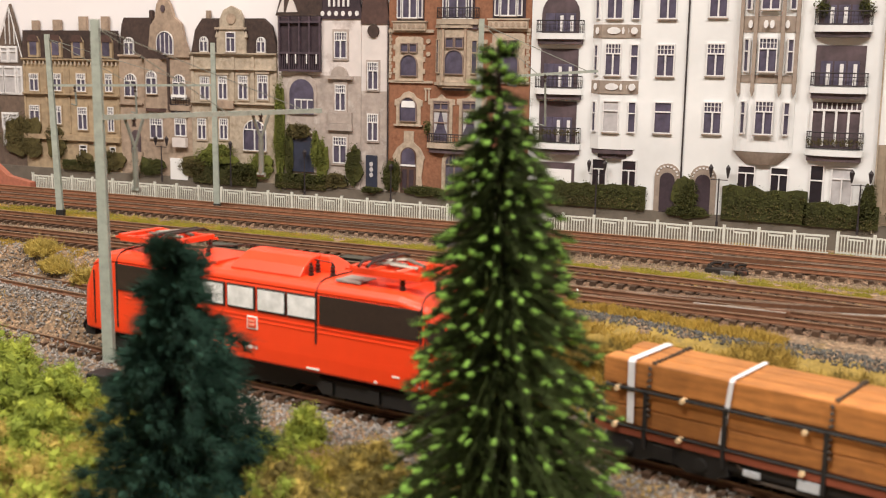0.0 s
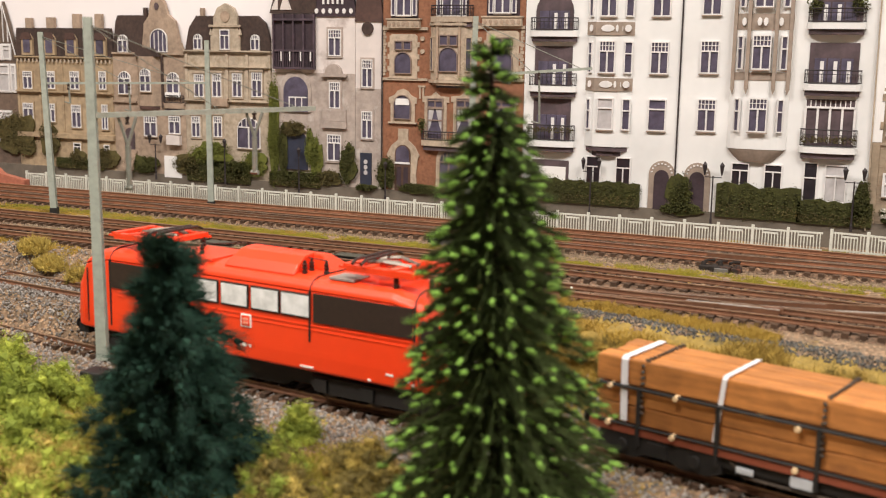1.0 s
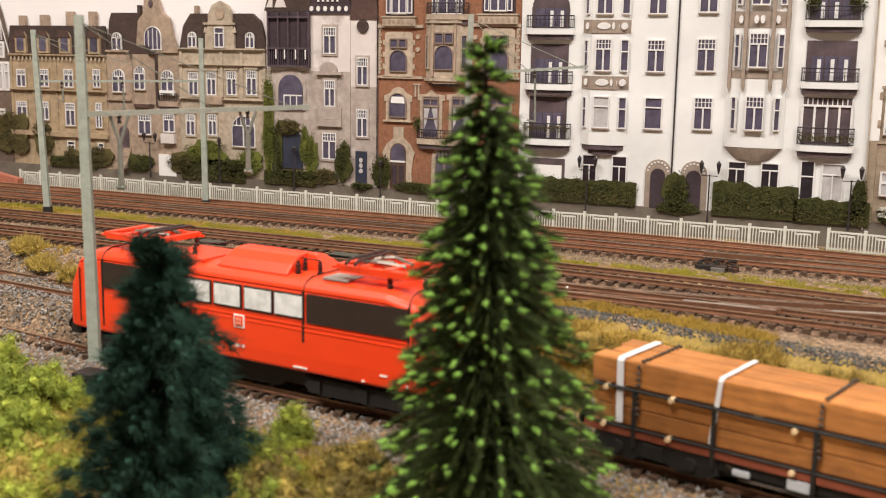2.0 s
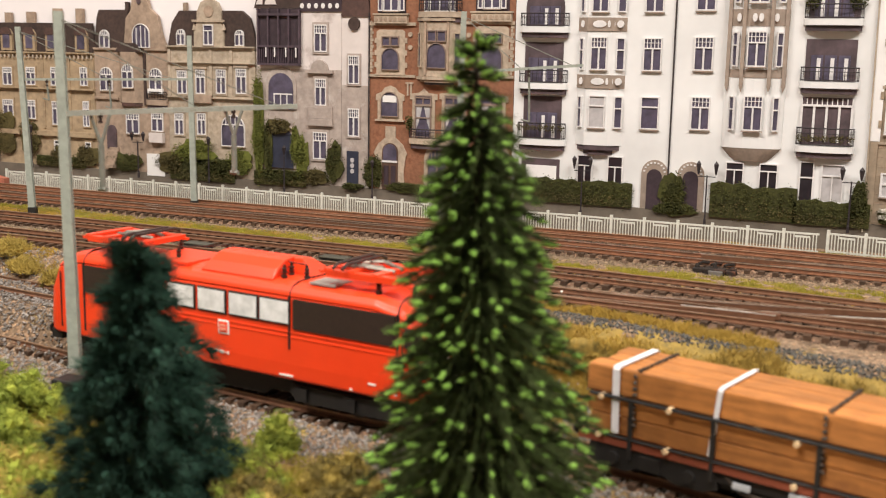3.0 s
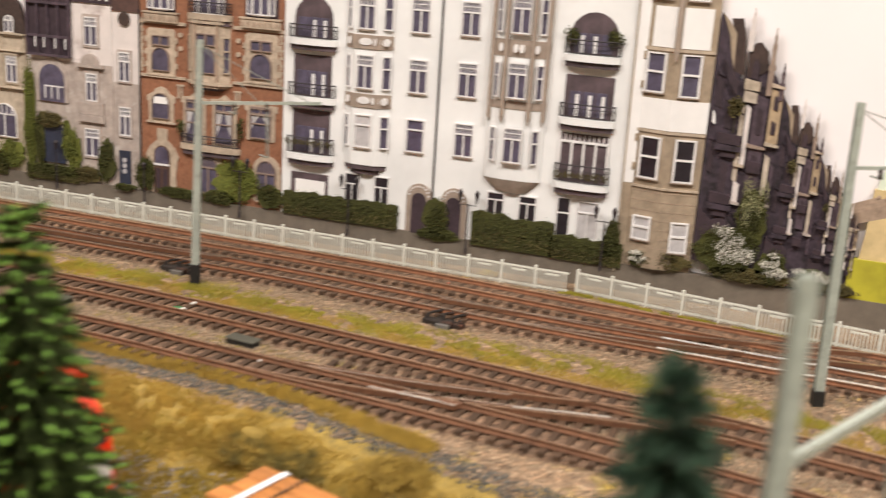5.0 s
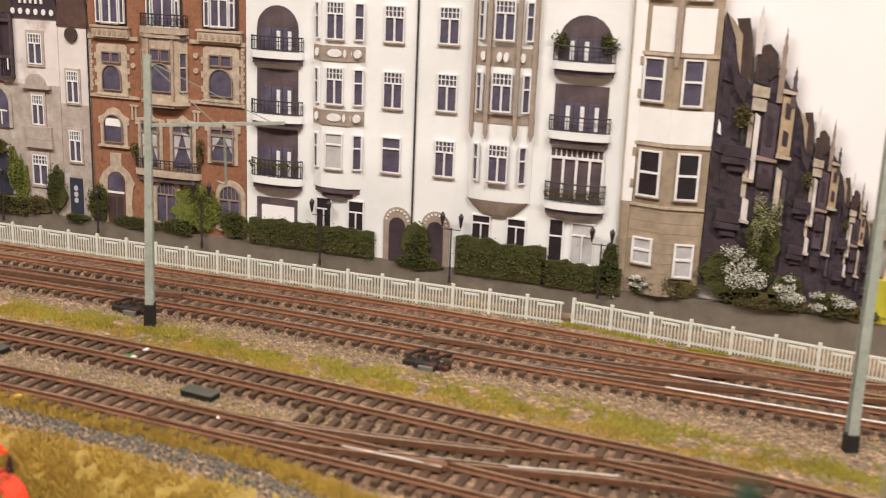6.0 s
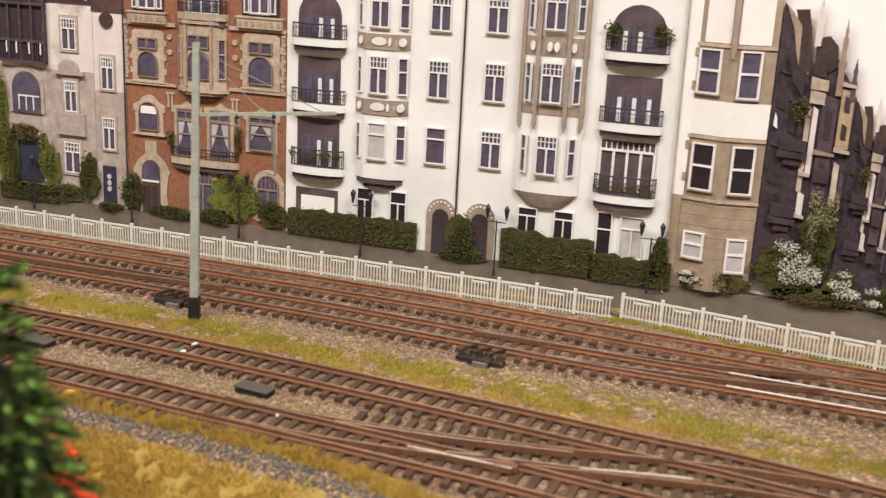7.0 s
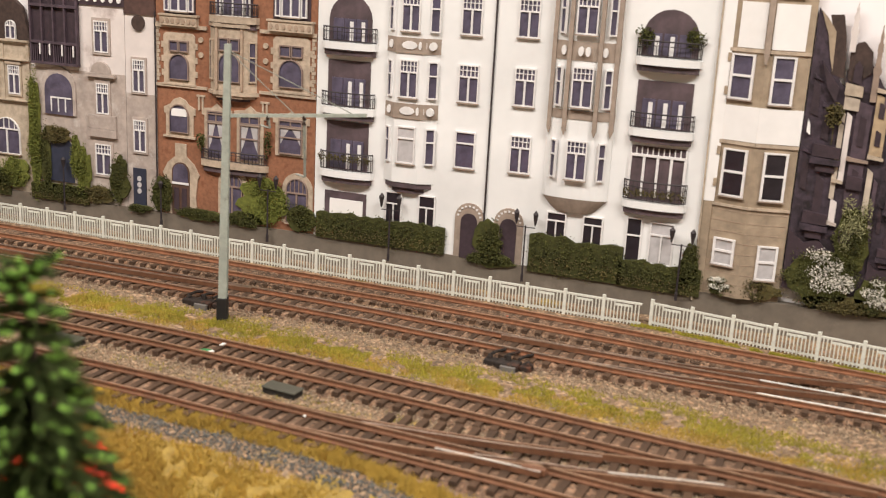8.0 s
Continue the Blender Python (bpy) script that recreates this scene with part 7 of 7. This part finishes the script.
    for x, w in ((0.064, 0.0085), (0.045, 0.006)):
        bm = bmesh.new()
        box(bm, x, x + w, -0.0012, -0.0004, 0.0058, 0.0092 if w > 0.007 else 0.0078)
        part("data_plate", bm, M["plategrey"], t)
    for x, sg in ((first, -1), (last, 1)):
        for y in (0.005, wd - 0.005):
            bm = bmesh.new()
            tube(bm, [(x, y, 0.0112), (x + sg * 0.0035, y, 0.0112), (x + sg * 0.0036, y, 0.0112), (x + sg * 0.0045, y, 0.0112)], [0.001, 0.001, 0.0025, 0.0024], 10)
            part("buffer", bm, M["underframe"], t)
    return t


WAGON_AT = pose(-0.0427, 0.4132, -0.0300, 0, 0, -15)
timber_wagon(WAGON_AT, -0.014, 0.238, ((-0.011, 0.1145), (0.119, 0.235)), (0.0, 0.0388, 0.099, 0.135, 0.19), (0.0075, 0.0735, 0.16), "flat wagon stacked with orange-brown timber under white straps", ((-0.005, 0.027), (-0.0055, 0.0129), (0.0212, 0.0272), (0.0206, 0.0126), (0.0655, 0.0262), (0.0655, 0.0118), (0.125, 0.027)))
# ---- catenary masts ----
M["foot"] = mat("black_mast_foot", (0.012, 0.011, 0.01), 0.3, 300, 0.6)
M["wire"] = mat("dull_grey_wire", (0.2, 0.21, 0.18), 0.2, 300, 0.5)


def strut(bm, a, b, w, h):
    """A bar of rectangular section from a to b."""
    a, b = Vector(a), Vector(b)
    d = (b - a).normalized()
    s = d.cross(Vector((0, 0, 1)))
    s = s.normalized() if s.length > 1e-4 else Vector((1, 0, 0))
    u = s.cross(d)
    c = [bm.verts.new(p + s * (i * w / 2) + u * (j * h / 2)) for p in (a, b) for i, j in ((-1, -1), (1, -1), (1, 1), (-1, 1))]
    for f in ((3, 2, 1, 0), (4, 5, 6, 7), (0, 1, 5, 4), (1, 2, 6, 5), (2, 3, 7, 6), (3, 0, 4, 7)):
        bm.faces.new([c[i] for i in f])


def mast(label, x, y, z0, z1, w, arms=(), foot=0.010, turn=0.0, lean=(0, 0), taper=0.7):
    """An H-section mast on a black foot. arms: (height, end, stays, droppers) with the end as an offset in the world."""
    t = thing("catenary_mast", label, "mast", pose(x, y, z0), group="catenary masts")
    H = z1 - z0
    ca, sa = math.cos(radians(turn)), math.sin(radians(turn))
    r = lambda u, v, z: (u * ca - v * sa + lean[0] * z / H, u * sa + v * ca + lean[1] * z / H, z)
    for dy in (-0.4, 0.4):
        bm = bmesh.new()
        k = taper
        vs = []
        for z, s in ((0, 1), (H, k)):
            for u, v in ((-0.5, dy - 0.09), (0.5, dy - 0.09), (0.5, dy + 0.09), (-0.5, dy + 0.09)):
                vs.append(bm.verts.new(r(u * w * s, v * w * s, z)))
        for f in ((3, 2, 1, 0), (4, 5, 6, 7), (0, 1, 5, 4), (1, 2, 6, 5), (2, 3, 7, 6), (3, 0, 4, 7)):
            bm.faces.new([vs[i] for i in f])
        part("flange", bm, M["mast"], t)
    bm = bmesh.new()
    vs = []
    for z, s in ((0, 1), (H, taper)):
        for u, v in ((-0.1, -0.31), (0.1, -0.31), (0.1, 0.31), (-0.1, 0.31)):
            vs.append(bm.verts.new(r(u * w * s, v * w * s, z)))
    for f in ((3, 2, 1, 0), (4, 5, 6, 7), (0, 1, 5, 4), (1, 2, 6, 5), (2, 3, 7, 6), (3, 0, 4, 7)):
        bm.faces.new([vs[i] for i in f])
    part("web", bm, M["mast"], t)
    if foot:
        bm = bmesh.new()
        prism(bm, [r(u * w * 0.62, v * w * 0.62, 0)[:2] for u, v in ((-1, -1), (1, -1), (1, 1), (-1, 1))], -0.004, foot, "z")
        smooth_bevel(part("foot", bm, M["foot"], t), 0.0004, 2)
    for h, end, stays, drops in arms:
        e = Vector((end[0], end[1], h - z0 + end[2]))
        a = Vector((lean[0] * (h - z0) / H, lean[1] * (h - z0) / H, h - z0))
        bm = bmesh.new()
        strut(bm, a, e, w * 0.36, w * (0.46 if z0 < -0.01 else 0.36))
        arm = part("arm", bm, M["mast"], t)
        for f in stays:
            bm = bmesh.new()
            tube(bm, [(lean[0], lean[1], H - 0.003), tuple(a + (e - a) * f)], 0.00024, 5)
            part("stay", bm, M["wire"], arm)
        for f, ln, fork in drops:
            p = a + (e - a) * f
            bm = bmesh.new()
            if fork:
                q = p - Vector((0, 0, ln * 0.42))
                for dx in (-0.0028, 0.0028):
                    tube(bm, [(p.x + dx, p.y + dx, p.z - 0.001), tuple(q)], 0.0008, 6)
                tube(bm, [tuple(q), (p.x, p.y, p.z - ln)], 0.0013, 7)
                tube(bm, [(p.x - 0.002, p.y, p.z - ln), (p.x + 0.002, p.y, p.z - ln)], 0.0012, 6)
            else:
                tube(bm, [tuple(p), (p.x + 0.001, p.y, p.z - ln)], 0.0007, 6)
                tube(bm, [(p.x + 0.001, p.y, p.z - ln), (p.x - 0.004, p.y, p.z - ln + 0.001)], 0.0005, 5)
            part("dropper", bm, M["wire"], arm)
            bm = bmesh.new()
            tube(bm, [(p.x, p.y, p.z), (p.x, p.y, p.z - 0.002), (p.x, p.y, p.z - 0.0025), (p.x, p.y, p.z - 0.0045)], [0.0009, 0.0011, 0.0006, 0.0011], 7)
            part("insulator", bm, M["insul"], arm)
    return t


GM = "grey-green model catenary mast with a cross arm"
mast(GM + " before the locomotive", -0.2823, 0.4106, -0.0225, 0.1295, 0.0049, ((0.0874, (0.0515, 0.102, 0.001), (0.93, 0.55), ((0.14, 0.033, True), (0.7, 0.03, True))),), foot=0, turn=26, lean=(-0.0012, 0))
mast(GM + " among rusty tracks", -0.5105, 0.6277, -0.001, 0.1272, 0.0044, ((0.0921, (0.0745, 0.083, 0.0007), (0.9, 0.5), ((0.14, 0.014, False), (0.5, 0.02, False))),), foot=0.006, turn=26, lean=(-0.0055, 0))
mast("grey-green model catenary mast close to the fence", -0.4357, 0.7106, -0.001, 0.1237, 0.0044, (), foot=0.006, turn=26, lean=(-0.0012, 0))
mast(GM + " beside a grass strip", -0.199, 0.64, -0.001, 0.1385, 0.0044, ((0.104, (0.071, 0.012, 0.0055), (0.92, 0.5), ((0.3, 0.006, False), (0.56, 0.03, False))),), foot=0.012, turn=20, lean=(0.003, 0))
mast(GM + " by the fence gap", 0.145, 0.628, -0.001, 0.1415, 0.0044, ((0.1125, (0.075, 0.02, 0.006), (0.45, 0.95), ((0.16, 0.005, False), (0.3, 0.025, False))),), foot=0.008, turn=20, lean=(-0.002, 0))
mast(GM + " beside a dark spruce", 0.1316, 0.33, -0.046, 0.1405, 0.0052, ((0.0998, (0.05, 0.106, 0.001), (), ((0.5, 0.03, False), (0.85, 0.04, False))),), foot=0, turn=26)
bm = bmesh.new()
box(bm, -0.287, -0.2755, 0.4, 0.411, -0.048, -0.026)
o = solid("mast_socket", bm, M["foot"], "black socket block at the foot of a mast", "socket")
smooth_bevel(o, 0.0006, 2)
# ---- trackside details ----
M["lid"] = mat("dark_grey_green_lid", (0.062, 0.06, 0.045), 0.2, 200, 0.6)


def cover(x, y, l, w, h, turn):
    t = thing("cable_cover", "dark grey-green flat cover block beside the rails", "cover", pose(x, y, 0.0004, 0, 0, turn), group="cover blocks")
    bm = bmesh.new()
    box(bm, -l / 2, l / 2, -w / 2, w / 2, -0.001, h * 0.6)
    smooth_bevel(part("body", bm, M["foot"], t), 0.0003)
    bm = bmesh.new()
    box(bm, -l / 2 - 0.0005, l / 2 + 0.0005, -w / 2 - 0.0005, w / 2 + 0.0005, h * 0.6 + 0.0001, h)
    smooth_bevel(part("lid", bm, M["lid"], t), 0.0004)
    return t


cover(-0.126, 0.5675, 0.0162, 0.0072, 0.0024, -6)
cover(-0.244, 0.575, 0.0162, 0.0072, 0.0024, -3)
cover(-0.335, 0.575, 0.0162, 0.0072, 0.0024, -2)


M["motor"] = mat("rusty_black_metal", (0.016, 0.01, 0.007), 0.4, 260, 0.8, spot=((0.1, 0.036, 0.018), 0.2))


def point_motor(x, y, turn):
    t = thing("point_motor", "rusty black point motor with levers beside the rails", "point motor", pose(x, y, 0, 0, 0, turn), group="point motors")
    bm = bmesh.new()
    box(bm, -0.005, 0.006, -0.0065, 0.0015, -0.001, 0.0026)
    smooth_bevel(part("housing", bm, M["motor"], t), 0.0005)
    bm = bmesh.new()
    box(bm, -0.002, 0.0055, -0.0085, -0.0066, -0.001, 0.002)
    smooth_bevel(part("face_plate", bm, M["plate"], t), 0.0003)
    for x0, x1, y0, y1, h in ((-0.0115, -0.0052, -0.005, 0.001, 0.0022), (0.0063, 0.0115, -0.004, 0.002, 0.002)):
        bm = bmesh.new()
        box(bm, x0, x1, y0, y1, -0.001, h)
        smooth_bevel(part("side_box", bm, M["motor"], t), 0.0005)
    for dx in (-0.009, -0.002, 0.005):
        bm = bmesh.new()
        tube(bm, [(dx, -0.001, 0.004), (dx + 0.001, 0.003, 0.0042), (dx + 0.003, 0.011, 0.003)], 0.0008, 6)
        part("lever", bm, M["motor"], t)
    for dx, h in ((-0.0095, 0.0042), (0.0, 0.005), (0.0095, 0.0038)):
        bm = bmesh.new()
        tube(bm, [(dx, -0.001, 0.0025), (dx, -0.001, h)], [0.0016, 0.0009], 7)
        part("post", bm, M["motor"], t)
    return t


M["plate"] = mat("dull_grey_plate", (0.13, 0.12, 0.11), 0.2, 300, 0.6)
point_motor(-0.0475, 0.6455, -3)
point_motor(-0.2185, 0.6555, -1)

# turnout blades, check rails and frog between the tracks
# bare steel, whitened and barely metallic so the highlight lies in its colour
M["polished"] = mat("bare_steel_white_glint", (0.95, 0.92, 0.88), 0.1, 120, 0.35, 0.3)
M["steel"] = mat("bare_steel_rail", (0.75, 0.7, 0.64), 0.3, 160, 0.35, 0.6)


def loose_rail(name, label, pts, z, m, parent=None, head=None):
    bm = bmesh.new()
    p = spline(pts, 0.006)
    for w, za, zb, mm in ((0.0004, -0.0027, -0.0004, m),):
        last = None
        for i, q in enumerate(p):
            d = (p[min(i + 1, len(p) - 1)] - p[max(i - 1, 0)]).normalized()
            n = Vector((-d.y, d.x)) * w
            ring = [bm.verts.new((q.x + s * n.x, q.y + s * n.y, z + h)) for s, h in ((-1, za), (1, za), (1.3, zb), (-1.3, zb))]
            if last:
                for k in range(4):
                    bm.faces.new((last[k], last[(k + 1) % 4], ring[(k + 1) % 4], ring[k]))
            last = ring
    r = part(name, bm, m, parent, label)
    hb = bmesh.new()
    last = None
    for i, q in enumerate(p):
        d = (p[min(i + 1, len(p) - 1)] - p[max(i - 1, 0)]).normalized()
        n = Vector((-d.y, d.x)) * 0.0005
        ring = [hb.verts.new((q.x + s * n.x, q.y + s * n.y, z + h)) for s, h in ((-1, -0.00038), (1, -0.00038), (1, 0), (-1, 0))]
        if last:
            for k in range(4):
                hb.faces.new((last[k], last[(k + 1) % 4], ring[(k + 1) % 4], ring[k]))
        last = ring
    part("rail_head", hb, head or M["railhead"], r)
    return r


TO = thing("turnout", "brown model railway turnout joining two tracks", "turnout")
g2 = GAUGE / 2 + 0.0005
div = [(-0.13, 0.5405), (-0.08, 0.5405), (-0.03, 0.5455), (0.02, 0.5535), (0.07, 0.5625), (0.12, 0.5665)]
for s in (g2, -g2):
    loose_rail("diverging_rail", "", [(x, y + s) for x, y in div], RT, M["rail"], TO)
for s, x0, x1 in ((0.0062, -0.06, -0.015), (-0.0062, -0.02, 0.03)):
    loose_rail("check_rail", "", [(x, y + s) for x, y in div if x0 - 0.05 < x < x1 + 0.05][:3], RT, M["rail"], TO, M["railbright"])
loose_rail("wing_rail", "shiny bare steel wing rail", [(-0.045, 0.5372), (-0.01, 0.5362), (0.0, 0.5352)], RT + 0.0002, M["rail"], TO, M["steel"])
loose_rail("wing_rail", "shiny bare steel wing rail", [(0.02, 0.5462), (0.05, 0.5532), (0.066, 0.5562)], RT + 0.0002, M["rail"], TO, M["steel"])
bm = bmesh.new()
box(bm, -0.0045, 0.0045, -0.0014, 0.0014, -0.002, 0.0004)
part("frog", bm, M["rail"], TO).matrix_world = pose(-0.006, 0.5375, RT, 0, 0, 2)
bm = bmesh.new()
box(bm, -0.0016, 0.0016, -0.021, 0.021, -0.0026, -0.0001)
me = mesh_from("sleeper", bm, M["sleeper"])
for k in range(26):
    x = -0.075 + 0.0073 * k
    o = new("sleeper", me)
    o.parent = TO
    o.matrix_world = pose(x, 0.545 + 0.03 * k / 26 * 0.5, RT - 0.0028, 0, 0, 88 - 90 + 0.2 * k)
TB = thing("turnout", "rusty turnout with shiny blades between two tracks", "turnout")
for pts in ([(-0.02, 0.6552), (0.03, 0.6575), (0.08, 0.664), (0.13, 0.6745), (0.2, 0.69)], [(-0.06, 0.6725), (0.0, 0.6725), (0.06, 0.678), (0.12, 0.69), (0.18, 0.705)]):
    loose_rail("blade", "", pts, RT + 0.0001, M["rail"], TB, M["railbright"])
for yy in (0.6535, 0.6705):
    loose_rail("rail", "bare steel rail head with a painted white glint", [(0.065, yy), (0.118, yy - 0.001), (0.3, yy - 0.0035)], RT + 0.00015, M["rail"], TB, M["polished"])
TC = thing("turnout", "rusty turnout with bright rails among rusty tracks", "turnout")
for pts in ([(-0.45, 0.674), (-0.35, 0.6735), (-0.27, 0.675), (-0.2, 0.679)],):
    loose_rail("blade", "", pts, RT + 0.0001, M["rail"], TC, M["railbright"])

# litter and small marks
M["litter"] = mat("green_flock_litter", (0.03, 0.16, 0.05), 0.3, 300, 0.8)
M["yellow"] = mat("bright_yellow_flock", (0.75, 0.5, 0.03), 0.2, 300, 0.8)
M["litterwhite"] = mat("white_scrap", (0.8, 0.8, 0.76), 0.1, 300, 0.6)
for x, y, m, sx, sy, turn, l in ((-0.1767, 0.5885, "litter", 0.003, 0.0012, 10, "tuft of dark green flock on the ballast"), (-0.1738, 0.588, "litterwhite", 0.0014, 0.0005, 30, "white scrap lying on the ballast"), (-0.174, 0.5985, "litterwhite", 0.0018, 0.0004, 60, "white scrap lying on a sleeper"), (-0.194, 0.5335, "yellow", 0.0024, 0.0012, 30, "tuft of bright yellow flock beside the rail"), (-0.1031, 0.5432, "litterwhite", 0.0006, 0.0006, 0, "small white clip on a rail"), (-0.0663, 0.704, "redwall", 0.0008, 0.0006, 0, "small red scrap between the rails")):
    rnd = random.Random(x)
    bm = bmesh.new()
    bmesh.ops.create_icosphere(bm, subdivisions=2, radius=1)
    for v in bm.verts:
        k = 1 + 0.35 * noise.noise(v.co * 2 + Vector((x * 99, 0, 0)))
        v.co = Vector((v.co.x * sx * k, v.co.y * sy * k, v.co.z * 0.0007 * k))
    o = solid("scrap", bm, M.get(m) or PM[m], l, "scrap")
    o.matrix_world = pose(x, y, (0.0035 if m != "yellow" else 0.0012), 0, 0, turn)

# unseen room added around the layout; its pale walls bounce fill light
M["cloth"] = mat("plain_grey_board", (0.2, 0.19, 0.18), 0.1, 20, 0.9)
bm = bmesh.new()
box(bm, -1.6, 1.5, 0.1, YB + 0.0045, -1.0, -0.075)
solid("layout_base", bm, M["cloth"], "plain grey boarded base under the layout", "base", kind="structure")
M["wallpaint"] = mat("cream_wall_paint", (0.72, 0.68, 0.6), 0.05, 3, 0.85)
M["floor"] = mat("grey_brown_floor", (0.25, 0.2, 0.16), 0.15, 8, 0.7)
for name, a in (("wall_south", (-3.2, 3.2, -3.1, -3.0, -1.0, 1.75)), ("wall_west", (-3.3, -3.2, -3.0, 1.6, -1.0, 1.75)), ("wall_east", (3.2, 3.3, -3.0, 1.6, -1.0, 1.75)), ("wall_north", (-3.2, 3.2, 1.6, 1.7, -1.0, 1.75))):
    bm = bmesh.new()
    box(bm, *a)
    solid(name, bm, M["wallpaint"], "plain cream room wall added out of view", "wall", kind="structure")
bm = bmesh.new()
box(bm, -3.3, 3.3, -3.1, 1.7, -1.1, -1.0)
solid("floor", bm, M["floor"], "plain grey-brown room floor", "floor", kind="structure")
bm = bmesh.new()
box(bm, -3.3, 3.3, -3.1, 1.7, 1.751, 1.85)
solid("ceiling", bm, M["wallpaint"], "plain pale room ceiling added out of view", "ceiling", kind="structure")
